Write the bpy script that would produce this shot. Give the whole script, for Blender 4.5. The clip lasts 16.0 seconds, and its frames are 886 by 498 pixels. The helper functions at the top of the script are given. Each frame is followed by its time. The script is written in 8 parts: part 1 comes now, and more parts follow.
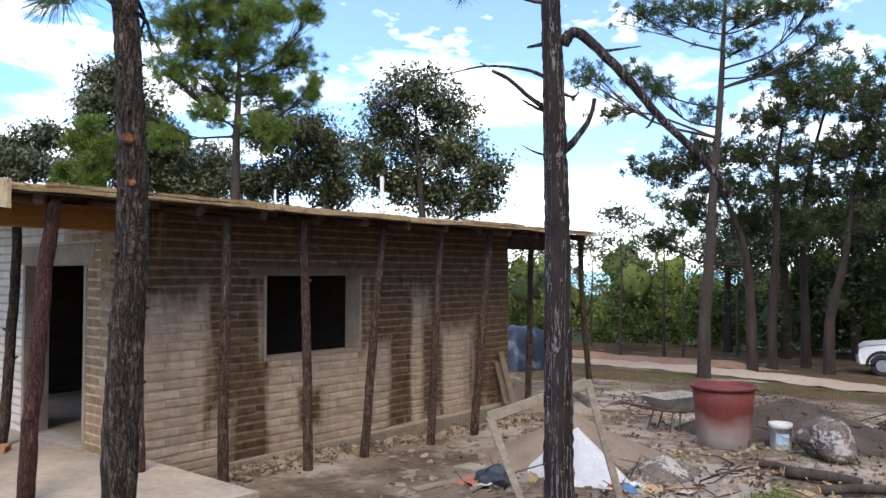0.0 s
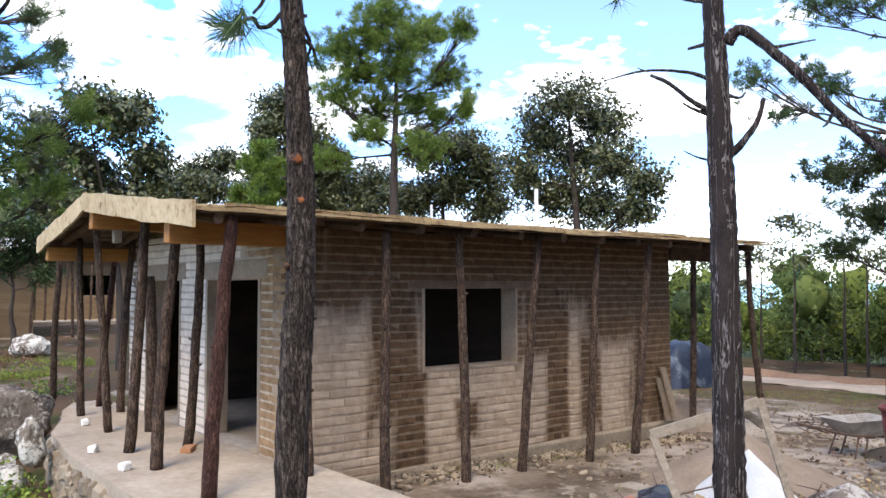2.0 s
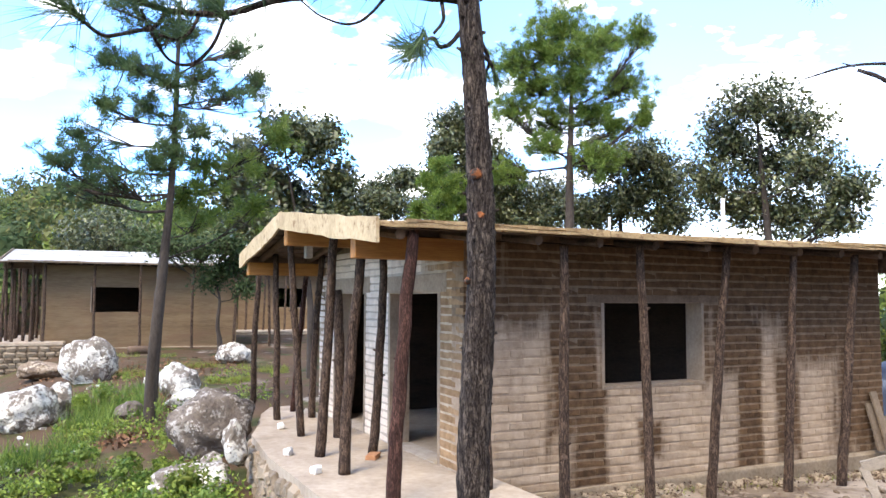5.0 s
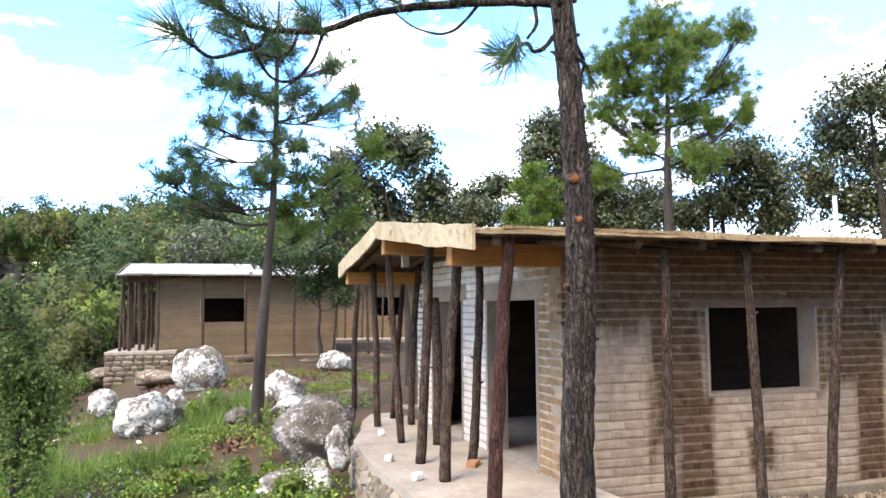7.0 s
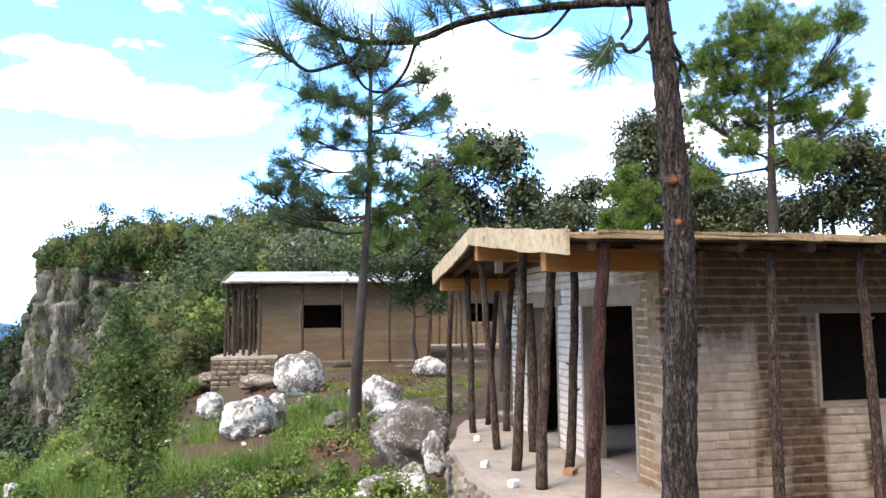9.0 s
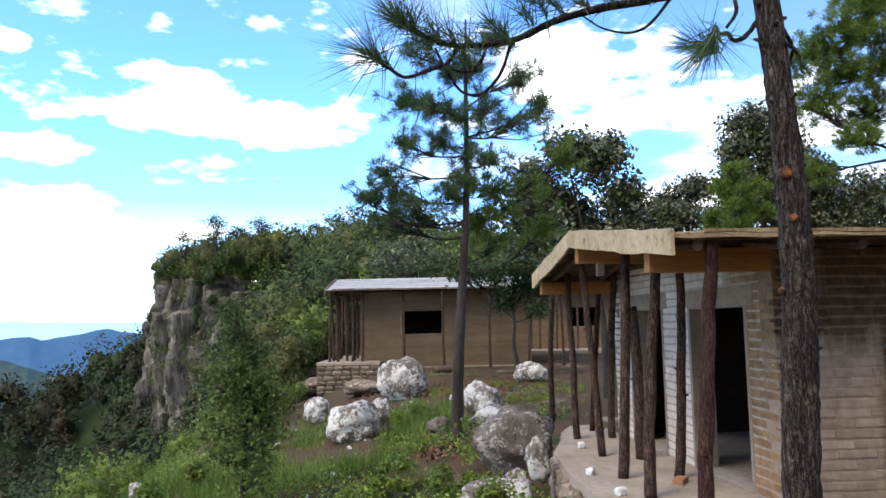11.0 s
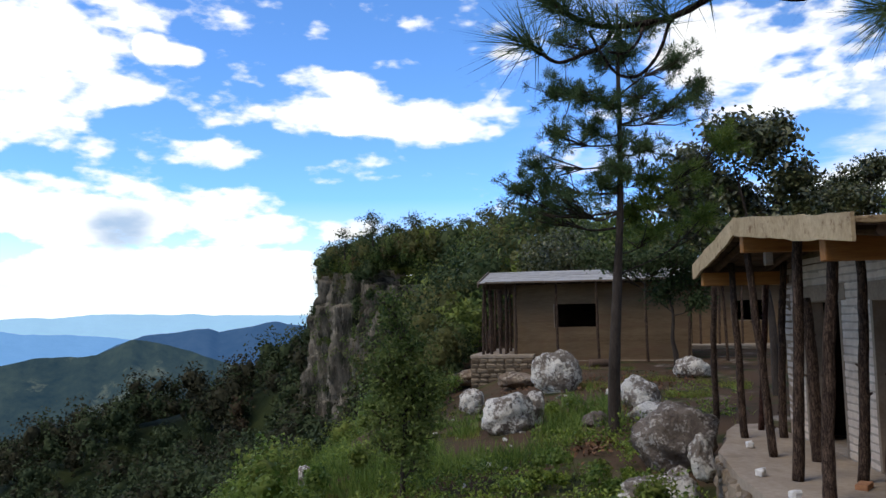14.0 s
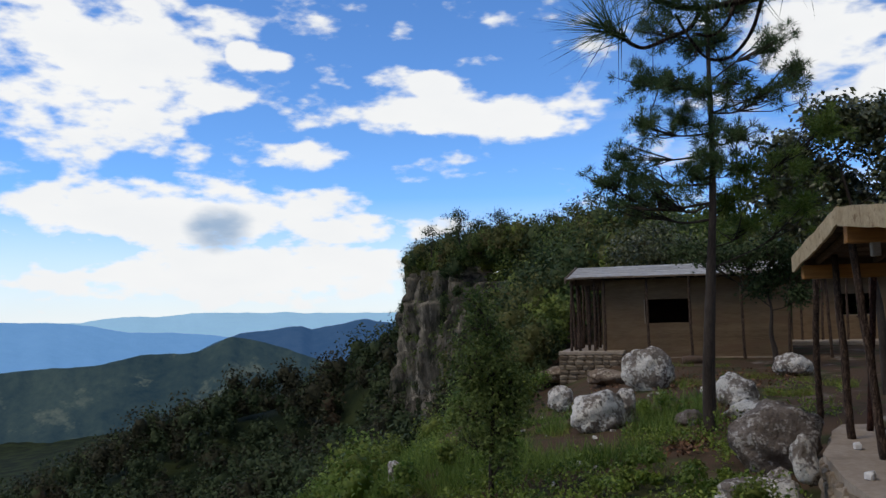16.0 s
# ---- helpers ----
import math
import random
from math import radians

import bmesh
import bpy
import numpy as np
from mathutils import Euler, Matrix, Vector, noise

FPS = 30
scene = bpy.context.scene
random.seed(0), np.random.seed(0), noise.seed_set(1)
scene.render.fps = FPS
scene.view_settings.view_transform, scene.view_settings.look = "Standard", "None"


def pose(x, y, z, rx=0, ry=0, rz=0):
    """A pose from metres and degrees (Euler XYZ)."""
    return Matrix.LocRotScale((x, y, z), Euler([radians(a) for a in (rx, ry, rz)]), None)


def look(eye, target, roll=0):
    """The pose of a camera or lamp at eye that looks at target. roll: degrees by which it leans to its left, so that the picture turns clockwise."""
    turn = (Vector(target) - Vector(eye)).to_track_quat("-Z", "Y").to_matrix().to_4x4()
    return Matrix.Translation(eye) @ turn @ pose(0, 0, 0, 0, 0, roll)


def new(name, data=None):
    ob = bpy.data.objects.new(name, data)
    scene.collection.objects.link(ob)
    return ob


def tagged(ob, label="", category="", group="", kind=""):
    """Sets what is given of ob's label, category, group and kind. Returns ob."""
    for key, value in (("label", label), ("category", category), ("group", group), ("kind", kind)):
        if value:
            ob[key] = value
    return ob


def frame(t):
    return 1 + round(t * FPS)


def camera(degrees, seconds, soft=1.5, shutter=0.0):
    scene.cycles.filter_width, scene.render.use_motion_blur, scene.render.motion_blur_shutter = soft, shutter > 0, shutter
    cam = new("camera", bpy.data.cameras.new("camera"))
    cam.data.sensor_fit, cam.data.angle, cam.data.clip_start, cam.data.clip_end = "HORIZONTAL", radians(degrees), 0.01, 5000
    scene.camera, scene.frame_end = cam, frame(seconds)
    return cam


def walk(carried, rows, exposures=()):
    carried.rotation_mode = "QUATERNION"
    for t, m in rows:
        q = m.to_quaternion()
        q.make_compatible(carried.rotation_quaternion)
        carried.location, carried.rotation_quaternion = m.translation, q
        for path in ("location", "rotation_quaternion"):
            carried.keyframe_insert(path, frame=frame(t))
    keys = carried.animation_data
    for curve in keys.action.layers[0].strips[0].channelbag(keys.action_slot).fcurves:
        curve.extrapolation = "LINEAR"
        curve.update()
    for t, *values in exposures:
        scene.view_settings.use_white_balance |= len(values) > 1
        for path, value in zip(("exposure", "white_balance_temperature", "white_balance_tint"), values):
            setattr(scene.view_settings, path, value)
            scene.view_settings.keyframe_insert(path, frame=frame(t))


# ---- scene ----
cam = camera(59.8, 16.0)
PATH = [
    (0, (-4.09, -7.839, 1.94), (-2.545, -6.571, 2.007), -0.0),
    (0.5, (-4.079, -7.813, 1.941), (-2.604, -6.465, 2.016), -0.2),
    (1, (-4.082, -7.823, 1.936), (-2.676, -6.402, 2.024), 0.1),
    (1.5, (-4.086, -7.822, 1.93), (-2.756, -6.331, 2.028), 0.0),
    (2, (-4.088, -7.818, 1.929), (-2.826, -6.27, 2.032), -0.2),
    (2.5, (-4.09, -7.81, 1.928), (-2.889, -6.214, 2.037), -0.2),
    (3, (-4.087, -7.796, 1.926), (-2.943, -6.16, 2.043), -0.2),
    (3.5, (-4.089, -7.792, 1.927), (-3.008, -6.114, 2.05), -0.4),
    (4, (-4.088, -7.783, 1.934), (-3.077, -6.062, 2.062), -0.1),
    (6.5, (-4.099, -7.762, 1.933), (-3.387, -5.899, 2.087), -0.4),
    (7, (-4.105, -7.758, 1.931), (-3.449, -5.875, 2.089), -0.5),
    (7.5, (-4.102, -7.755, 1.933), (-3.506, -5.853, 2.095), -0.4),
    (8, (-4.112, -7.756, 1.93), (-3.571, -5.838, 2.095), -0.6),
    (8.5, (-4.112, -7.765, 1.928), (-3.631, -5.831, 2.099), -0.6),
    (9, (-4.112, -7.758, 1.93), (-3.688, -5.812, 2.106), -0.6),
    (11.5, (-4.115, -7.718, 1.919), (-4.005, -5.731, 2.115), -1.5),
    (12, (-4.125, -7.72, 1.914), (-4.077, -5.73, 2.112), -1.8),
    (12.5, (-4.113, -7.701, 1.91), (-4.135, -5.711, 2.109), -1.7),
    (13, (-4.11, -7.671, 1.909), (-4.202, -5.683, 2.104), -1.8),
    (13.5, (-4.121, -7.689, 1.908), (-4.278, -5.704, 2.097), -1.5),
    (14, (-4.138, -7.698, 1.903), (-4.356, -5.718, 2.087), -1.0),
    (14.5, (-4.129, -7.692, 1.912), (-4.408, -5.72, 2.091), -1.7),
    (15, (-4.124, -7.671, 1.909), (-4.456, -5.707, 2.088), -1.7),
    (15.5, (-4.123, -7.65, 1.904), (-4.508, -5.695, 2.082), -1.5),
    (16, (-4.122, -7.642, 1.899), (-4.561, -5.699, 2.079), -1.3),
]
walk(cam, [(t, look(eye, target, roll)) for t, eye, target, roll in PATH],
     exposures=[(0, 0.66, 6500, 10), (2, 1.03, 6500, 10), (3.5, 1.36, 6550, 10), (6.5, 1.54, 6550, 10), (8, 1.54, 6550, 10), (9, 1.30, 6500, 10), (11.5, 0.32, 6450, 10), (12.5, -0.06, 6450, 10), (14, -0.50, 6450, 10), (16, -0.92, 6450, 10)])

# ---- sky and sun ----
SUN_FROM = Vector((-0.52, -0.39, 0.76)).normalized()


def sky_world():
    w = bpy.data.worlds.new("sky")
    w.use_nodes = True
    scene.world = w
    nt = w.node_tree
    nt.nodes.clear()
    N, L = nt.nodes.new, nt.links.new
    out, bg = N("ShaderNodeOutputWorld"), N("ShaderNodeBackground")
    sky = N("ShaderNodeTexSky")
    sky.sky_type, sky.sun_disc = "NISHITA", False
    sky.sun_elevation = math.asin(SUN_FROM.z)
    sky.sun_rotation = math.atan2(SUN_FROM.x, SUN_FROM.y)
    sky.altitude, sky.dust_density, sky.ozone_density = 1500, 0.6, 1.6
    co = N("ShaderNodeTexCoord")
    sep = N("ShaderNodeSeparateXYZ")
    L(co.outputs["Generated"], sep.inputs[0])

    def m(op, a, b=None, c=None):
        n = N("ShaderNodeMath")
        n.operation = op
        for i, v in enumerate((a, b, c)):
            if v is None:
                continue
            if isinstance(v, (int, float)):
                n.inputs[i].default_value = v
            else:
                L(v, n.inputs[i])
        return n.outputs[0]

    x, y, z = sep.outputs
    az = m("ARCTAN2", x, y)
    el = m("ARCSINE", z)
    # cloud layer seen in perspective
    den = m("ADD", m("MAXIMUM", z, 0.0), 0.09)
    flat = N("ShaderNodeCombineXYZ")
    L(m("DIVIDE", x, den), flat.inputs[0])
    L(m("DIVIDE", y, den), flat.inputs[1])
    n1 = N("ShaderNodeTexNoise")
    n1.inputs["Scale"].default_value, n1.inputs["Detail"].default_value = 0.85, 7
    n1.inputs["Roughness"].default_value = 0.56
    n1.inputs["Distortion"].default_value = 0.25
    L(flat.outputs[0], n1.inputs["Vector"])
    n2 = N("ShaderNodeTexNoise")
    n2.inputs["Scale"].default_value, n2.inputs["Detail"].default_value = 9.0, 10
    squash = N("ShaderNodeMapping")
    squash.inputs["Scale"].default_value = (1, 1, 2.3)
    L(co.outputs["Generated"], squash.inputs[0])
    L(squash.outputs[0], n2.inputs["Vector"])
    n3 = N("ShaderNodeTexNoise")
    n3.inputs["Scale"].default_value, n3.inputs["Detail"].default_value = 30.0, 8
    L(squash.outputs[0], n3.inputs["Vector"])
    wob = m("ADD", m("MULTIPLY", m("SUBTRACT", n2.outputs[0], 0.5), 7.5), m("MULTIPLY", m("SUBTRACT", n3.outputs[0], 0.5), 4.0))
    # single clouds: bearing, elevation, half width, half height (degrees), strength
    total = None
    for a, e, wa, we, s in CLOUDS:
        da = m("DIVIDE", m("SUBTRACT", az, radians(a)), radians(wa))
        de = m("DIVIDE", m("SUBTRACT", el, radians(e)), radians(we))
        d2 = m("ADD", m("MULTIPLY", da, da), m("MULTIPLY", de, de))
        v = m("MULTIPLY", m("SUBTRACT", 1.0, d2), s)
        v = m("MAXIMUM", v, -1.2)
        total = v if total is None else m("MAXIMUM", total, v)
    blob = m("ADD", total, wob)
    mask1 = N("ShaderNodeMapRange")
    mask1.interpolation_type = "SMOOTHSTEP"
    mask1.inputs[1].default_value, mask1.inputs[2].default_value = -0.75, 0.85
    L(blob, mask1.inputs[0])
    mask2 = N("ShaderNodeMapRange")
    mask2.interpolation_type = "SMOOTHSTEP"
    mask2.inputs[1].default_value, mask2.inputs[2].default_value = 0.475, 0.645
    L(n1.outputs[0], mask2.inputs[0])
    # the open layer is thick outside the stretch with the single clouds
    side = N("ShaderNodeMapRange")
    side.inputs[1].default_value, side.inputs[2].default_value = radians(22), radians(46)
    side.inputs[3].default_value, side.inputs[4].default_value = 0.0, 1.0
    L(m("ABSOLUTE", m("ADD", az, radians(24))), side.inputs[0])
    thin = N("ShaderNodeMapRange")
    thin.inputs[1].default_value, thin.inputs[2].default_value = radians(44), radians(66)
    L(m("ABSOLUTE", m("ADD", az, radians(24))), thin.inputs[0])
    lay = m("MULTIPLY", mask2.outputs[0], side.outputs[0])
    both = m("MAXIMUM", mask1.outputs[0], m("MAXIMUM", lay, m("MULTIPLY", thin.outputs[0], 0.06)))
    # white veil low over the horizon
    veil = N("ShaderNodeMapRange")
    veil.inputs[1].default_value, veil.inputs[2].default_value = radians(0.5), radians(9)
    veil.inputs[3].default_value, veil.inputs[4].default_value = 0.85, 0.0
    L(el, veil.inputs[0])
    both = m("MAXIMUM", both, veil.outputs[0])
    shade = N("ShaderNodeMapRange")
    shade.inputs[1].default_value, shade.inputs[2].default_value = 0.35, 0.75
    shade.inputs[3].default_value, shade.inputs[4].default_value = 1.0, 0.82
    L(n2.outputs[0], shade.inputs[0])
    white = N("ShaderNodeMix")
    white.data_type = "RGBA"
    white.inputs[6].default_value = (12.0, 13.0, 14.4, 1)
    white.inputs[7].default_value = (17.5, 17.6, 17.5, 1)
    L(shade.outputs[0], white.inputs[0])
    mix = N("ShaderNodeMix")
    mix.data_type = "RGBA"
    tint = N("ShaderNodeMix")
    tint.data_type, tint.blend_type = "RGBA", "MULTIPLY"
    tint.inputs[0].default_value = 1.0
    # the air is clearer and bluer over the valley than over the wooded side
    clear = N("ShaderNodeMapRange")
    clear.interpolation_type = "SMOOTHSTEP"
    clear.inputs[1].default_value, clear.inputs[2].default_value = radians(18), radians(75)
    clear.inputs[3].default_value, clear.inputs[4].default_value = 1.0, 0.0
    L(m("ABSOLUTE", m("ADD", az, radians(24))), clear.inputs[0])
    air = N("ShaderNodeMix")
    air.data_type = "RGBA"
    air.inputs[6].default_value, air.inputs[7].default_value = SKY_TINT, VALLEY_TINT
    L(clear.outputs[0], air.inputs[0])
    L(air.outputs[2], tint.inputs[7])
    L(sky.outputs[0], tint.inputs[6])
    L(both, mix.inputs[0])
    L(tint.outputs[2], mix.inputs[6])
    # one small grey rain cloud in front of the white ones
    ga = m("DIVIDE", m("SUBTRACT", az, radians(-29.0)), radians(2.3))
    ge = m("DIVIDE", m("SUBTRACT", el, radians(6.8)), radians(1.75))
    gd = m("ADD", m("MULTIPLY", ga, ga), m("MULTIPLY", ge, ge))
    grey = N("ShaderNodeMapRange")
    grey.interpolation_type = "SMOOTHSTEP"
    grey.inputs[1].default_value, grey.inputs[2].default_value = -0.35, 1.2
    grey.inputs[4].default_value = 0.92
    L(m("ADD", m("SUBTRACT", 1.0, gd), m("MULTIPLY", wob, 0.24)), grey.inputs[0])
    rain = N("ShaderNodeMix")
    rain.data_type = "RGBA"
    rain.inputs[7].default_value = (5.5, 8.0, 11.5, 1)
    L(grey.outputs[0], rain.inputs[0])
    L(white.outputs[2], rain.inputs[6])
    L(rain.outputs[2], mix.inputs[7])
    L(mix.outputs[2], bg.inputs[0])
    bg.inputs[1].default_value = 0.10
    L(bg.outputs[0], out.inputs[0])


SKY_TINT = (1.25, 1.62, 2.05, 1)
VALLEY_TINT = (1.72, 2.66, 3.7, 1)
CLOUDS = [
    (-38.2, 17.4, 8.2, 5.4, 1.8), (-30.4, 16.1, 2.8, 1.2, 1.0), (-29.1, 21.0, 2.5, 0.9, 0.9), (-27.4, 19.0, 1.1, 1.0, 1.9), (-25.7, 18.6, 1.9, 0.8, 1.8), (-17.8, 18.0, 3.1, 0.9, 0.9),
    (-13.0, 17.3, 2.8, 1.0, 0.8), (-9.8, 18.8, 1.9, 0.6, 0.6), (-11.8, 14.9, 7.2, 1.6, 1.8), (-5.6, 14.4, 5.6, 1.5, 1.6), (-31.6, 11.8, 1.7, 0.8, 0.9), (-22.6, 11.9, 3.2, 0.9, 0.9),
    (-30.3, 7.9, 9.5, 2.4, 1.7), (-38.4, 7.4, 5.2, 1.9, 1.5), (-18.3, 6.7, 7.2, 1.0, 1.2), (16.0, 18.2, 6.0, 2.5, 1.0), (22.5, 14.8, 5.8, 1.3, 0.9), (-24.0, 3.4, 17.0, 2.2, 1.8),
]
sky_world()
sun = new("sun", bpy.data.lights.new("sun", "SUN"))
sun.data.energy, sun.data.angle, sun.data.color = 2.0, radians(26), (1.0, 0.87, 0.68)
sun.matrix_world = look((0, 0, 60), tuple(Vector((0, 0, 60)) - SUN_FROM))

# ---- materials ----
def surface(name, low, high, scale=6.0, rough=0.85, bump=0.3, bump_scale=30.0, stretch=(1, 1, 1), island=0.0, obj_random=0.0,
            spots=None, spot_scale=3.0, spot_edge=(0.52, 0.62), metal=0.0, through_light=0.0, dist=0.02, world_co=False, spec=0.3):
    """Two-scale noise colour with bump; spots: a second colour in patches; through_light: share of light that passes (leaves)."""
    mt = bpy.data.materials.new(name)
    mt.use_nodes = True
    nt = mt.node_tree
    N, L = nt.nodes.new, nt.links.new
    bs, out = nt.nodes["Principled BSDF"], nt.nodes["Material Output"]
    if world_co:
        co = N("ShaderNodeNewGeometry").outputs["Position"]
    else:
        co = N("ShaderNodeTexCoord").outputs["Object"]
    mp = N("ShaderNodeMapping")
    mp.inputs["Scale"].default_value = stretch
    L(co, mp.inputs[0])
    co = mp.outputs[0]

    def noise_tex(s, d=5, r=0.6):
        n = N("ShaderNodeTexNoise")
        n.inputs["Scale"].default_value, n.inputs["Detail"].default_value, n.inputs["Roughness"].default_value = s, d, r
        L(co, n.inputs["Vector"])
        return n.outputs[0]

    a, b = noise_tex(scale), noise_tex(scale * 7.3, 3)
    ad = N("ShaderNodeMath")
    ad.operation = "MULTIPLY_ADD"
    ad.inputs[1].default_value, ad.inputs[2].default_value = 0.45, 0.0
    L(b, ad.inputs[0])
    sm = N("ShaderNodeMath")
    sm.operation = "MULTIPLY_ADD"
    sm.inputs[1].default_value = 0.65
    L(a, sm.inputs[0])
    L(ad.outputs[0], sm.inputs[2])
    fac = sm.outputs[0]
    for amount, node, sock in ((island, "ShaderNodeNewGeometry", "Random Per Island"), (obj_random, "ShaderNodeObjectInfo", "Random")):
        if amount:
            r = N("ShaderNodeMath")
            r.operation = "MULTIPLY_ADD"
            r.inputs[1].default_value = amount
            L(N(node).outputs[sock], r.inputs[0])
            s2 = N("ShaderNodeMath")
            s2.operation = "SUBTRACT"
            s2.inputs[1].default_value = amount / 2
            L(fac, s2.inputs[0])
            L(s2.outputs[0], r.inputs[2])
            fac = r.outputs[0]
    rg = N("ShaderNodeMapRange")
    rg.inputs[1].default_value, rg.inputs[2].default_value = 0.34, 0.74
    L(fac, rg.inputs[0])
    mx = N("ShaderNodeMix")
    mx.data_type = "RGBA"
    mx.inputs[6].default_value, mx.inputs[7].default_value = (*low, 1), (*high, 1)
    L(rg.outputs[0], mx.inputs[0])
    col = mx.outputs[2]
    if spots:
        sp = N("ShaderNodeMapRange")
        sp.inputs[1].default_value, sp.inputs[2].default_value = spot_edge
        L(noise_tex(spot_scale, 6, 0.65), sp.inputs[0])
        m2 = N("ShaderNodeMix")
        m2.data_type = "RGBA"
        m2.inputs[7].default_value = (*spots, 1)
        L(sp.outputs[0], m2.inputs[0])
        L(col, m2.inputs[6])
        col = m2.outputs[2]
    L(col, bs.inputs["Base Color"])
    bs.inputs["Roughness"].default_value, bs.inputs["Metallic"].default_value = rough, metal
    bs.inputs["Specular IOR Level"].default_value = spec
    if bump:
        bp = N("ShaderNodeBump")
        bp.inputs["Strength"].default_value, bp.inputs["Distance"].default_value = bump, dist
        L(noise_tex(bump_scale, 6, 0.7), bp.inputs["Height"])
        L(bp.outputs[0], bs.inputs["Normal"])
    if through_light:
        tr = N("ShaderNodeBsdfTranslucent")
        L(col, tr.inputs[0])
        ms = N("ShaderNodeMixShader")
        ms.inputs[0].default_value = through_light
        L(bs.outputs[0], ms.inputs[1])
        L(tr.outputs[0], ms.inputs[2])
        L(ms.outputs[0], out.inputs[0])
    return mt


M = {}
M["bark_far"] = surface("far bark", (0.02, 0.015, 0.012), (0.085, 0.066, 0.053), 4, 0.95, 0.6, 14, (1, 1, 0.3))
M["knot"] = surface("cut knot", (0.03, 0.014, 0.01), (0.34, 0.11, 0.03), 42, 0.8, 0.6, 60, spots=(0.035, 0.024, 0.018), spot_scale=24, spot_edge=(0.47, 0.55))
M["needles"] = surface("pine needles", (0.060, 0.121, 0.019), (0.240, 0.310, 0.060), 1.3, 0.55, 0, 10, island=0.35, through_light=0.3, spec=0.35)
M["oak_leaf"] = surface("leathery leaves", (0.020, 0.035, 0.013), (0.147, 0.152, 0.060), 0.9, 0.30, 0, 10, island=0.55, spots=(0.16, 0.10, 0.055), spot_scale=2.2, spot_edge=(0.68, 0.76), through_light=0.12, spec=0.5)
M["bright_leaf"] = surface("bright leaves", (0.069, 0.129, 0.021), (0.250, 0.325, 0.068), 1.2, 0.5, 0, 10, island=0.4, through_light=0.45)
M["wood_leaf"] = surface("woodland leaves", (0.035, 0.066, 0.020), (0.192, 0.233, 0.070), 0.32, 0.6, 0, 10, island=0.25, through_light=0.2, spots=(0.12, 0.085, 0.04), spot_scale=0.12, spot_edge=(0.62, 0.7), spec=0.06, world_co=True)
M["grass"] = surface("grass", (0.081, 0.125, 0.017), (0.298, 0.312, 0.066), 0.7, 0.6, 0, 10, island=0.5, through_light=0.3, spots=(0.20, 0.16, 0.07), spot_scale=0.9, spot_edge=(0.6, 0.7), world_co=True)
M["dry_leaf"] = surface("dead leaves", (0.075, 0.035, 0.019), (0.24, 0.125, 0.065), 3, 0.8, 0, 10, island=0.6)
M["slab_wood"] = surface("weathered slab wood", (0.24, 0.16, 0.075), (0.51, 0.375, 0.205), 5, 0.85, 0.6, 30, (1, 1, 1), obj_random=0.25, spots=(0.20, 0.125, 0.065), spot_scale=11, spot_edge=(0.54, 0.64))
M["fascia"] = surface("mottled fascia wood", (0.33, 0.235, 0.125), (0.60, 0.47, 0.29), 2.5, 0.85, 0.7, 18, (1, 1, 1), spots=(0.22, 0.135, 0.065), spot_scale=6.5, spot_edge=(0.57, 0.66))
M["beam_wood"] = surface("fresh sawn beam", (0.21, 0.085, 0.022), (0.44, 0.20, 0.052), 4, 0.7, 0.3, 40, (0.25, 4, 4), obj_random=0.1)
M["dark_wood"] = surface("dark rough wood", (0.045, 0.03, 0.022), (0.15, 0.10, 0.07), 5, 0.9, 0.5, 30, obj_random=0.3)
M["grey_wood"] = surface("grey scrap wood", (0.13, 0.10, 0.073), (0.33, 0.27, 0.205), 6, 0.9, 0.5, 34, (0.5, 3, 3), obj_random=0.3)
M["concrete"] = surface("pale concrete", (0.265, 0.205, 0.15), (0.46, 0.38, 0.295), 1.6, 0.95, 0.35, 28, spots=(0.25, 0.20, 0.15), spot_scale=1.1, spot_edge=(0.56, 0.72))
M["lintel"] = surface("brown lintel mortar", (0.20, 0.148, 0.105), (0.35, 0.275, 0.205), 3, 0.95, 0.3, 30)
M["rubble"] = surface("rubble stone", (0.12, 0.086, 0.056), (0.31, 0.245, 0.175), 3, 0.95, 0.8, 16, obj_random=0.35, island=0.4)
M["black"] = surface("dark plastic", (0.02, 0.022, 0.03), (0.06, 0.065, 0.08), 5, 0.35, 0.5, 14)
M["white_block"] = surface("pale block", (0.62, 0.60, 0.56), (0.82, 0.80, 0.77), 12, 0.9, 0.3, 50)
M["far_roof"] = surface("pale roof boards", (0.27, 0.255, 0.235), (0.50, 0.48, 0.45), 2.5, 0.8, 0.3, 20, obj_random=0.2)
# near-black tone that paints the dark of the rooms into the adobe
M["shaded_adobe"] = surface("adobe with painted shade", (0.014, 0.009, 0.007), (0.04, 0.026, 0.018), 3, 0.97, 0.6, 12, (0.5, 0.5, 2))
M["slope_leaf"] = surface("dark woodland leaves", (0.017, 0.032, 0.016), (0.092, 0.113, 0.050), 0.16, 0.65, 0, 10, island=0.10, through_light=0.1, spots=(0.06, 0.042, 0.025), spot_scale=0.06, spot_edge=(0.56, 0.66), spec=0.06, world_co=True)
M["window_lintel"] = surface("mud-covered lintel", (0.08, 0.052, 0.034), (0.20, 0.14, 0.095), 4, 0.95, 0.4, 30)


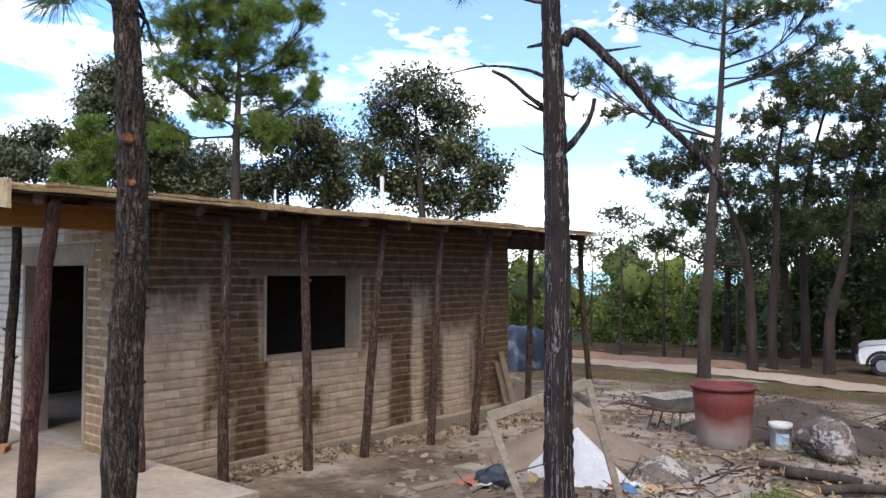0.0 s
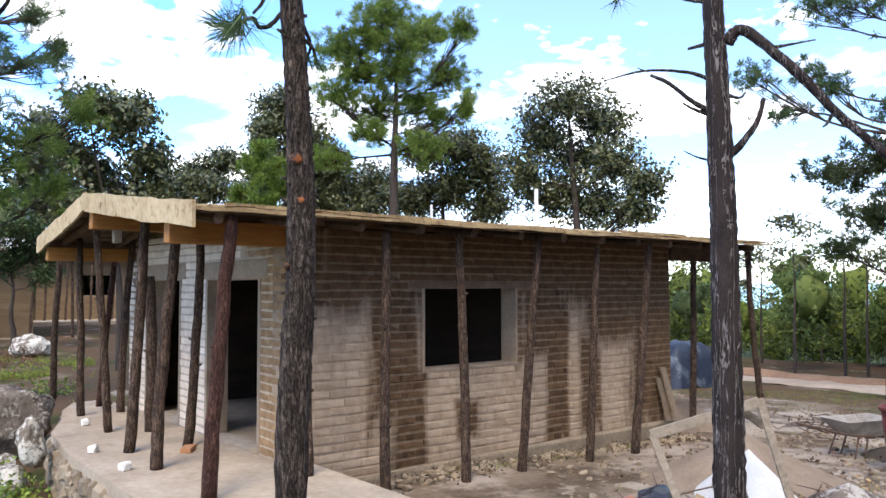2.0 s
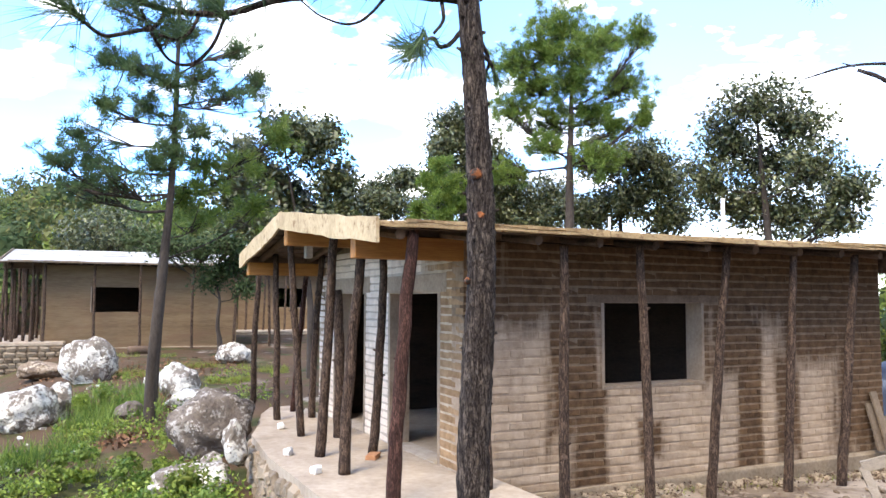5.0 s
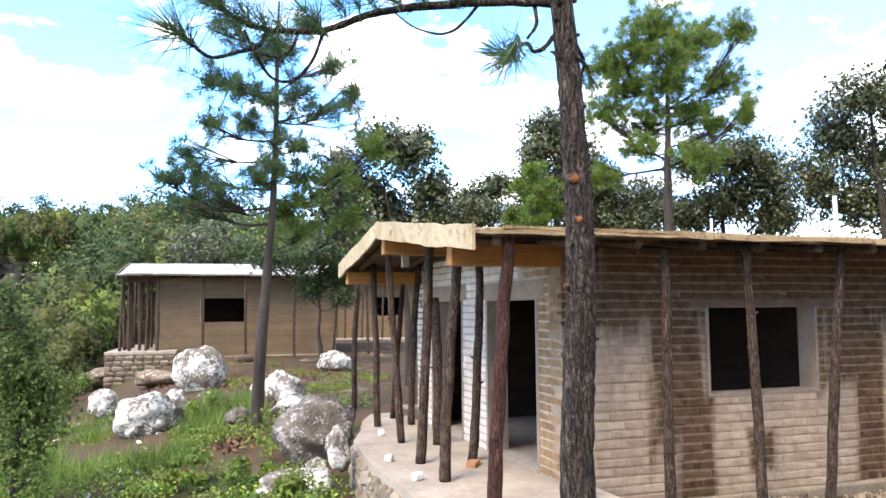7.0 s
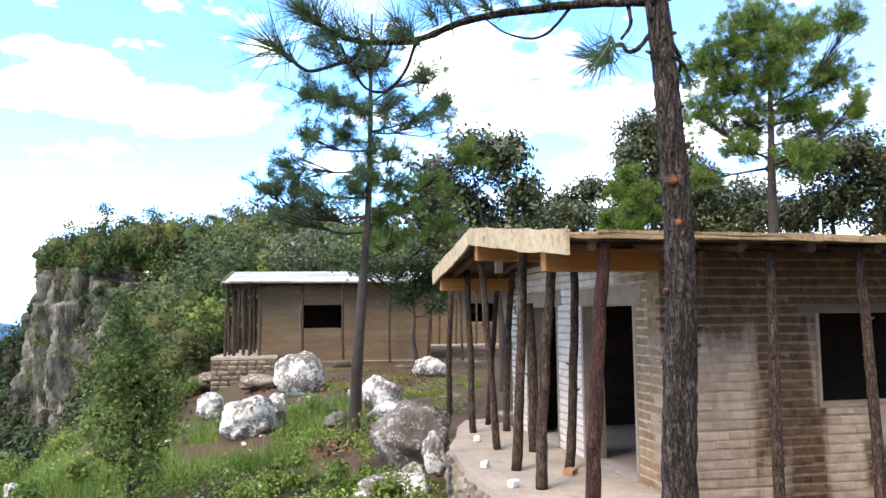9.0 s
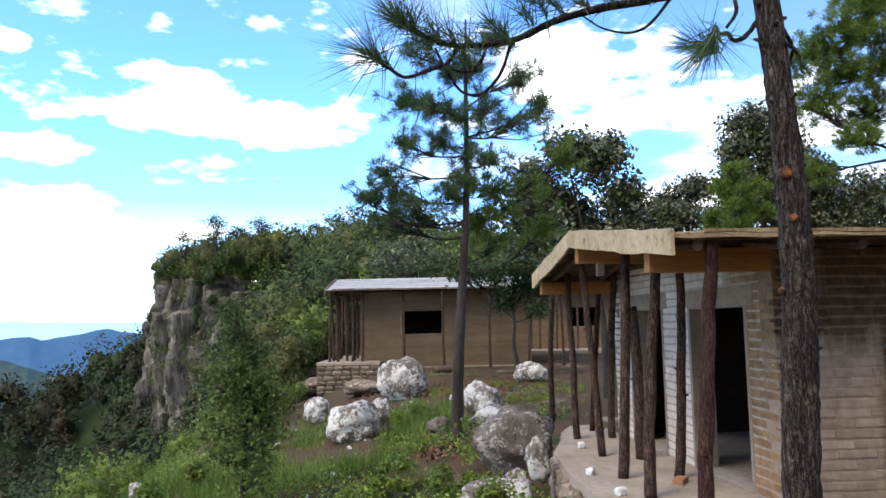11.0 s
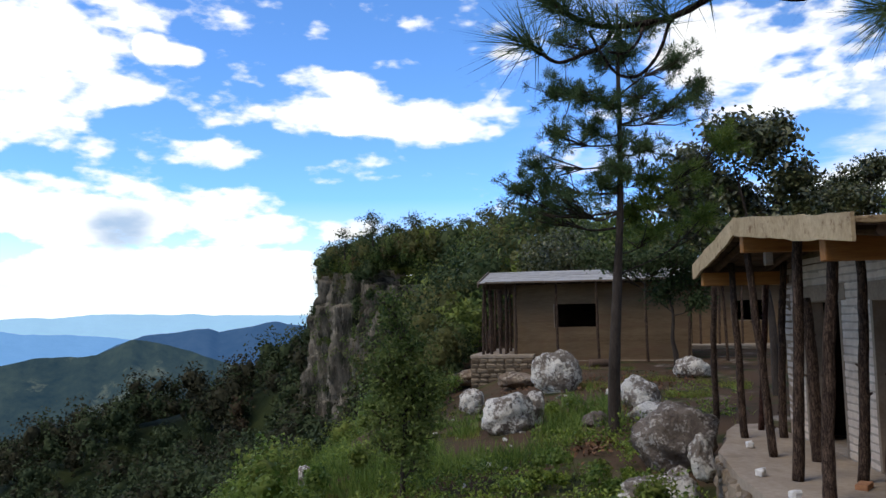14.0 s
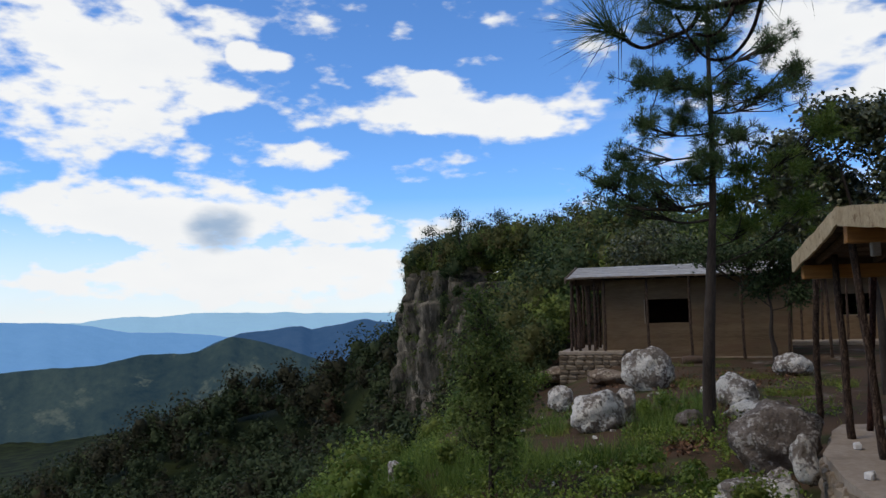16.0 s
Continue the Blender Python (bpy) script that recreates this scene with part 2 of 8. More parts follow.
def plated_bark(name, plate, crack, scale, width=0.10, upright=0.16):
    """Pine bark: upright scales parted by wandering cracks, flaked across in places."""
    mt = bpy.data.materials.new(name)
    mt.use_nodes = True
    nt = mt.node_tree
    N, L = nt.nodes.new, nt.links.new
    bs = nt.nodes["Principled BSDF"]
    co = N("ShaderNodeTexCoord").outputs["Object"]

    def nz(s, z, d, dist=0.0):
        mp = N("ShaderNodeMapping")
        mp.inputs["Scale"].default_value = (1, 1, z)
        L(co, mp.inputs[0])
        n = N("ShaderNodeTexNoise")
        n.inputs["Scale"].default_value, n.inputs["Detail"].default_value, n.inputs["Distortion"].default_value = s, d, dist
        n.inputs["Roughness"].default_value = 0.6
        L(mp.outputs[0], n.inputs["Vector"])
        return n.outputs[0]

    def m(op, a, b):
        n = N("ShaderNodeMath")
        n.operation = op
        for i, v in enumerate((a, b)):
            if isinstance(v, (int, float)):
                n.inputs[i].default_value = v
            else:
                L(v, n.inputs[i])
        return n.outputs[0]

    def ramp(src, lo, hi):
        q = N("ShaderNodeMapRange")
        q.inputs[1].default_value, q.inputs[2].default_value = lo, hi
        L(src, q.inputs[0])
        return q.outputs[0]

    def mix(f, a, b):
        q = N("ShaderNodeMix")
        q.data_type = "RGBA"
        L(f, q.inputs[0])
        for i, v in ((6, a), (7, b)):
            if isinstance(v, tuple):
                q.inputs[i].default_value = (*v, 1)
            else:
                L(v, q.inputs[i])
        return q.outputs[2]

    line = m("ABSOLUTE", m("SUBTRACT", nz(scale, upright, 4, 0.5), 0.5), 0.0)
    flake = m("ABSOLUTE", m("SUBTRACT", nz(scale * 0.9, 0.75, 3, 0.3), 0.5), 0.0)
    gap = m("MINIMUM", m("MULTIPLY", line, 1.0), m("ADD", m("MULTIPLY", flake, 1.2), 0.025))
    solid = ramp(gap, 0.0, width)
    fine = nz(110, 0.35, 6)
    tone = mix(ramp(m("ADD", m("MULTIPLY", fine, 0.5), m("MULTIPLY", nz(scale * 0.35, 0.5, 4), 0.5)), 0.35, 0.66), *plate)
    L(mix(solid, crack, tone), bs.inputs["Base Color"])
    bs.inputs["Roughness"].default_value, bs.inputs["Specular IOR Level"].default_value = 0.95, 0.15
    bp = N("ShaderNodeBump")
    bp.inputs["Strength"].default_value, bp.inputs["Distance"].default_value = 1.0, 0.012
    L(m("ADD", solid, m("MULTIPLY", fine, 0.4)), bp.inputs["Height"])
    L(bp.outputs[0], bs.inputs["Normal"])
    return mt


M["bark_near"] = plated_bark("flaking pine bark", ((0.042, 0.032, 0.026), (0.19, 0.148, 0.118)), (0.014, 0.009, 0.008), 40, 0.09)
M["bark_dark"] = plated_bark("dark pine bark with pale cracks", ((0.010, 0.008, 0.008), (0.048, 0.036, 0.033)), (0.40, 0.35, 0.33), 23, 0.024, 0.07)
M["pole"] = plated_bark("pole bark", ((0.06, 0.038, 0.028), (0.25, 0.168, 0.122)), (0.028, 0.019, 0.015), 36, 0.09)
M["red_pole"] = plated_bark("red pole bark", ((0.05, 0.022, 0.017), (0.19, 0.095, 0.072)), (0.03, 0.015, 0.012), 34, 0.09)
M["far_plank"] = surface("far roof edge boards", (0.11, 0.08, 0.055), (0.25, 0.19, 0.135), 4, 0.85, 0.5, 30)
M["bark_wood"] = surface("dark woodland bark", (0.016, 0.010, 0.009), (0.070, 0.048, 0.040), 5, 0.95, 0.8, 16, (1, 1, 0.25))
M["needles_wood"] = surface("dark olive pine needles", (0.022, 0.040, 0.014), (0.095, 0.115, 0.036), 0.5, 0.55, 0, 10, island=0.3, through_light=0.25, spots=(0.085, 0.058, 0.032), spot_scale=0.8, spot_edge=(0.58, 0.68))
M["herb"] = surface("leafy weeds", (0.072, 0.130, 0.020), (0.293, 0.364, 0.060), 1.4, 0.5, 0, 10, island=0.45, through_light=0.3, world_co=True)
M["needles_mid"] = surface("grey-green pine needles", (0.031, 0.072, 0.029), (0.119, 0.174, 0.065), 1.0, 0.5, 0, 10, island=0.35, through_light=0.28)
M["wood_dark"] = surface("dark woodland leaves, oak", (0.019, 0.041, 0.017), (0.097, 0.121, 0.051), 0.4, 0.6, 0, 10, island=0.25, through_light=0.15, spec=0.06, world_co=True)
M["wood_olive"] = surface("olive woodland leaves", (0.046, 0.058, 0.018), (0.169, 0.163, 0.060), 0.4, 0.6, 0, 10, island=0.25, through_light=0.2, spots=(0.13, 0.08, 0.04), spot_scale=0.3, spot_edge=(0.58, 0.66), spec=0.06, world_co=True)
M["wood_fresh"] = surface("fresh woodland leaves", (0.054, 0.094, 0.019), (0.239, 0.272, 0.065), 0.4, 0.6, 0, 10, island=0.25, through_light=0.25, spec=0.06, world_co=True)
M["slope_brown"] = surface("brown-leaved wood", (0.022, 0.023, 0.014), (0.078, 0.074, 0.042), 0.2, 0.7, 0, 10, island=0.10, through_light=0.1, spec=0.06, world_co=True)


def stone_material(name, base, grime, lichen, cover, scale, world=False, upright=1.0):
    """Weathered stone: mottled base, dark stains, crusts of pale lichen and pits."""
    mt = bpy.data.materials.new(name)
    mt.use_nodes = True
    nt = mt.node_tree
    N, L = nt.nodes.new, nt.links.new
    bs = nt.nodes["Principled BSDF"]
    co = N("ShaderNodeNewGeometry").outputs["Position"] if world else N("ShaderNodeTexCoord").outputs["Object"]
    mp = N("ShaderNodeMapping")
    mp.inputs["Scale"].default_value = (scale, scale, scale * upright)
    L(co, mp.inputs[0])

    def nz(s, d=6, r=0.65):
        n = N("ShaderNodeTexNoise")
        n.inputs["Scale"].default_value, n.inputs["Detail"].default_value, n.inputs["Roughness"].default_value = s, d, r
        L(mp.outputs[0], n.inputs["Vector"])
        return n.outputs[0]

    def ramp(src, lo, hi):
        q = N("ShaderNodeMapRange")
        q.inputs[1].default_value, q.inputs[2].default_value = lo, hi
        L(src, q.inputs[0])
        return q.outputs[0]

    def mix(f, a, b):
        q = N("ShaderNodeMix")
        q.data_type = "RGBA"
        L(f, q.inputs[0])
        for i, v in ((6, a), (7, b)):
            if isinstance(v, tuple):
                q.inputs[i].default_value = (*v, 1)
            else:
                L(v, q.inputs[i])
        return q.outputs[2]

    col = mix(ramp(nz(1.3), 0.35, 0.65), *base)
    col = mix(ramp(nz(0.7), 0.50, 0.62), col, grime)
    sum_ = N("ShaderNodeMath")
    sum_.operation = "MULTIPLY_ADD"
    sum_.inputs[1].default_value = 0.42
    L(nz(6.5, 5, 0.7), sum_.inputs[0])
    half = N("ShaderNodeMath")
    half.operation = "MULTIPLY"
    half.inputs[1].default_value = 0.58
    L(nz(1.1, 4), half.inputs[0])
    L(half.outputs[0], sum_.inputs[2])
    col = mix(ramp(sum_.outputs[0], cover, cover + 0.05), col, lichen)
    pit = N("ShaderNodeTexVoronoi")
    pit.inputs["Scale"].default_value = 7.0
    L(mp.outputs[0], pit.inputs["Vector"])
    col = mix(ramp(nz(17.0, 3), 0.60, 0.68), col, grime)
    L(col, bs.inputs["Base Color"])
    bs.inputs["Roughness"].default_value, bs.inputs["Specular IOR Level"].default_value = 0.96, 0.15
    bp = N("ShaderNodeBump")
    bp.inputs["Strength"].default_value, bp.inputs["Distance"].default_value = 1.0, 0.12 / scale
    hh = N("ShaderNodeMath")
    hh.operation = "MULTIPLY_ADD"
    hh.inputs[1].default_value = 0.4
    L(pit.outputs[0], hh.inputs[0])
    L(nz(4.0, 8, 0.7), hh.inputs[2])
    L(hh.outputs[0], bp.inputs["Height"])
    L(bp.outputs[0], bs.inputs["Normal"])
    return mt


M["rock"] = stone_material("grey-brown boulder", ((0.120, 0.096, 0.080), (0.215, 0.178, 0.148)), (0.062, 0.050, 0.042), (0.43, 0.395, 0.355), 0.52, 2.8)
M["pale_rock"] = stone_material("lichened boulder", ((0.165, 0.135, 0.112), (0.32, 0.275, 0.23)), (0.075, 0.06, 0.05), (0.71, 0.67, 0.60), 0.475, 1.9)
M["cliff"] = stone_material("cliff stone", ((0.045, 0.039, 0.030), (0.235, 0.205, 0.160)), (0.022, 0.028, 0.013), (0.36, 0.31, 0.24), 0.56, 0.50, True, 0.28)


def adobe_material(name, pale, brown, brown_rows, axis=0):
    """Sun-dried brick: pale with dried mud, brown where the wall is bare, wet or has eave shade painted in. Its rows:
    soft boxes (x, z, half width, half height) of brown brick.
    """
    mt = bpy.data.materials.new(name)
    mt.use_nodes = True
    nt = mt.node_tree
    N, L = nt.nodes.new, nt.links.new
    bs = nt.nodes["Principled BSDF"]
    pos = N("ShaderNodeNewGeometry").outputs["Position"]
    sep = N("ShaderNodeSeparateXYZ")
    L(pos, sep.inputs[0])

    def m(op, a, b=None, c=None):
        n = N("ShaderNodeMath")
        n.operation = op
        for i, v in enumerate((a, b, c)):
            if v is None:
                continue
            if isinstance(v, (int, float)):
                n.inputs[i].default_value = v
            else:
                L(v, n.inputs[i])
        return n.outputs[0]

    def nz(scale, stretch=(1, 1, 1), d=5):
        mp = N("ShaderNodeMapping")
        mp.inputs["Scale"].default_value = stretch
        L(pos, mp.inputs[0])
        n = N("ShaderNodeTexNoise")
        n.inputs["Scale"].default_value, n.inputs["Detail"].default_value = scale, d
        n.inputs["Roughness"].default_value = 0.65
        L(mp.outputs[0], n.inputs["Vector"])
        return n.outputs[0]

    rnd = N("ShaderNodeObjectInfo").outputs["Random"]
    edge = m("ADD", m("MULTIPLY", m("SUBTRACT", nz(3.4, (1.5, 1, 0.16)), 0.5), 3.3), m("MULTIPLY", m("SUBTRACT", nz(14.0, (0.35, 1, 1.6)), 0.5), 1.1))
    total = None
    for x0, z0, hw, hh in brown_rows:
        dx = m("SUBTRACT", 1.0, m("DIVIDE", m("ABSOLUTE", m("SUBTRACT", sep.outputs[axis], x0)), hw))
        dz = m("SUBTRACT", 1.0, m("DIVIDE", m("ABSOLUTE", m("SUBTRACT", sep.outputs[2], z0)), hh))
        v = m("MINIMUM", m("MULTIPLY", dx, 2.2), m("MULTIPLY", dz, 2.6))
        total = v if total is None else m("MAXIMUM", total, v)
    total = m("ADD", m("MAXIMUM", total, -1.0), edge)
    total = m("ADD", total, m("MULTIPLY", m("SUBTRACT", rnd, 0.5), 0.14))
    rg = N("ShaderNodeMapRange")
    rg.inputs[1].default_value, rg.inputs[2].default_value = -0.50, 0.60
    L(total, rg.inputs[0])

    def two(cols, sc):
        mx = N("ShaderNodeMix")
        mx.data_type = "RGBA"
        mx.inputs[6].default_value, mx.inputs[7].default_value = (*cols[0], 1), (*cols[1], 1)
        r = N("ShaderNodeMapRange")
        r.inputs[1].default_value, r.inputs[2].default_value = 0.3, 0.75
        L(m("ADD", nz(sc), m("MULTIPLY", m("SUBTRACT", rnd, 0.5), 0.22)), r.inputs[0])
        L(r.outputs[0], mx.inputs[0])
        return mx.outputs[2]

    mx = N("ShaderNodeMix")
    mx.data_type = "RGBA"
    L(rg.outputs[0], mx.inputs[0])
    L(two(pale, 6.0), mx.inputs[6])
    L(two(brown, 8.0), mx.inputs[7])
    L(mx.outputs[2], bs.inputs["Base Color"])
    bs.inputs["Roughness"].default_value = 0.97
    bs.inputs["Specular IOR Level"].default_value = 0.15
    bp = N("ShaderNodeBump")
    bp.inputs["Strength"].default_value, bp.inputs["Distance"].default_value = 0.7, 0.012
    L(nz(22.0, (1, 1, 1), 7), bp.inputs["Height"])
    L(bp.outputs[0], bs.inputs["Normal"])
    return mt


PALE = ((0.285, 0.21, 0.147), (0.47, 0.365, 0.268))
# brown brick, deepened so the upper wall also holds the eave's shade
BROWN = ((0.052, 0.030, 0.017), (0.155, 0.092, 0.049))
# brown stains; the long row at z 2.45 also paints in the eave's shade
STAINS_AND_EAVE_SHADE = [(1.52, 1.25, 0.42, 1.05), (1.75, 0.1, 0.30, 1.0), (4.15, 1.45, 0.5, 0.55), (4.45, 0.7, 0.26, 1.3), (5.75, 1.75, 0.7, 0.75),
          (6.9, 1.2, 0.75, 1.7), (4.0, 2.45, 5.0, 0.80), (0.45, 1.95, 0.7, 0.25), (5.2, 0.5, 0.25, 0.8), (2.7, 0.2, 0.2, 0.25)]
M["adobe"] = adobe_material("adobe brick", PALE, BROWN, STAINS_AND_EAVE_SHADE)
M["adobe_joint"] = adobe_material("mud mortar", ((0.255, 0.185, 0.127), (0.42, 0.32, 0.235)), ((0.125, 0.088, 0.057), (0.27, 0.195, 0.13)), STAINS_AND_EAVE_SHADE)
M["adobe_front"] = adobe_material("front adobe brick", ((0.53, 0.44, 0.36), (0.77, 0.67, 0.565)), ((0.19, 0.115, 0.06), (0.36, 0.235, 0.13)), [(0.1, 1.0, 0.85, 2.6)], axis=1)

# ---- mesh tools ----
def mesh_object(name, verts, faces, material, parent=None, label="", smooth=False):
    """verts: n x 3; faces: an array n x 3 or n x 4, or a list of tuples."""
    me = bpy.data.meshes.new(name)
    v = np.asarray(verts, dtype=np.float32)
    if isinstance(faces, np.ndarray):
        k = faces.shape[1]
        me.vertices.add(len(v))
        me.vertices.foreach_set("co", v.ravel())
        me.loops.add(faces.size)
        me.loops.foreach_set("vertex_index", faces.astype(np.int32).ravel())
        me.polygons.add(len(faces))
        me.polygons.foreach_set("loop_start", np.arange(0, faces.size, k, dtype=np.int32))
        me.polygons.foreach_set("loop_total", np.full(len(faces), k, dtype=np.int32))
        me.update(calc_edges=True)
        me.validate()
    else:
        me.from_pydata(v.tolist(), [], faces)
        me.update()
    me.materials.append(material)
    if smooth:
        me.polygons.foreach_set("use_smooth", np.ones(len(me.polygons), dtype=bool))
    ob = new(name, me)
    if parent:
        ob.parent = parent
    if label:
        tagged(ob, label)
    return ob


def thing(name, label, category, group="", at=(0, 0, 0), kind=""):
    e = new(name)
    e.location = at
    return tagged(e, label, category, group, kind)


class Shape:
    """Collects tubes and boxes into one mesh."""

    def __init__(self):
        self.v, self.f, self.n = [], [], 0

    def add(self, v, f):
        v = np.asarray(v, dtype=float)
        self.v.append(v)
        self.f += [tuple(int(i) + self.n for i in q) for q in f]
        self.n += len(v)
        return self

    def tube(self, pts, radii, sides=8, rough=0.0, seed=0, steps=0):
        pts = np.array(pts, dtype=float)
        radii = np.interp(np.linspace(0, 1, len(pts)), np.linspace(0, 1, len(radii)), radii)
        if steps:
            pts, radii = smooth_line(pts, radii, steps)
        n = len(pts)
        rng = np.random.RandomState(seed)
        tan = np.gradient(pts, axis=0)
        tan /= np.linalg.norm(tan, axis=1)[:, None] + 1e-9
        ref = np.array([0.0, 0, 1]) if abs(tan[:, 2]).mean() < 0.8 else np.array([1.0, 0, 0])
        u = np.cross(tan, ref)
        u /= np.linalg.norm(u, axis=1)[:, None] + 1e-9
        w = np.cross(tan, u)
        ang = np.linspace(0, 2 * np.pi, sides, endpoint=False)
        rr = radii[:, None] * (1 + rough * rng.uniform(-1, 1, (n, sides)))
        ring = pts[:, None] + rr[..., None] * (u[:, None] * np.cos(ang)[None, :, None] + w[:, None] * np.sin(ang)[None, :, None])
        f = []
        for i in range(n - 1):
            for j in range(sides):
                k = (j + 1) % sides
                f.append((i * sides + j, i * sides + k, (i + 1) * sides + k, (i + 1) * sides + j))
        f.append(tuple(range(sides))[::-1])
        f.append(tuple((n - 1) * sides + j for j in range(sides)))
        return self.add(ring.reshape(-1, 3), f)

    def box(self, lo, hi, m=None, wob=0.0, seed=0, chamfer=0.0):
        lo, hi = np.array(lo, float), np.array(hi, float)
        c, h = (lo + hi) / 2, (hi - lo) / 2
        if chamfer:
            v, f = chamfer_box(h, chamfer)
            v = v + c
        else:
            s = np.array([(x, y, z) for x in (-1, 1) for y in (-1, 1) for z in (-1, 1)], float)
            v = c + s * h
            f = [(0, 1, 3, 2), (4, 6, 7, 5), (0, 4, 5, 1), (2, 3, 7, 6), (0, 2, 6, 4), (1, 5, 7, 3)]
        if wob:
            v = v + np.random.RandomState(seed).uniform(-wob, wob, v.shape)
        if m is not None:
            v = np.array([m @ Vector(q) for q in v])
        return self.add(v, f)

    def make(self, name, material, parent=None, label="", smooth=False):
        return mesh_object(name, np.concatenate(self.v), self.f, material, parent, label, smooth)


def chamfer_box(h, c):
    """A box of half sizes h with its edges cut off by c: 24 points, 26 faces."""
    v, idx = [], {}
    for ax in range(3):
        o = [i for i in range(3) if i != ax]
        for s in (-1, 1):
            for a in (-1, 1):
                for b in (-1, 1):
                    p = [0, 0, 0]
                    p[ax] = s * h[ax]
                    p[o[0]], p[o[1]] = a * (h[o[0]] - c), b * (h[o[1]] - c)
                    idx[(ax, s, a, b)] = len(v)
                    v.append(p)
    hull = bmesh.new()
    for p in v:
        hull.verts.new(p)
    bmesh.ops.convex_hull(hull, input=hull.verts)
    bmesh.ops.dissolve_limit(hull, angle_limit=0.01, verts=hull.verts, edges=hull.edges)
    hull.verts.ensure_lookup_table()
    hull.verts.index_update()
    vv = np.array([q.co[:] for q in hull.verts])
    ff = [tuple(q.index for q in fc.verts) for fc in hull.faces]
    hull.free()
    return vv, ff


def smooth_line(pts, radii, steps):
    """A smooth curve through the points."""
    n = len(pts)
    out, rad = [], []
    ext = np.vstack([2 * pts[0] - pts[1], pts, 2 * pts[-1] - pts[-2]])
    for i in range(n - 1):
        a, b, c, d = ext[i:i + 4]
        for k in range(steps):
            t = k / steps
            out.append(0.5 * (2 * b + (c - a) * t + (2 * a - 5 * b + 4 * c - d) * t * t + (3 * b - a - 3 * c + d) * t ** 3))
            rad.append(radii[i] * (1 - t) + radii[i + 1] * t)
    out.append(pts[-1])
    rad.append(radii[-1])
    return np.array(out), np.array(rad)


def fbm(x, y, seed=0, octaves=4, first=1.0):
    """Cheap value noise on arrays, about -1 to 1."""
    out, amp, tot = np.zeros_like(x, dtype=float), 1.0, 0.0
    for o in range(octaves):
        f = first * 2 ** o
        xi, yi = np.floor(x * f).astype(np.int64), np.floor(y * f).astype(np.int64)
        tx, ty = x * f - xi, y * f - yi
        tx, ty = tx * tx * (3 - 2 * tx), ty * ty * (3 - 2 * ty)

        def h(i, j):
            q = (i * 374761393 + j * 668265263 + (seed + o * 17) * 974634777) & 0xFFFFFFFF
            q = ((q ^ (q >> 13)) * 1274126177) & 0xFFFFFFFF
            return ((q ^ (q >> 16)) & 0xFFFF) / 32767.5 - 1

        a = h(xi, yi) * (1 - tx) + h(xi + 1, yi) * tx
        b = h(xi, yi + 1) * (1 - tx) + h(xi + 1, yi + 1) * tx
        out += amp * (a * (1 - ty) + b * ty)
        tot += amp
        amp *= 0.5
    return out / tot


def ease(t):
    t = np.clip(t, 0, 1)
    return t * t * (3 - 2 * t)


# ---- terrain: bearings are degrees from +y towards +x, round the lookout ----
LOOKOUT = (-4.1, -7.76, 1.93)


def away(bearing, dist, z=0.0):
    a = radians(bearing)
    return (LOOKOUT[0] + dist * math.sin(a), LOOKOUT[1] + dist * math.cos(a), z)


def sight(bearing, rise, dist):
    """A place at a bearing, an angle above level and a distance over ground."""
    return away(bearing, dist, LOOKOUT[2] + dist * math.tan(radians(rise)))


def edge_x(y):
    return np.interp(y, [-40, -8, 0, 14, 30, 50, 66, 80, 90, 120, 128, 200], [-10, -9, -8.0, -8.6, -8.6, -8.0, -8.5, -8.0, -11, -29, -34, -38])


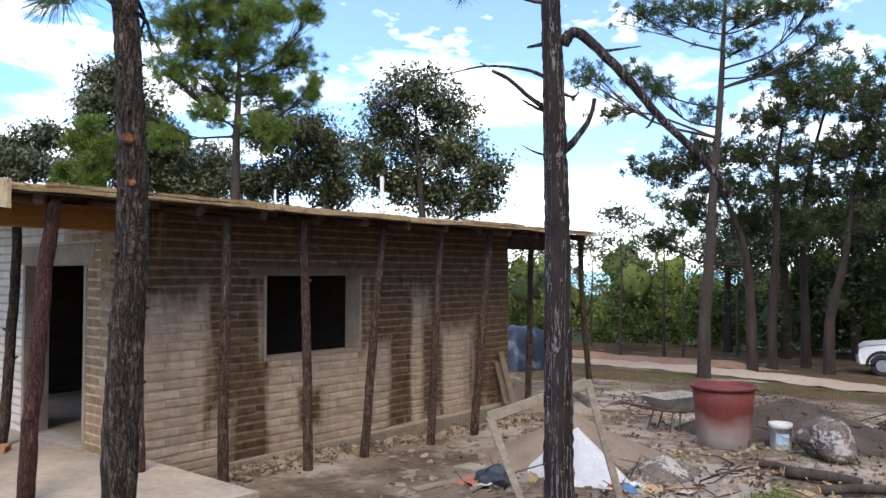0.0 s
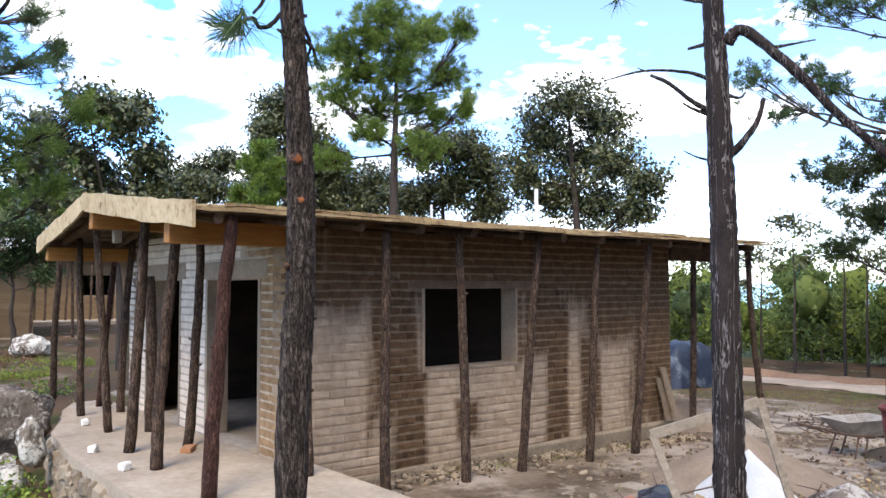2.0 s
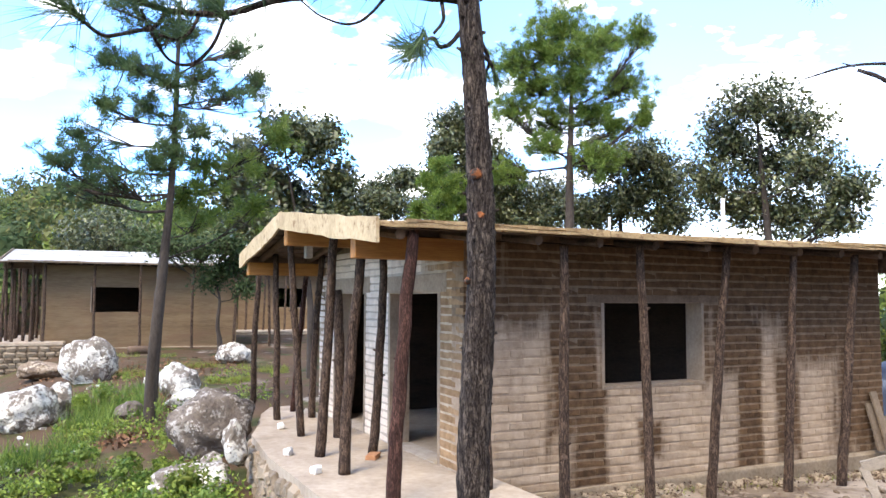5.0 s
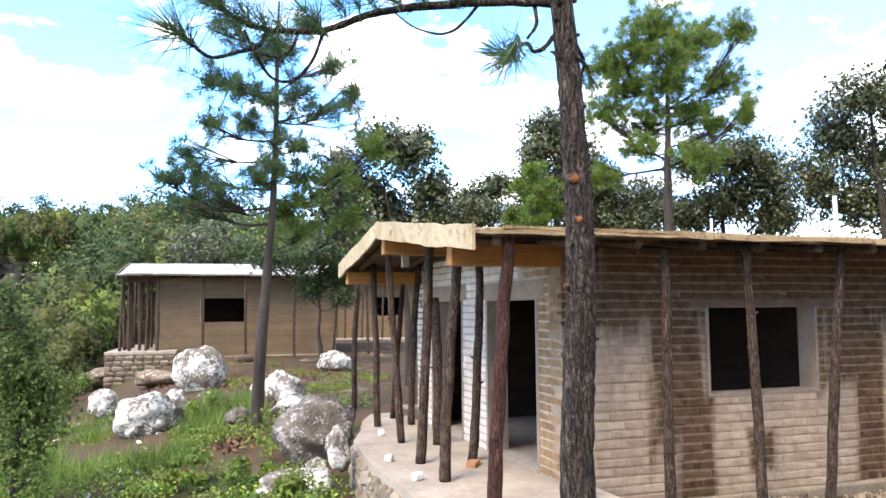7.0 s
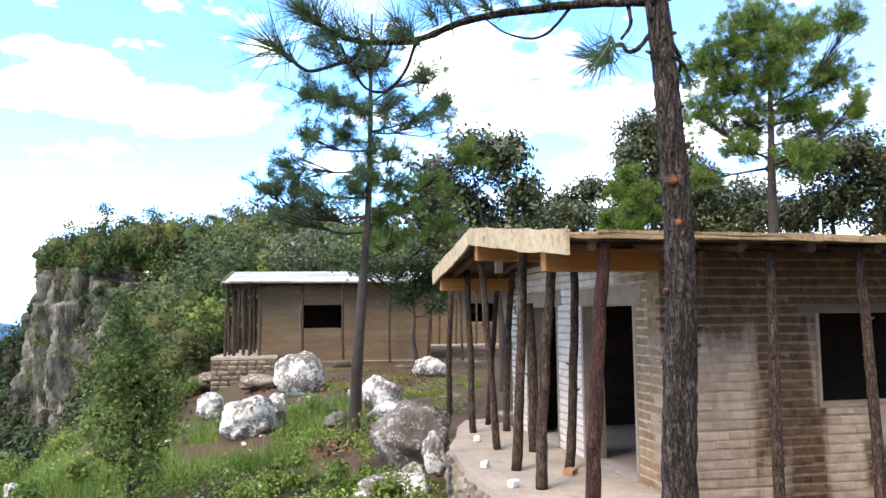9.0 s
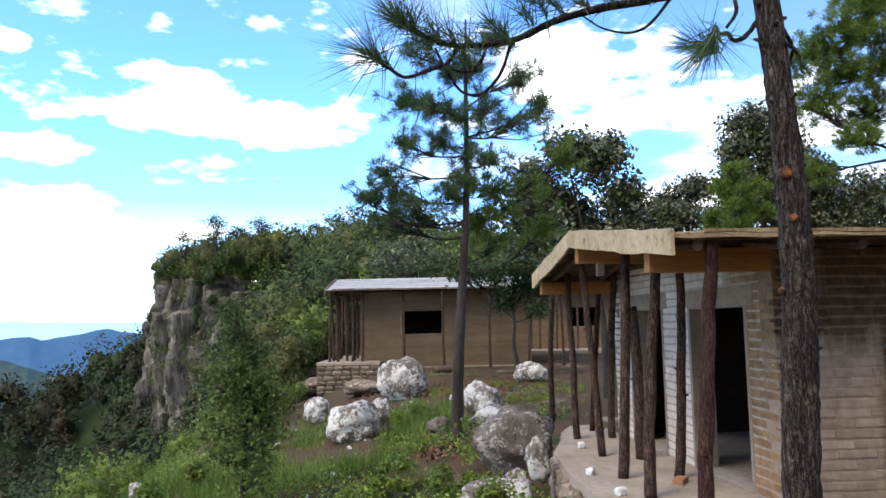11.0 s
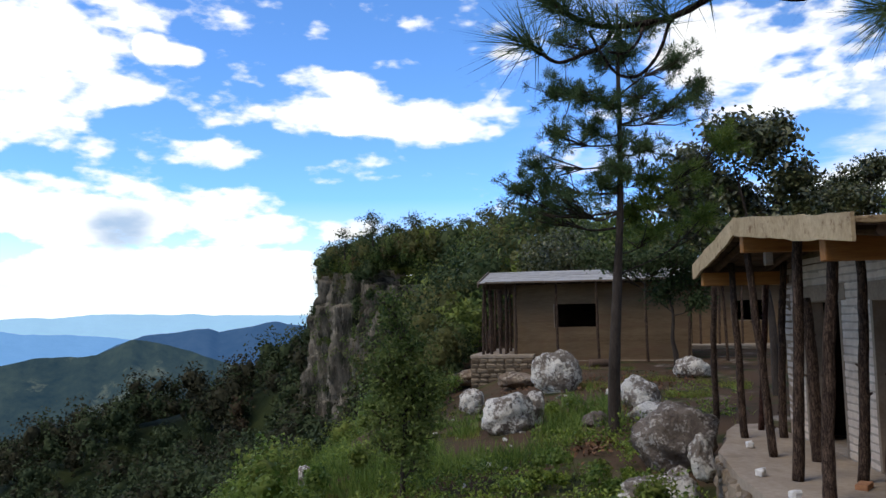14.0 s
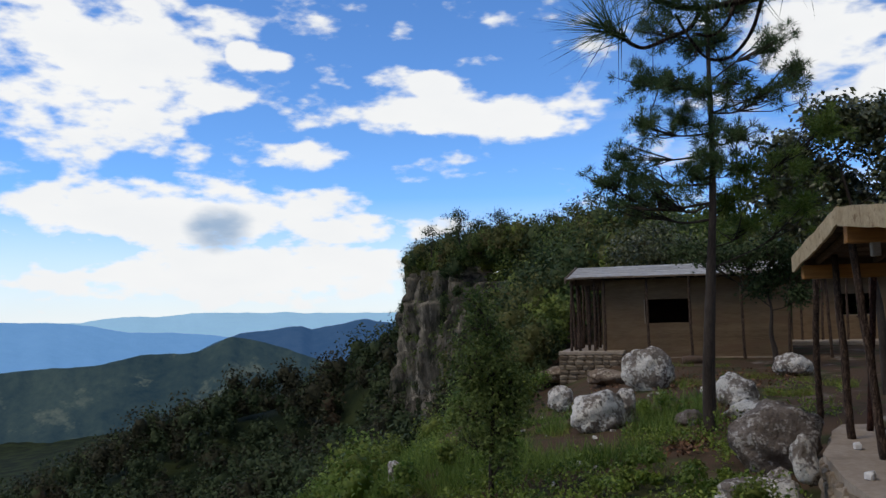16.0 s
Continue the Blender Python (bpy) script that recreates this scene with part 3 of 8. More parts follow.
def height(x, y, fine=True, ledge=0.0):
    x, y = np.asarray(x, float), np.asarray(y, float)
    dx, dy = x - LOOKOUT[0], y - LOOKOUT[1]
    r, a = np.hypot(dx, dy), np.degrees(np.arctan2(dx, dy))
    k = np.interp(a, [20, 45, 63, 80, 100], [0.0, 0.035, 0.048, 0.052, 0.052])
    right = -0.42 - k * np.clip(r - 10, 0, 32) - 0.16 * np.clip(r - 45, 0, 80) - 0.3 * np.clip(r - 125, 0, 500) + 0.7 * ease(1 - r / 6.0)
    left = np.interp(r, [0, 6, 10, 14, 20, 33, 60], [0.28, -0.45, -0.75, -0.50, -0.25, 0.05, 0.9])
    left = left - 0.13 * np.clip(-2.6 - x, 0, 8) * ease(r / 8.0)
    left = left - 0.24 * np.clip(-4.4 - x, 0, 5) * ease((y - 11) / 12.0)
    hill = 10.3 * ease((r - 42) / 62.0) * np.interp(a, [-20, -6, 0, 10, 25, 42], [1, 1.0, 0.9, 0.7, 0.45, 0.0])
    left = left + hill
    w = ease((a - 16) / 14.0) * (np.abs(a) < 150)
    z = left * (1 - w) + right * w
    d = np.clip(edge_x(y) - ledge * ease((y - 78) / 10.0) - x, 0, None)
    near = np.interp(d, [0, 1, 4, 10, 20, 50, 110, 200, 400, 900], [0, 0.45, 3.0, 10, 19, 34, 46, 80, 130, 185])
    cliff = np.interp(d, [0, 1.5, 5, 30, 80, 200, 400, 900], [0, 24, 29, 36, 48, 85, 135, 190])
    far = ease((y - 74) / 16.0)
    z = z - near * (1 - far) - cliff * far
    # the wooded spur that falls away behind the cliff
    crest = np.interp(a, [-60, -39.3, -38, -34.7, -31.5, -29.2, -25.4, -24.3, -21.8, -20.9, -19.8, -17.4, -16.2, -15.4], [-16, -9.8, -9.2, -7.1, -6.3, -4.9, -4.2, -3.8, -4.1, -3.5, -2.4, -0.5, -0.2, -0.2])
    spur = LOOKOUT[2] + 175 * np.tan(np.radians(crest)) - 5.0 - 0.42 * np.abs(r - 175)
    z = np.where((a < -15.6) & (a > -70) & (r > 100), np.maximum(z, spur), z)
    crest = np.interp(a, [-90, -60, -37.8, -33, -27.7, -21.9, -15.9, -12], [-98, -73, -40, -33, -26, -22, -11, -6])
    spur = crest - 0.0030 * (r - 215) ** 2
    spur = np.where((a > -95) & (a < -11), spur, -400)
    z = np.where(spur > z - 12, np.maximum(z, spur) + 3 * np.exp(-np.abs(z - spur) / 4), z)
    z = np.maximum(z, -185 + 30 * fbm(x, y, 5, 3, 1 / 500.0))
    if fine:
        z = z + 0.05 * np.clip(1.2 - r / 60, 0, 1) * fbm(x, y, 6, 3, 0.45) + 0.035 * fbm(x, y, 1, 4, 0.9) + 0.10 * fbm(x, y, 2, 3, 0.12) + np.clip((r - 40) / 100, 0, 1) * 1.6 * fbm(x, y, 3, 4, 0.05)
    return z


def ground_at(x, y):
    return float(height(np.array([x]), np.array([y]))[0])


def on_ground(bearing, dist):
    x, y, _ = away(bearing, dist)
    return (x, y, ground_at(x, y))


# ---- ground, cliff, distance ----
def ground_material():
    mt = bpy.data.materials.new("earth and turf")
    mt.use_nodes = True
    nt = mt.node_tree
    N, L = nt.nodes.new, nt.links.new
    bs = nt.nodes["Principled BSDF"]
    geo = N("ShaderNodeNewGeometry")
    pos = geo.outputs["Position"]

    def nz(scale, d=6, r=0.62):
        n = N("ShaderNodeTexNoise")
        n.inputs["Scale"].default_value, n.inputs["Detail"].default_value, n.inputs["Roughness"].default_value = scale, d, r
        L(pos, n.inputs["Vector"])
        return n.outputs[0]

    def ramp(src, lo, hi):
        r = N("ShaderNodeMapRange")
        r.interpolation_type = "SMOOTHSTEP"
        r.inputs[1].default_value, r.inputs[2].default_value = lo, hi
        L(src, r.inputs[0])
        return r.outputs[0]

    def mix(f, a, b):
        m = N("ShaderNodeMix")
        m.data_type = "RGBA"
        for i, v in ((0, f), (6, a), (7, b)):
            if isinstance(v, tuple):
                m.inputs[i].default_value = (*v, 1)
            else:
                L(v, m.inputs[i])
        return m.outputs[2]

    def m(op, a, b):
        n = N("ShaderNodeMath")
        n.operation = op
        for i, v in enumerate((a, b)):
            if isinstance(v, (int, float)):
                n.inputs[i].default_value = v
            else:
                L(v, n.inputs[i])
        return n.outputs[0]

    sep = N("ShaderNodeSeparateXYZ")
    L(pos, sep.inputs[0])
    x, y, z = sep.outputs
    dirt = mix(ramp(nz(1.6), 0.35, 0.65), (0.09, 0.064, 0.045), (0.205, 0.158, 0.118))
    dirt = mix(ramp(nz(0.55), 0.49, 0.62), dirt, (0.36, 0.30, 0.25))
    dirt = mix(ramp(nz(3.7), 0.58, 0.66), dirt, (0.29, 0.235, 0.185))
    dirt = mix(ramp(nz(9.0), 0.58, 0.70), dirt, (0.06, 0.045, 0.033))
    turf = mix(ramp(nz(1.1), 0.35, 0.66), (0.03, 0.036, 0.012), (0.085, 0.083, 0.034))
    turf = mix(ramp(nz(0.8), 0.39, 0.51), turf, (0.098, 0.062, 0.038))
    forest = mix(ramp(nz(0.05), 0.4, 0.6), (0.010, 0.017, 0.007), (0.035, 0.045, 0.015))
    forest = mix(ramp(nz(0.004), 0.52, 0.6), forest, (0.034, 0.044, 0.018))
    # the yard lies beside the cabin wall, turf beyond the slab and out along the track
    yard = m("MULTIPLY", ramp(x, -2.6, -1.2), ramp(m("ADD", y, m("MULTIPLY", x, -0.25)), 2.4, 0.6))
    yard = m("MULTIPLY", yard, ramp(m("ADD", x, m("MULTIPLY", nz(0.25), 9.0)), 21.5, 17.0))
    col = mix(m("MAXIMUM", yard, m("MULTIPLY", ramp(nz(0.6), 0.56, 0.66), ramp(x, -3.5, 1.0))), turf, dirt)
    d = m("SQRT", m("ADD", m("MULTIPLY", m("ADD", x, 4.0), m("ADD", x, 4.0)), m("MULTIPLY", y, y)), 0.0)
    col = mix(ramp(d, 45.0, 75.0), col, forest)
    L(col, bs.inputs["Base Color"])
    bs.inputs["Roughness"].default_value = 0.97
    bs.inputs["Specular IOR Level"].default_value = 0.1
    bp = N("ShaderNodeBump")
    bp.inputs["Strength"].default_value, bp.inputs["Distance"].default_value = 0.8, 0.05
    L(m("ADD", nz(7.0, 8, 0.7), m("MULTIPLY", nz(32.0, 4), 0.35)), bp.inputs["Height"])
    L(bp.outputs[0], bs.inputs["Normal"])
    return mt


M["ground"] = ground_material()


def build_ground():
    ang = np.concatenate([np.arange(-62, 98, 0.7), np.arange(98, 298, 4.0)])
    rad = np.concatenate([[0.0], np.geomspace(0.6, 4700, 190)])
    A, R = np.meshgrid(np.radians(ang), rad)
    x, y = LOOKOUT[0] + R * np.sin(A), LOOKOUT[1] + R * np.cos(A)
    z = height(x, y)
    n, k = len(rad), len(ang)
    i, j = np.meshgrid(np.arange(n - 1), np.arange(k), indexing="ij")
    j2 = (j + 1) % k
    f = np.stack([i * k + j, i * k + j2, (i + 1) * k + j2, (i + 1) * k + j], -1).reshape(-1, 4)
    ob = mesh_object("ground", np.stack([x, y, z], -1).reshape(-1, 3), f, M["ground"], smooth=True)
    return tagged(ob, "bare yard earth, patchy turf and wooded hillside", "ground", kind="structure")


build_ground()


LEDGES = []


def build_cliff():
    """Weathered rock wall with upright buttresses and ledges."""
    line = np.array([(-16, 84), (-19.5, 90), (-24, 97), (-29, 105), (-34, 113), (-39, 121), (-43, 130), (-44, 145), (-45, 165)], float)
    line, _ = smooth_line(line, np.zeros(len(line)), 46)
    n, rows = len(line), 120
    t = np.gradient(line, axis=0)
    nrm = np.stack([-t[:, 1], t[:, 0]], -1)
    nrm /= np.linalg.norm(nrm, axis=1)[:, None]
    if nrm[:, 0].mean() > 0:
        nrm = -nrm
    s = np.cumsum(np.r_[0, np.linalg.norm(np.diff(line, axis=0), axis=1)])
    S, H = np.meshgrid(s, np.linspace(0, 1, rows))
    top = np.array([float(height(np.array([q[0] + 10.0]), np.array([q[1]]), False)[0]) for q in line])
    top = top + 2.4 * fbm(s, s * 0, 9, 4, 0.22) + np.interp(s, [0, 10, 22, 34], [-6, -3, -1.5, 0])
    bot = -26.0
    top = top + 1.6 * np.round(2 * fbm(s, s * 0 + 5, 19, 2, 0.33)) / 2
    z = bot + (top[None] - bot) * H
    # pillars of uneven width, each standing out by its own amount and breaking off at its own ledges
    rng = np.random.RandomState(77)
    cuts = np.cumsum(rng.uniform(1.3, 5.2, 60))
    lean = S + 2.4 * fbm(S * 0.5, z, 16, 4, 0.09)
    idx = np.clip(np.searchsorted(cuts, lean), 0, 59)
    lo = np.r_[0, cuts][idx]
    u = np.clip((lean - lo) / (cuts[idx] - lo), 0, 1)
    proud = rng.uniform(-1.6, 2.0, 61)[idx]
    brk = rng.uniform(0.35, 1.05, 61)[idx]
    brk2 = rng.uniform(0.1, 0.6, 61)[idx]
    out = proud + 1.5 * np.sqrt(np.clip(1 - (2 * u - 1) ** 2, 0, 1)) - 2.2 * ease((H - brk) / 0.02) + 0.8 * ease((brk2 - H) / 0.03)
    out = out - 5.0 * np.exp(-(np.minimum(u, 1 - u) * (cuts[idx] - lo) / 0.48) ** 2)
    ledge = fbm(S * 0.35, z, 13, 3, 0.24)
    out = out + 0.7 * np.round(ledge * 4) / 4 + 1.5 * fbm(S, z * 0.35, 14, 4, 0.55) + 0.35 * fbm(S, z, 15, 3, 2.2)
    out = out - 1.6 * (1 - H) ** 1.4 - 0.8 * H ** 6
    x = line[None, :, 0] + nrm[None, :, 0] * out
    y = line[None, :, 1] + nrm[None, :, 1] * out
    # the top folds back into the hill
    cap_x = line[None, :, 0] - nrm[None, :, 0] * 11
    cap_y = line[None, :, 1] - nrm[None, :, 1] * 11
    x, y, z = np.vstack([x, cap_x]), np.vstack([y, cap_y]), np.vstack([z, top[None] - 1.0])
    i, j = np.meshgrid(np.arange(rows), np.arange(n - 1), indexing="ij")
    f = np.stack([i * n + j, i * n + j + 1, (i + 1) * n + j + 1, (i + 1) * n + j], -1).reshape(-1, 4)
    LEDGES.append(np.stack([x[:rows], y[:rows], z[:rows]], -1))
    ob = mesh_object("cliff", np.stack([x, y, z], -1).reshape(-1, 3), f, M["cliff"])
    return tagged(ob, "weathered grey-brown rock cliff with upright cracks and bushes", "cliff", kind="structure")


build_cliff()


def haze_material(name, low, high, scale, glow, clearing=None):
    """Far hills: ground colour, with air haze painted in as bluer colour and glow."""
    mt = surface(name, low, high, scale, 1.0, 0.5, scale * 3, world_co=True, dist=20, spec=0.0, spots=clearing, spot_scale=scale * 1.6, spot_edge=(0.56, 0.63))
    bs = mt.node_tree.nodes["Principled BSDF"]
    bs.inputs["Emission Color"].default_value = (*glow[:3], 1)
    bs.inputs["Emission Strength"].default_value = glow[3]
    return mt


def backdrop_ridge(name, dist, crest, material, label, seed, depth=0.35, drop=260):
    """A range of far hills: crest as (bearing, rise) pairs."""
    b = np.arange(-75, 112, 0.25)
    rise = np.interp(b, [c[0] for c in crest], [c[1] for c in crest])
    rows = 14
    S, T = np.meshgrid(b, np.linspace(0, 1, rows))
    amp = dist * 0.0016
    z = LOOKOUT[2] + dist * np.tan(np.radians(rise))[None] + amp * fbm(S, T * 0, seed, 5, 0.7) * (1 - T)
    z = z - drop * T ** 0.85 + 14 * fbm(S, T * 3, seed + 3, 4, 0.8) * np.sin(np.pi * np.clip(T, 0, 1))
    r = dist * (1 - depth * T) + 30 * fbm(S, T * 2, seed + 5, 3, 0.6)
    x, y = LOOKOUT[0] + r * np.sin(np.radians(S)), LOOKOUT[1] + r * np.cos(np.radians(S))
    n = len(b)
    i, j = np.meshgrid(np.arange(rows - 1), np.arange(n - 1), indexing="ij")
    f = np.stack([i * n + j, i * n + j + 1, (i + 1) * n + j + 1, (i + 1) * n + j], -1).reshape(-1, 4)
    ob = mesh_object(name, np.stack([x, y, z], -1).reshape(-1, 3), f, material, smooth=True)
    return tagged(ob, label, "hills", kind="structure")


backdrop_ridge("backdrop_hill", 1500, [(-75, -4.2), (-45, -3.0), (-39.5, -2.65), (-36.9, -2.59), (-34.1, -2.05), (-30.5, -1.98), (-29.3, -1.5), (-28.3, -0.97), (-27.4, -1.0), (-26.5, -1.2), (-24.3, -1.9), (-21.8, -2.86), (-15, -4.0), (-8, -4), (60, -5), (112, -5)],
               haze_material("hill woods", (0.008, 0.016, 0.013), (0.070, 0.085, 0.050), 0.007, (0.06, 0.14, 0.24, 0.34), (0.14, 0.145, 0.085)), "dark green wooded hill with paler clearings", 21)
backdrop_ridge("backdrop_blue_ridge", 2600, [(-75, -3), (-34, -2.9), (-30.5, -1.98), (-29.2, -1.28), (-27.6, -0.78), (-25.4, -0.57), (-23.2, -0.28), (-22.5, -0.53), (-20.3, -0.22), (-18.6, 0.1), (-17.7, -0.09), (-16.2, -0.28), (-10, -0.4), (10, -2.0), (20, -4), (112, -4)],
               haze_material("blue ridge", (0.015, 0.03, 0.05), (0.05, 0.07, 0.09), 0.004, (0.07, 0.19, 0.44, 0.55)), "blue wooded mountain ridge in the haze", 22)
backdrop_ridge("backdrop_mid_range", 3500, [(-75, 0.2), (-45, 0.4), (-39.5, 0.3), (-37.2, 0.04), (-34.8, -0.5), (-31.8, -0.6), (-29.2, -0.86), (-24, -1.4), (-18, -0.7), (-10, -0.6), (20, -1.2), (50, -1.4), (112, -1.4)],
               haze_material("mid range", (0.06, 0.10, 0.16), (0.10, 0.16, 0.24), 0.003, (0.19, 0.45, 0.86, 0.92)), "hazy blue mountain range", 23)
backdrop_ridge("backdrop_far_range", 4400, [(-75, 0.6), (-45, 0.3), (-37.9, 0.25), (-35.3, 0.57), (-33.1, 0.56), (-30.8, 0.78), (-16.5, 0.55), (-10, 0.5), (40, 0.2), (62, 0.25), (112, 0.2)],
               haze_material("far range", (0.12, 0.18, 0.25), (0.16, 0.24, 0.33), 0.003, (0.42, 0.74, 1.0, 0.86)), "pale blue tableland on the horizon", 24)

# ---- cabins ----
def wall_with_openings(u0, u1, z0, z1, holes, thick, to_world):
    """A thick wall in (u, z) with holes through it; to_world maps (u, depth, z)."""
    us = sorted({u0, u1, *[q for h in holes for q in h[:2]]})
    zs = sorted({z0, z1, *[q for h in holes for q in h[2:]]})
    sh = Shape()

    def solid(i, j):
        if not (0 <= i < len(us) - 1 and 0 <= j < len(zs) - 1):
            return False
        uc, zc = (us[i] + us[i + 1]) / 2, (zs[j] + zs[j + 1]) / 2
        return not any(h[0] < uc < h[1] and h[2] < zc < h[3] for h in holes)

    def quad(*pts):
        sh.add([to_world(*q) for q in pts], [(0, 1, 2, 3)])

    for i in range(len(us) - 1):
        for j in range(len(zs) - 1):
            if not solid(i, j):
                continue
            a, b, c, d = us[i], us[i + 1], zs[j], zs[j + 1]
            quad((a, 0, c), (b, 0, c), (b, 0, d), (a, 0, d))
            quad((a, thick, c), (a, thick, d), (b, thick, d), (b, thick, c))
            if not solid(i - 1, j):
                quad((a, 0, c), (a, 0, d), (a, thick, d), (a, thick, c))
            if not solid(i + 1, j):
                quad((b, 0, c), (b, thick, c), (b, thick, d), (b, 0, d))
            if not solid(i, j - 1):
                quad((a, 0, c), (a, thick, c), (b, thick, c), (b, 0, c))
            if not solid(i, j + 1):
                quad((a, 0, d), (b, 0, d), (b, thick, d), (a, thick, d))
    return sh


def rough_board(length, width, thick, seed, wavy=0.02, cuts=14):
    """A board along x with wavy long edges; returns points and faces."""
    rng = np.random.RandomState(seed)
    x = np.linspace(0, length, cuts)
    top = width + wavy * 0.4 * rng.uniform(-1, 1, cuts)
    bot = wavy * np.convolve(rng.uniform(-1, 1, cuts + 2), np.ones(3) / 2, "valid")
    v, f = [], []
    for i in range(cuts):
        v += [(x[i], 0, bot[i]), (x[i], thick, bot[i]), (x[i], thick, top[i]), (x[i], 0, top[i])]
    for i in range(cuts - 1):
        a, b = 4 * i, 4 * i + 4
        for k in range(4):
            m2 = (k + 1) % 4
            f.append((a + k, a + m2, b + m2, b + k)[::-1])
    f += [(0, 1, 2, 3), tuple(4 * (cuts - 1) + k for k in (3, 2, 1, 0))]
    return np.array(v, float), f


def pole(parent, base, top, r, seed, material=None, label=""):
    """A barked, slightly crooked pole with knots."""
    rng = np.random.RandomState(seed)
    base, top = np.array(base, float), np.array(top, float)
    n = 9
    t = np.linspace(0, 1, n)[:, None]
    pts = base * (1 - t) + top * t
    bend = rng.uniform(-1, 1, (n, 3)) * np.array([0.009, 0.009, 0])
    bend[0] = bend[-1] = 0
    curve = np.sin(np.pi * t) * rng.uniform(-0.028, 0.028, (1, 3)) * np.array([[1, 1, 0]])
    pts = pts + bend + curve
    sh = Shape().tube(pts, [r * 1.12, r * 1.03, r, r * 0.95, r * 0.86], 10, 0.07, seed, steps=3)
    for k in range(4):
        q = pts[rng.randint(1, n - 1)]
        a = rng.uniform(0, 2 * np.pi)
        d = np.array([np.cos(a), np.sin(a), 0.5])
        sh.tube([q + d * r * 0.7, q + d * (r + 0.012 + 0.02 * rng.rand())], [0.018, 0.011], 6, 0.2, seed + k)
    return sh.make("post", material or M["pole"], parent, label, smooth=True)


BRICKS = {}


def brick_mesh(kind, material):
    """One of five shared, worn brick shapes, 0.39 x 0.10 x 0.095 m, its face towards -y."""
    key = (kind, material.name)
    if key not in BRICKS:
        v, f = chamfer_box((0.193, 0.05, 0.0455), 0.007)
        v = v + np.random.RandomState(40 + kind).uniform(-0.005, 0.005, v.shape)
        me = bpy.data.meshes.new("brick")
        me.from_pydata(v.tolist(), [], f)
        me.materials.append(material)
        BRICKS[key] = me
    return BRICKS[key]


def lay_bricks(parent, u0, u1, z0, z1, holes, place, material, seed, pick):
    """Courses of adobe brick in running bond. place(u, z) gives the pose of a brick; pick(u, z): an object of its own, else joined."""
    rng = np.random.RandomState(seed)
    rest = Shape()
    row, z = 0, z0
    while z < z1 - 0.05:
        h = 0.105
        spans = [(u0, u1)]
        zc = z + h / 2
        for a, b, c, d in holes:
            if c < zc < d:
                spans = [s for (p, q) in spans for s in ((p, min(q, a)), (max(p, b), q)) if s[1] - s[0] > 0.04]
        for p, q in spans:
            u = p
            first = 0.2 if row % 2 else 0.39
            while u < q - 0.02:
                ln = first if u == p else 0.40 + rng.uniform(-0.02, 0.02)
                ln = min(ln, q - u)
                if q - u - ln < 0.09:
                    ln = q - u
                m = place(u + ln / 2, zc + rng.uniform(-0.004, 0.004), rng.uniform(-0.004, 0.003))
                m = m @ pose(0, 0, 0, rng.uniform(-1.5, 1.5), rng.uniform(-0.6, 0.6), rng.uniform(-0.45, 0.45))
                m = m @ Matrix.Diagonal(((ln - 0.0015) / 0.386, 1, (h - 0.024 + rng.uniform(-0.006, 0.005)) / 0.091, 1))
                me = brick_mesh(rng.randint(5), material)
                if pick(u, zc):
                    ob = new("brick", me)
                    ob.parent = parent
                    ob.matrix_local = m
                else:
                    rest.add([m @ w.co for w in me.vertices], [tuple(g.vertices) for g in me.polygons])
                u += ln
        z += h
        row += 1
    if rest.n:
        tagged(rest.make("brick_course", material, parent), kind="stuff")


# sizes shared by the cabins
LONG, DEEP, WALL_TOP = 7.3, 5.45, 2.62
WINDOW = (1.97, 3.62, 0.89, 1.93)
DOORS = [(0.66, 2.2, 0.0, 2.05), (3.2, 4.6, 0.0, 2.07)]


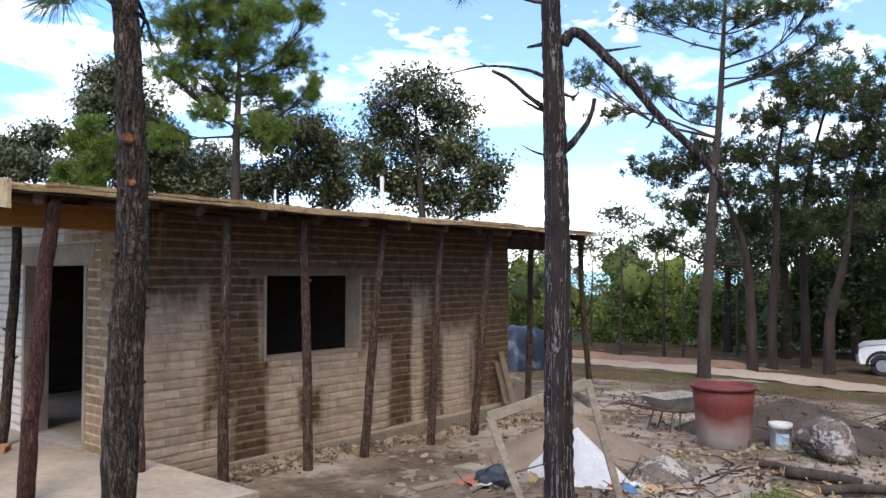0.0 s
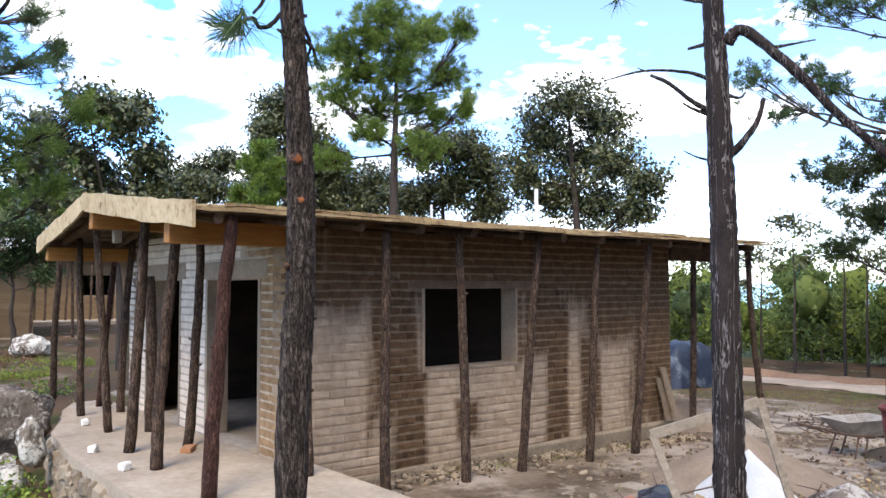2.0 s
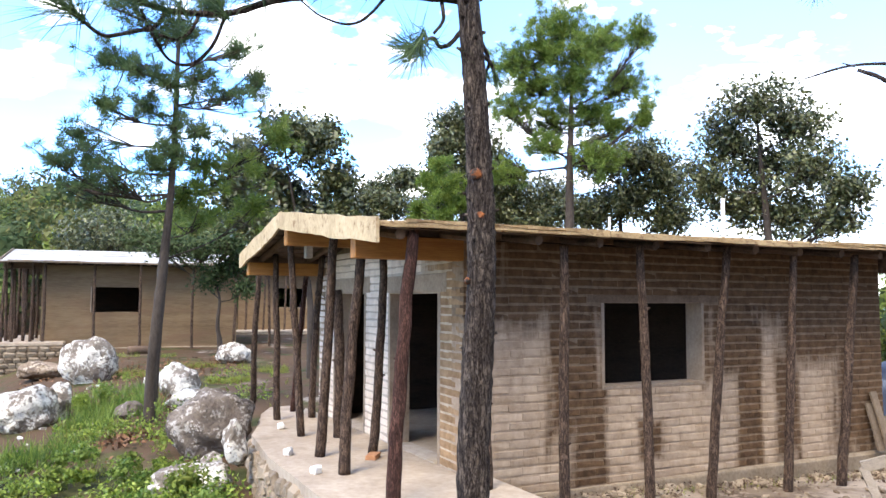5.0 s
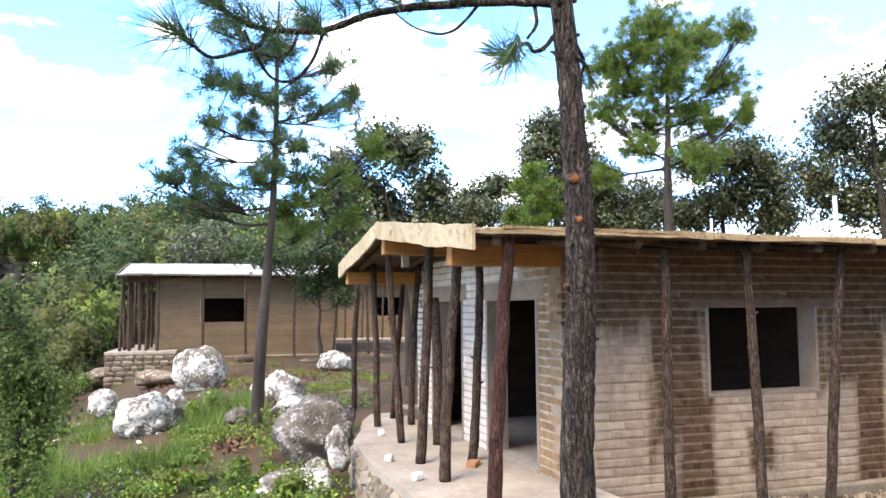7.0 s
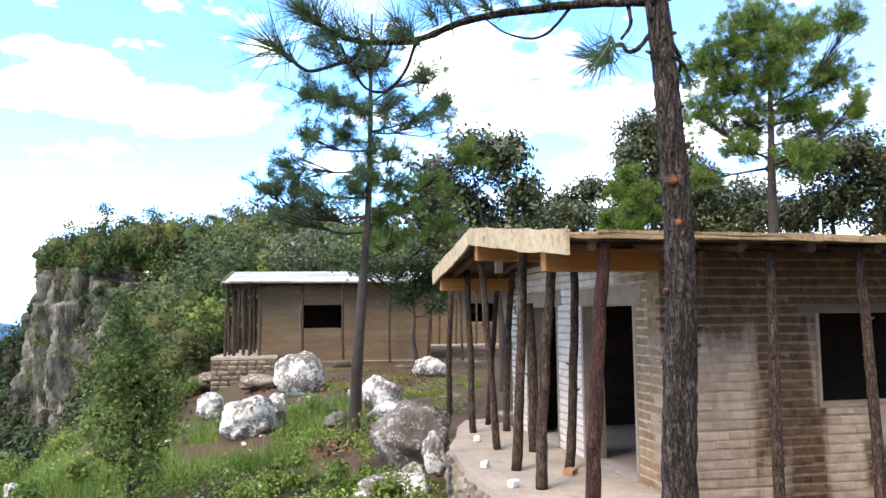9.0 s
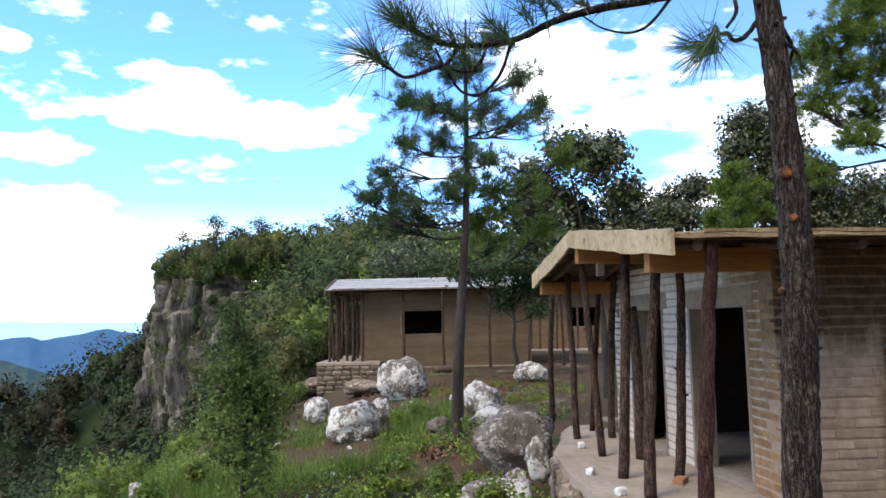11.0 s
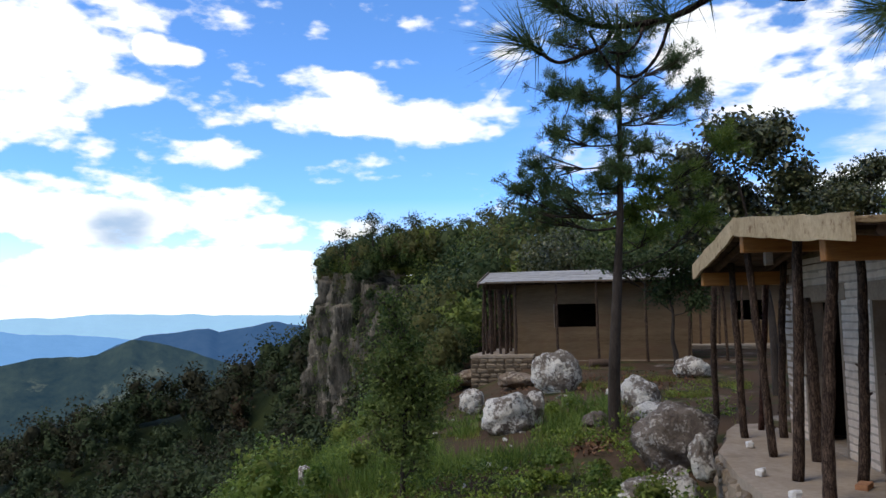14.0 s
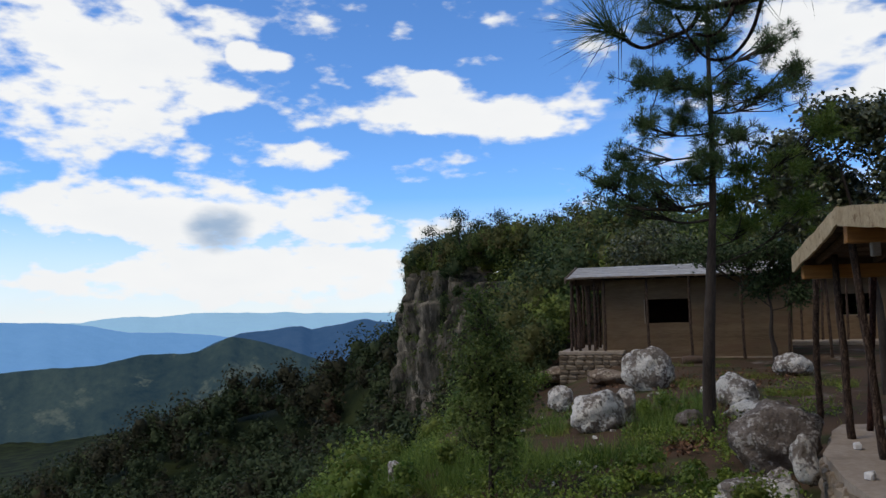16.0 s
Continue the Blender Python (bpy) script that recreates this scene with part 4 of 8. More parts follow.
def cabin(label, at, turn, bricks, roof_up=0.0, steep=0.43, skin=None, top_skin=None, window=WINDOW):
    c = thing("cabin", label, "cabin", "unfinished cabins", at)
    c.rotation_euler = (0, 0, radians(turn))
    joint = skin or M["adobe_joint"]
    back = 0.0055 if bricks else 0.0
    top = WALL_TOP + roof_up
    side = wall_with_openings(0, LONG, -0.30, top, [window], 0.30 - back, lambda u, d, z: (u, back + d, z)).make("side_wall", joint, c, "adobe wall with an empty window opening, stained and darkened brown")
    front_skin = M["adobe_front_joint"] if bricks else joint
    front = wall_with_openings(0.304, DEEP - 0.304, -0.10, top, DOORS, 0.30 - back, lambda u, d, z: (back + d, u, z)).make("front_wall", front_skin, c, "whitewashed adobe wall with two empty doorways")
    wall_with_openings(0, LONG, -0.30, top, [], 0.30, lambda u, d, z: (u, DEEP - 0.30 + d, z)).make("rear_wall", joint, c)
    wall_with_openings(0.304, DEEP - 0.304, -0.30, top, [], 0.30, lambda u, d, z: (LONG - 0.30 + d, u, z)).make("end_wall", joint, c)
    Shape().box((0.2, 0.2, -0.25), (LONG - 0.2, DEEP - 0.2, -0.006)).make("inner_floor", M["concrete"], c)
    Shape().box((4.4, 0.31, 0.0), (4.55, DEEP - 0.31, top - 0.02)).make("partition", M["shaded_adobe"], c)
    # loft boards and wall heads added to stop light leaking in under the roof
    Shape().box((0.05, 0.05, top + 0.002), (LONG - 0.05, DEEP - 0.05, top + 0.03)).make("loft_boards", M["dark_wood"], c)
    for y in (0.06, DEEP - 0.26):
        Shape().box((0.03, y, top + 0.032), (LONG - 0.03, y + 0.2, top + 0.032 + steep * 0.2), wob=0.004).make("wall_head", M["shaded_adobe"], c)
    # thin near-black sheets over the inner walls, painting in the rooms' shade
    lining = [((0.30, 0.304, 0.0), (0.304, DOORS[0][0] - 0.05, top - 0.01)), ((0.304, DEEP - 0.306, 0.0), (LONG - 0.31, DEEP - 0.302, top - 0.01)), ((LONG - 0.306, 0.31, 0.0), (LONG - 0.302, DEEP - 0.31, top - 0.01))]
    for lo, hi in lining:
        Shape().box(lo, hi).make("inner_face", M["shaded_adobe"], c)
    Shape().box((-0.02, -0.07, -0.85), (LONG + 0.04, 0.25, -0.30), wob=0.03, chamfer=0.03).make("footing", M["rubble"], c)
    # gables close the roof space
    for x in (0.02, LONG - 0.22):
        Shape().add([(x, 0.02, top), (x, DEEP - 0.02, top), (x, 2.83, top + steep), (x + 0.2, 0.02, top), (x + 0.2, DEEP - 0.02, top), (x + 0.2, 2.83, top + steep)],
                    [(0, 2, 1), (3, 4, 5), (0, 1, 4, 3), (1, 2, 5, 4), (2, 0, 3, 5)]).make("gable", joint, c)
    lint = M["lintel"]
    Shape().box((window[0] - 0.25, 0.002, window[3] + 0.005), (window[1] + 0.30, 0.28, window[3] + 0.11), wob=0.004, chamfer=0.012).make("window_lintel", M["window_lintel"], c)
    for y0, y1, _, zt in DOORS:
        Shape().box((-0.008, y0 - 0.22, zt + 0.004), (0.28, y1 + 0.2, zt + 0.24), wob=0.004, chamfer=0.012).make("door_lintel", lint, c)
    # plastered reveals
    Shape().box((window[1] - 0.012, 0.004, window[2]), (window[1] + 0.03, 0.296, window[3]), wob=0.003).make("window_reveal", lint, c)
    Shape().box((window[0] - 0.03, -0.004, window[2]), (window[0] + 0.012, 0.296, window[3]), wob=0.003).make("window_reveal", lint, c)
    Shape().box((window[0] - 0.03, -0.006, window[2] - 0.03), (window[1] + 0.03, 0.296, window[2] + 0.008), wob=0.003).make("window_sill", lint, c)
    for y0, y1, _, zt in DOORS:
        for y in (y0 - 0.05, y1 - 0.012):
            Shape().box((-0.004, y, -0.02), (0.297, y + 0.062, zt), wob=0.003).make("door_reveal", lint, c)
    # roof: rafters, wall plates, ridge, boards, fascias
    roof = new("roof")
    roof.parent = c
    tagged(roof, "low gable roof of rough slab boards")
    ridge_y, e0, e1, x0, x1 = 2.83, -0.80, 5.48, -1.37, 9.35
    eave, ridge = 2.70 + roof_up, 2.70 + steep + roof_up

    def slope(y):
        return ridge - (ridge - eave) * (abs(y - ridge_y) / (ridge_y - e0 if y < ridge_y else e1 - ridge_y))

    for k, x in enumerate(np.arange(-1.1, 9.4, 0.82)):
        for a, b in ((e0 + 0.06, ridge_y), (e1 - 0.06, ridge_y)):
            Shape().tube([(x, a, slope(a) - 0.095), (x + 0.02, (a + b) / 2, slope((a + b) / 2) - 0.085), (x, b, slope(b) - 0.085)], [0.055, 0.05, 0.05], 8, 0.1, k).make("rafter", M["dark_wood"], roof)
    for name, y, zt, hh in (("plate_beam", 0.03, slope(0.03) - 0.145, 0.25), ("ridge_beam", ridge_y, ridge - 0.14, 0.27), ("plate_beam", DEEP - 0.2, slope(DEEP - 0.2) - 0.145, 0.21)):
        Shape().box((x0 + 0.045, y - 0.08, zt - hh), (-0.02, y + 0.08, zt), chamfer=0.008).make(name, M["beam_wood"] if bricks else M["dark_wood"], roof, "fresh orange sawn beam end" if bricks else "")
        Shape().box((LONG + 0.02, y - 0.08, zt - hh), (LONG + 1.7, y + 0.08, zt), chamfer=0.008).make(name, M["dark_wood"], roof)
        Shape().box((x0 + 0.07, y - 0.03, zt + 0.003), (-0.02, y + 0.03, zt + 0.088), chamfer=0.006).make("blocking_board", M["dark_wood"], roof)
    rng = np.random.RandomState(7)
    wood = top_skin or M["slab_wood"]
    for s, (a, b) in enumerate(((e0, ridge_y), (e1, ridge_y))):
        rows = 13
        for i in range(rows):
            ya, yb = a + (b - a) * i / rows, a + (b - a) * (i + 1.12) / rows
            if i == rows - 1:
                yb = b
            x = x0 + (0.05 if i else 0.0)
            lift = 0.0
            while x < x1 - 0.05:
                ln = min(rng.uniform(1.3, 2.9), x1 - x)
                if x1 - x - ln < 0.5:
                    ln = x1 - x
                w = abs(yb - ya) * math.hypot(1, (ridge - eave) / abs(b - a))
                v, f = rough_board(ln - 0.008, w, 0.026, rng.randint(9999), 0.06 if i == 0 else 0.02, 10)
                tilt = math.atan2(slope(yb) - slope(ya), abs(yb - ya))
                sgn = 1 if b > a else -1
                cy, sy = math.cos(tilt), math.sin(tilt)
                up = 0.012 * (i % 2) + rng.uniform(0, 0.012) - 0.03 + 0.004 * (int(x * 7) % 3)
                pts = [(x + p[0], ya + sgn * (p[2] * cy - p[1] * sy), slope(ya) + up + p[2] * sy + p[1] * cy) for p in v]
                if sgn < 0:
                    f = [q[::-1] for q in f]
                mesh_object("roof_board", pts, f, wood, roof)
                x += ln
    # dark boards added under the slab boards to deepen the eave's shade
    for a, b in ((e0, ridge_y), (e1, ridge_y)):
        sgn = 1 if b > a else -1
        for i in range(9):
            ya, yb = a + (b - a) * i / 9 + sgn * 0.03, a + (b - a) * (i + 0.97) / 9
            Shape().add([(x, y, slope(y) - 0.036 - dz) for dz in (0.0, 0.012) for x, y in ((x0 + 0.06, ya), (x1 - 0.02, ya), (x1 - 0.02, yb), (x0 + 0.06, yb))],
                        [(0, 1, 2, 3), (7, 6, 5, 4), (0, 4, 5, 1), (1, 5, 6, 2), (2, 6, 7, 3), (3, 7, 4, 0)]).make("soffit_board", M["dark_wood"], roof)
    # a second, ragged course along the near eave
    x = x0
    while x < x1 - 0.3:
        ln = min(rng.uniform(0.9, 2.2), x1 - x)
        v, f = rough_board(ln - 0.01, 0.30 + rng.uniform(-0.03, 0.05), 0.020, rng.randint(9999), 0.05, 10)
        dz, skew, over = rng.uniform(0.020, 0.040), rng.uniform(-0.035, 0.035), rng.uniform(-0.05, 0.03)
        mesh_object("roof_board", [(x + p[0], e0 + over + skew * (p[0] - ln / 2) + p[2], slope(e0) + dz - 0.012 + p[1] + 0.012 * math.sin(p[0] * 3 + x) + p[2] * 0.12) for p in v], f, wood, roof)
        x += ln
    # ragged slab edging along the eaves
    for ye, out in ((e0, -1), (e1, 1)):
        for layer in range(2):
            x = x0 + 0.3 * layer
            while x < x1 - 0.3:
                ln = min(rng.uniform(0.8, 2.4), x1 - x)
                v, f = rough_board(ln - 0.012, rng.uniform(0.02, 0.045), 0.05, rng.randint(9999), 0.016, 9)
                zz = slope(ye) - 0.030 + 0.045 * layer + rng.uniform(-0.014, 0.010)
                pts = [(x + p[0], ye + out * (0.012 + 0.02 * (1 - layer)) + (p[1] - 0.05 if out < 0 else p[1] - 0.0), zz + p[2]) for p in v]
                mesh_object("eave_slab", pts, f, wood if bricks else M["far_plank"], roof)
                x += ln
    for a, b in ((e0, ridge_y), (e1, ridge_y)):
        ln = math.hypot(b - a, ridge - eave)
        v, f = rough_board(ln + 0.07, 0.235, 0.035, 77 + int(a), 0.030, 16)
        t = math.atan2(ridge - eave, abs(b - a))
        sgn = 1 if b > a else -1
        pts = [(x0 - 0.004 - 0.035 + p[1], a + sgn * ((p[0] - 0.07) * math.cos(t)), eave + 0.06 + (p[0] - 0.07) * math.sin(t) + (p[2] - 0.235)) for p in v]
        if sgn > 0:
            f = [q[::-1] for q in f]
        mesh_object("fascia_board", pts, f, M["fascia"] if not top_skin else M["far_plank"], roof, "pale rough-edged fascia board")
    return c, side, front, slope


PALE_J = ((0.32, 0.268, 0.22), (0.52, 0.45, 0.38))
M["adobe_front_joint"] = adobe_material("front mud mortar", PALE_J, ((0.33, 0.255, 0.175), (0.50, 0.41, 0.30)), [(0.1, 1.0, 0.85, 2.6)], axis=1)

home, home_side, home_front, home_slope = cabin("unfinished adobe cabin with a slab-board roof on pole posts", (0, 0, 0), 0, True)

Shape().box((-1.04, 2.78, 2.55), (-0.94, 2.88, 2.735), wob=0.004, chamfer=0.008).make("post_stub", M["grey_wood"], home, "short sawn stub under the ridge beam")
# posts along the window wall
for k, (b, t, r) in enumerate([
        ((-0.06, -0.66, -0.09), (-0.03, -0.60, 2.50), 0.05), ((0.91, -0.66, -0.32), (0.96, -0.60, 2.57), 0.058), ((2.10, -0.66, -0.42), (2.05, -0.60, 2.61), 0.056),
        ((3.04, -0.66, -0.41), (3.47, -0.60, 2.65), 0.056), ((4.37, -0.66, -0.49), (4.68, -0.60, 2.62), 0.055), ((5.40, -0.66, -0.48), (5.92, -0.60, 2.61), 0.06),
        ((8.08, 0.10, -0.38), (8.04, 0.00, 2.49), 0.055), ((9.72, -0.30, -0.22), (8.99, -0.50, 2.62), 0.055)]):
    pole(home, (b[0], b[1], b[2] - 0.06), (t[0], t[1], min(t[2], home_slope(t[1]) - 0.06)), r, 100 + k)
# posts of the porch
for k, (b, t, r, red) in enumerate([
        ((-1.23, -0.90, 0.00), (-0.94, -0.71, 2.68), 0.078, 1), ((-1.18, 0.64, -0.00), (-1.02, 0.60, 2.48), 0.072, 0), ((-0.46, 1.63, 0.00), (-0.35, 1.59, 2.56), 0.066, 0),
        ((-1.13, 1.72, 0.00), (-0.99, 1.70, 2.83), 0.072, 0), ((-0.27, 4.96, 0.00), (-0.12, 4.97, 2.75), 0.066, 0), ((-0.47, 2.95, 0.00), (-0.49, 3.03, 2.11), 0.085, 0),
        ((-0.93, 3.27, 0.00), (-1.10, 3.42, 2.84), 0.06, 0), ((-0.37, 5.80, 0.00), (-0.30, 5.27, 2.48), 0.055, 1), ((-0.86, 4.95, 0.00), (-0.91, 5.02, 2.83), 0.062, 0), ((-0.74, 7.29, 0.00), (-0.86, 6.45, 2.51), 0.062, 0)]):
    pole(home, (b[0], b[1], 0.0), (t[0], t[1], min(t[2], home_slope(t[1]) - 0.04)), r * 0.86, 140 + k, M["red_pole"] if red else None, "reddish peeled pole" if red else "")

# porch slab on a rubble wall
porch = thing("porch", "pale concrete porch slab on a rubble stone wall", "porch", kind="structure")
v, f = [], []
outline = [(-1.74, -2.0), (0.25, -2.15), (0.25, -0.14), (-0.02, -0.02), (-0.02, 5.9), (-0.1, 6.6), (-0.6, 6.5), (-0.95, 5.7), (-1.2, 4.7), (-1.55, 3.7), (-1.72, 2.0)]
n = len(outline)
sl = Shape().add([(x, y, 0.0) for x, y in outline] + [(x, y, -0.13) for x, y in outline], [tuple(range(n)), tuple(range(2 * n - 1, n - 1, -1))] + [(i, n + i, n + (i + 1) % n, (i + 1) % n) for i in range(n)])
sl.make("slab", M["concrete"], porch)
Shape().add([(x * 0.97, y * 0.985 + 0.03, -0.12) for x, y in outline] + [(x * 0.97, y * 0.985 + 0.03, -1.9) for x, y in outline], [tuple(range(n)), tuple(range(2 * n - 1, n - 1, -1))] + [(i, n + i, n + (i + 1) % n, (i + 1) % n) for i in range(n)]).make("core", M["rubble"], porch)

# ---- the cabins further along the ridge ----
M["adobe_far"] = surface("far adobe", (0.115, 0.075, 0.040), (0.235, 0.165, 0.096), 1.6, 0.95, 0.9, 5.5, (0.25, 0.25, 1.9), spots=(0.17, 0.108, 0.064), spot_scale=1.2, spot_edge=(0.5, 0.65), dist=0.03)
WINDOW_B = (1.75, 3.5, 1.08, 2.08)
far_a = away(-1.25, 33.4)
second, _, _, slope2 = cabin("unfinished adobe cabin with a pale board roof, further along the ridge", (far_a[0], far_a[1], 0.42), -4.6, False, roof_up=0.30, steep=0.66, skin=M["adobe_far"], top_skin=M["far_roof"], window=WINDOW_B)
for k, (x, y) in enumerate([(0.15, -0.62), (1.9, -0.62), (3.55, -0.62), (5.5, -0.62), (7.1, -0.6), (8.6, -0.5), (-1.25, -0.5), (-1.2, 0.4), (-1.25, 1.3), (-1.15, 2.2), (-1.2, 3.1), (-1.1, 4.4), (-0.9, -0.45), (-0.6, 0.2), (-0.8, 1.8), (-0.7, 3.4), (-0.35, 0.9), (-0.4, 2.6), (-0.3, -0.3)]):
    q = np.random.RandomState(k).uniform(-0.12, 0.12, 2)
    pole(second, (x, y, -0.4 if x > 0 else 0.0), (x + q[0], y + q[1], slope2(y) - 0.06), 0.055, 200 + k)
Shape().box((-1.75, -0.9, -0.14), (0.9, 6.0, 0.0), chamfer=0.02).make("porch_slab", M["concrete"], second)
courses = Shape()
rng = np.random.RandomState(62)
for row in range(27):
    z = -0.22 + 0.112 * row
    for a, b in ([(0.0, WINDOW_B[0] - 0.02), (WINDOW_B[1] + 0.02, LONG)] if WINDOW_B[2] - 0.05 < z < WINDOW_B[3] else [(0.0, LONG)]):
        u = a
        while u < b - 0.05:
            w = min(rng.uniform(0.3, 1.1), b - u)
            courses.box((u, -0.007 - rng.uniform(0, 0.006), z + rng.uniform(-0.008, 0.008)), (u + w - 0.006, 0.02, z + 0.088 + rng.uniform(-0.012, 0.008)))
            u += w
tagged(courses.make("adobe_course", M["adobe_far"], second), kind="stuff")
porch_wall = Shape().box((-1.7, -0.85, -1.9), (0.85, 5.9, -0.14), wob=0.03, chamfer=0.05).make("porch_wall", M["rubble"], second)
rng = np.random.RandomState(61)
v, f = chamfer_box((0.16, 0.09, 0.10), 0.045)
block = bpy.data.meshes.new("stone")
block.from_pydata((v + rng.uniform(-0.025, 0.025, v.shape)).tolist(), [], f)
block.materials.append(M["rubble"])
for row in range(7):
    u = -1.75
    while u < 0.8:
        w = rng.uniform(0.22, 0.48)
        ob = new("stone", block)
        ob.parent = porch_wall
        ob.matrix_local = pose(u + w / 2, -0.86, -0.26 - 0.2 * row, rng.uniform(-8, 8), rng.uniform(-8, 8), rng.uniform(-6, 6)) @ Matrix.Diagonal((w / 0.33, 1, rng.uniform(0.8, 1.05), 1))
        u += w
g = on_ground(5.0, 30.6)
ob = Shape().tube([(g[0] - 0.45, g[1], g[2] + 0.13), (g[0], g[1] + 0.05, g[2] + 0.15), (g[0] + 0.45, g[1] + 0.1, g[2] + 0.13)], [0.16, 0.15, 0.12], 10, 0.12, 5, steps=3).make("log", M["dark_wood"], smooth=True)
tagged(ob, "dark log lying before the further cabin's wall", "log")
far_b = away(11.4, 43.0)
third, _, _, slope3 = cabin("distant unfinished adobe cabin behind pole posts", (far_b[0], far_b[1], 0.75), -12, False, roof_up=0.2, steep=0.5, skin=M["adobe_far"], top_skin=M["far_roof"])
for k, x in enumerate([-1.2, -0.5, 0.4, 1.3, 2.4, 3.4, 4.6]):
    pole(third, (x, -0.9, -0.4), (x + 0.1, -0.6, slope3(-0.6) - 0.06), 0.055, 230 + k)
Shape().box((-2.2, -2.6, -0.75), (8.0, -0.02, -0.30), chamfer=0.03, wob=0.02).make("terrace_slab", M["concrete"], third)

# ---- trees ----
def unit(v):
    return v / (np.linalg.norm(v, axis=-1, keepdims=True) + 1e-9)


def needle_tufts(cent, dirs, rng, count, length, width, spread=1.0):
    """Tufts of needles: a thin triangle each."""
    t = len(cent)
    c = np.repeat(cent, count, 0)
    d = unit(np.repeat(unit(dirs), count, 0) * 0.55 + rng.normal(0, 0.55 * spread, (t * count, 3)))
    ln = length * rng.uniform(0.65, 1.1, (t * count, 1))
    c = c + rng.normal(0, length * 0.03, c.shape) - np.repeat(unit(dirs), count, 0) * rng.uniform(0, length * 0.4, (t * count, 1))
    s = unit(np.cross(d, rng.normal(0, 1, d.shape))) * width / 2
    droop = np.array([0, 0, -0.08]) * ln
    v = np.stack([c - s, c + s, c + d * ln + droop], 1).reshape(-1, 3)
    return v, np.arange(len(v)).reshape(-1, 3)


def leaves(cent, rng, size, up=0.35, face=None):
    """Folded leaves: two triangles each, in every direction, more of them facing up."""
    n = len(cent)
    nrm = unit(rng.normal(0, 1, (n, 3)) + np.array([0, 0, up]) + (0 if face is None else face * 1.6))
    a = unit(np.cross(nrm, rng.normal(0, 1, (n, 3))))
    b = np.cross(nrm, a)
    s = size * rng.uniform(0.6, 1.25, (n, 1))
    v = np.stack([cent - a * s * 0.5, cent + b * s * 0.28 + nrm * s * 0.08, cent + a * s * 0.5, cent - b * s * 0.28 + nrm * s * 0.08], 1).reshape(-1, 3)
    i = np.arange(n)[:, None] * 4
    return v, np.concatenate([i + np.array([[0, 1, 2]]), i + np.array([[0, 2, 3]])], 1).reshape(-1, 3)


def broadleaf(label, base, height_, crown_z, half_w, half_h, seed, count=5200, size=0.17, leaf="oak_leaf", r=0.14, clusters=120, spread=0.32, name="oak_tree", off=(0, 0), trunk=True, bark="bark_far"):
    """A broadleaf tree: forked trunk, limbs to clusters of leaves on an uneven crown."""
    rng = np.random.RandomState(seed)
    base = np.array(base, float)
    tree = thing(name, label, "tree", at=tuple(base))
    mid = np.array([off[0], off[1], crown_z - base[2]])
    d = unit(rng.normal(0, 1, (clusters, 3)))
    lump = 0.72 + 0.34 * np.sin(d[:, 0] * 5 + seed) * np.cos(d[:, 1] * 4 + seed * 2) + rng.uniform(-0.15, 0.15, clusters)
    rad = (rng.uniform(0.25, 1, clusters) ** 0.45) * lump
    cl = mid + d * rad[:, None] * np.array([half_w, half_w, half_h])
    wood = Shape()
    fork = mid * np.array([0.5, 0.5, 1]) - np.array([0, 0, half_h * 0.75])
    wood.tube([(0, 0, -0.3), fork * 0.5 + rng.normal(0, 0.08, 3) * [1, 1, 0], fork, mid + [0, 0, half_h * 0.35]], [r * 1.3, r, r * 0.85, r * 0.3], 9, 0.08, seed, steps=4)
    for k in range(0, clusters, 3):
        a = fork + (mid - fork) * rng.uniform(0, 0.9)
        b = cl[k]
        wood.tube([a, (a + b) / 2 + rng.normal(0, 0.12, 3) + [0, 0, 0.08], b], [r * 0.32, 0.012], 5, 0.1, k, steps=2)
    wood.make("trunk", M[bark], tree, "dark grey bark", smooth=True)
    per = max(1, count // clusters)
    c = np.repeat(cl, per, 0) + rng.normal(0, spread, (clusters * per, 3)) * np.array([1, 1, 0.75])
    v, f = leaves(c, rng, size, 0.35, unit(c - mid) * 0.5)
    mesh_object("crown", v, f, M[leaf], tree, "dense leathery leaves with gaps of sky")
    return tree


# the pine close to the lookout, with its long bare-barked bough
near = thing("pine_tree", "slim pine trunk with pruned knots and one long drooping bough", "tree", at=(-2.08, -4.06, 0.85))
o = np.array(near.location)
g0 = ground_at(o[0], o[1])
stem = [(o[0] + 0.02, o[1] - 0.01, g0 - 0.25), (-2.08, -4.06, 0.85), (-2.06, -4.07, 1.55), (-2.04, -4.08, 2.01), (-2.04, -4.08, 2.41), (-2.06, -4.07, 2.95), (-2.10, -4.05, 3.59),
        ((-2.10, -4.05, 3.59)[0] - 0.06, (-2.10, -4.05, 3.59)[1] + 0.05, 4.4), ((-2.10, -4.05, 3.59)[0] - 0.05, (-2.10, -4.05, 3.59)[1] + 0.2, 6.4), ((-2.10, -4.05, 3.59)[0] + 0.05, (-2.10, -4.05, 3.59)[1] + 0.2, 8.2)]
bough = [(-2.14, -4.00, 3.64), (-2.48, -3.88, 3.65), (-2.72, -3.84, 3.62), (-3.01, -3.80, 3.57), (-3.16, -3.76, 3.53), (-3.36, -3.77, 3.43), (-3.53, -3.80, 3.39), (-3.69, -3.78, 3.39), (-3.82, -3.82, 3.41), (-3.92, -3.86, 3.45), (-3.99, -3.86, 3.52)]
loop_a = [(-3.67, -3.78, 3.38), (-3.73, -3.82, 3.28), (-3.82, -3.87, 3.23), (-3.95, -3.86, 3.19), (-4.05, -3.91, 3.23), (-4.14, -3.96, 3.29)]
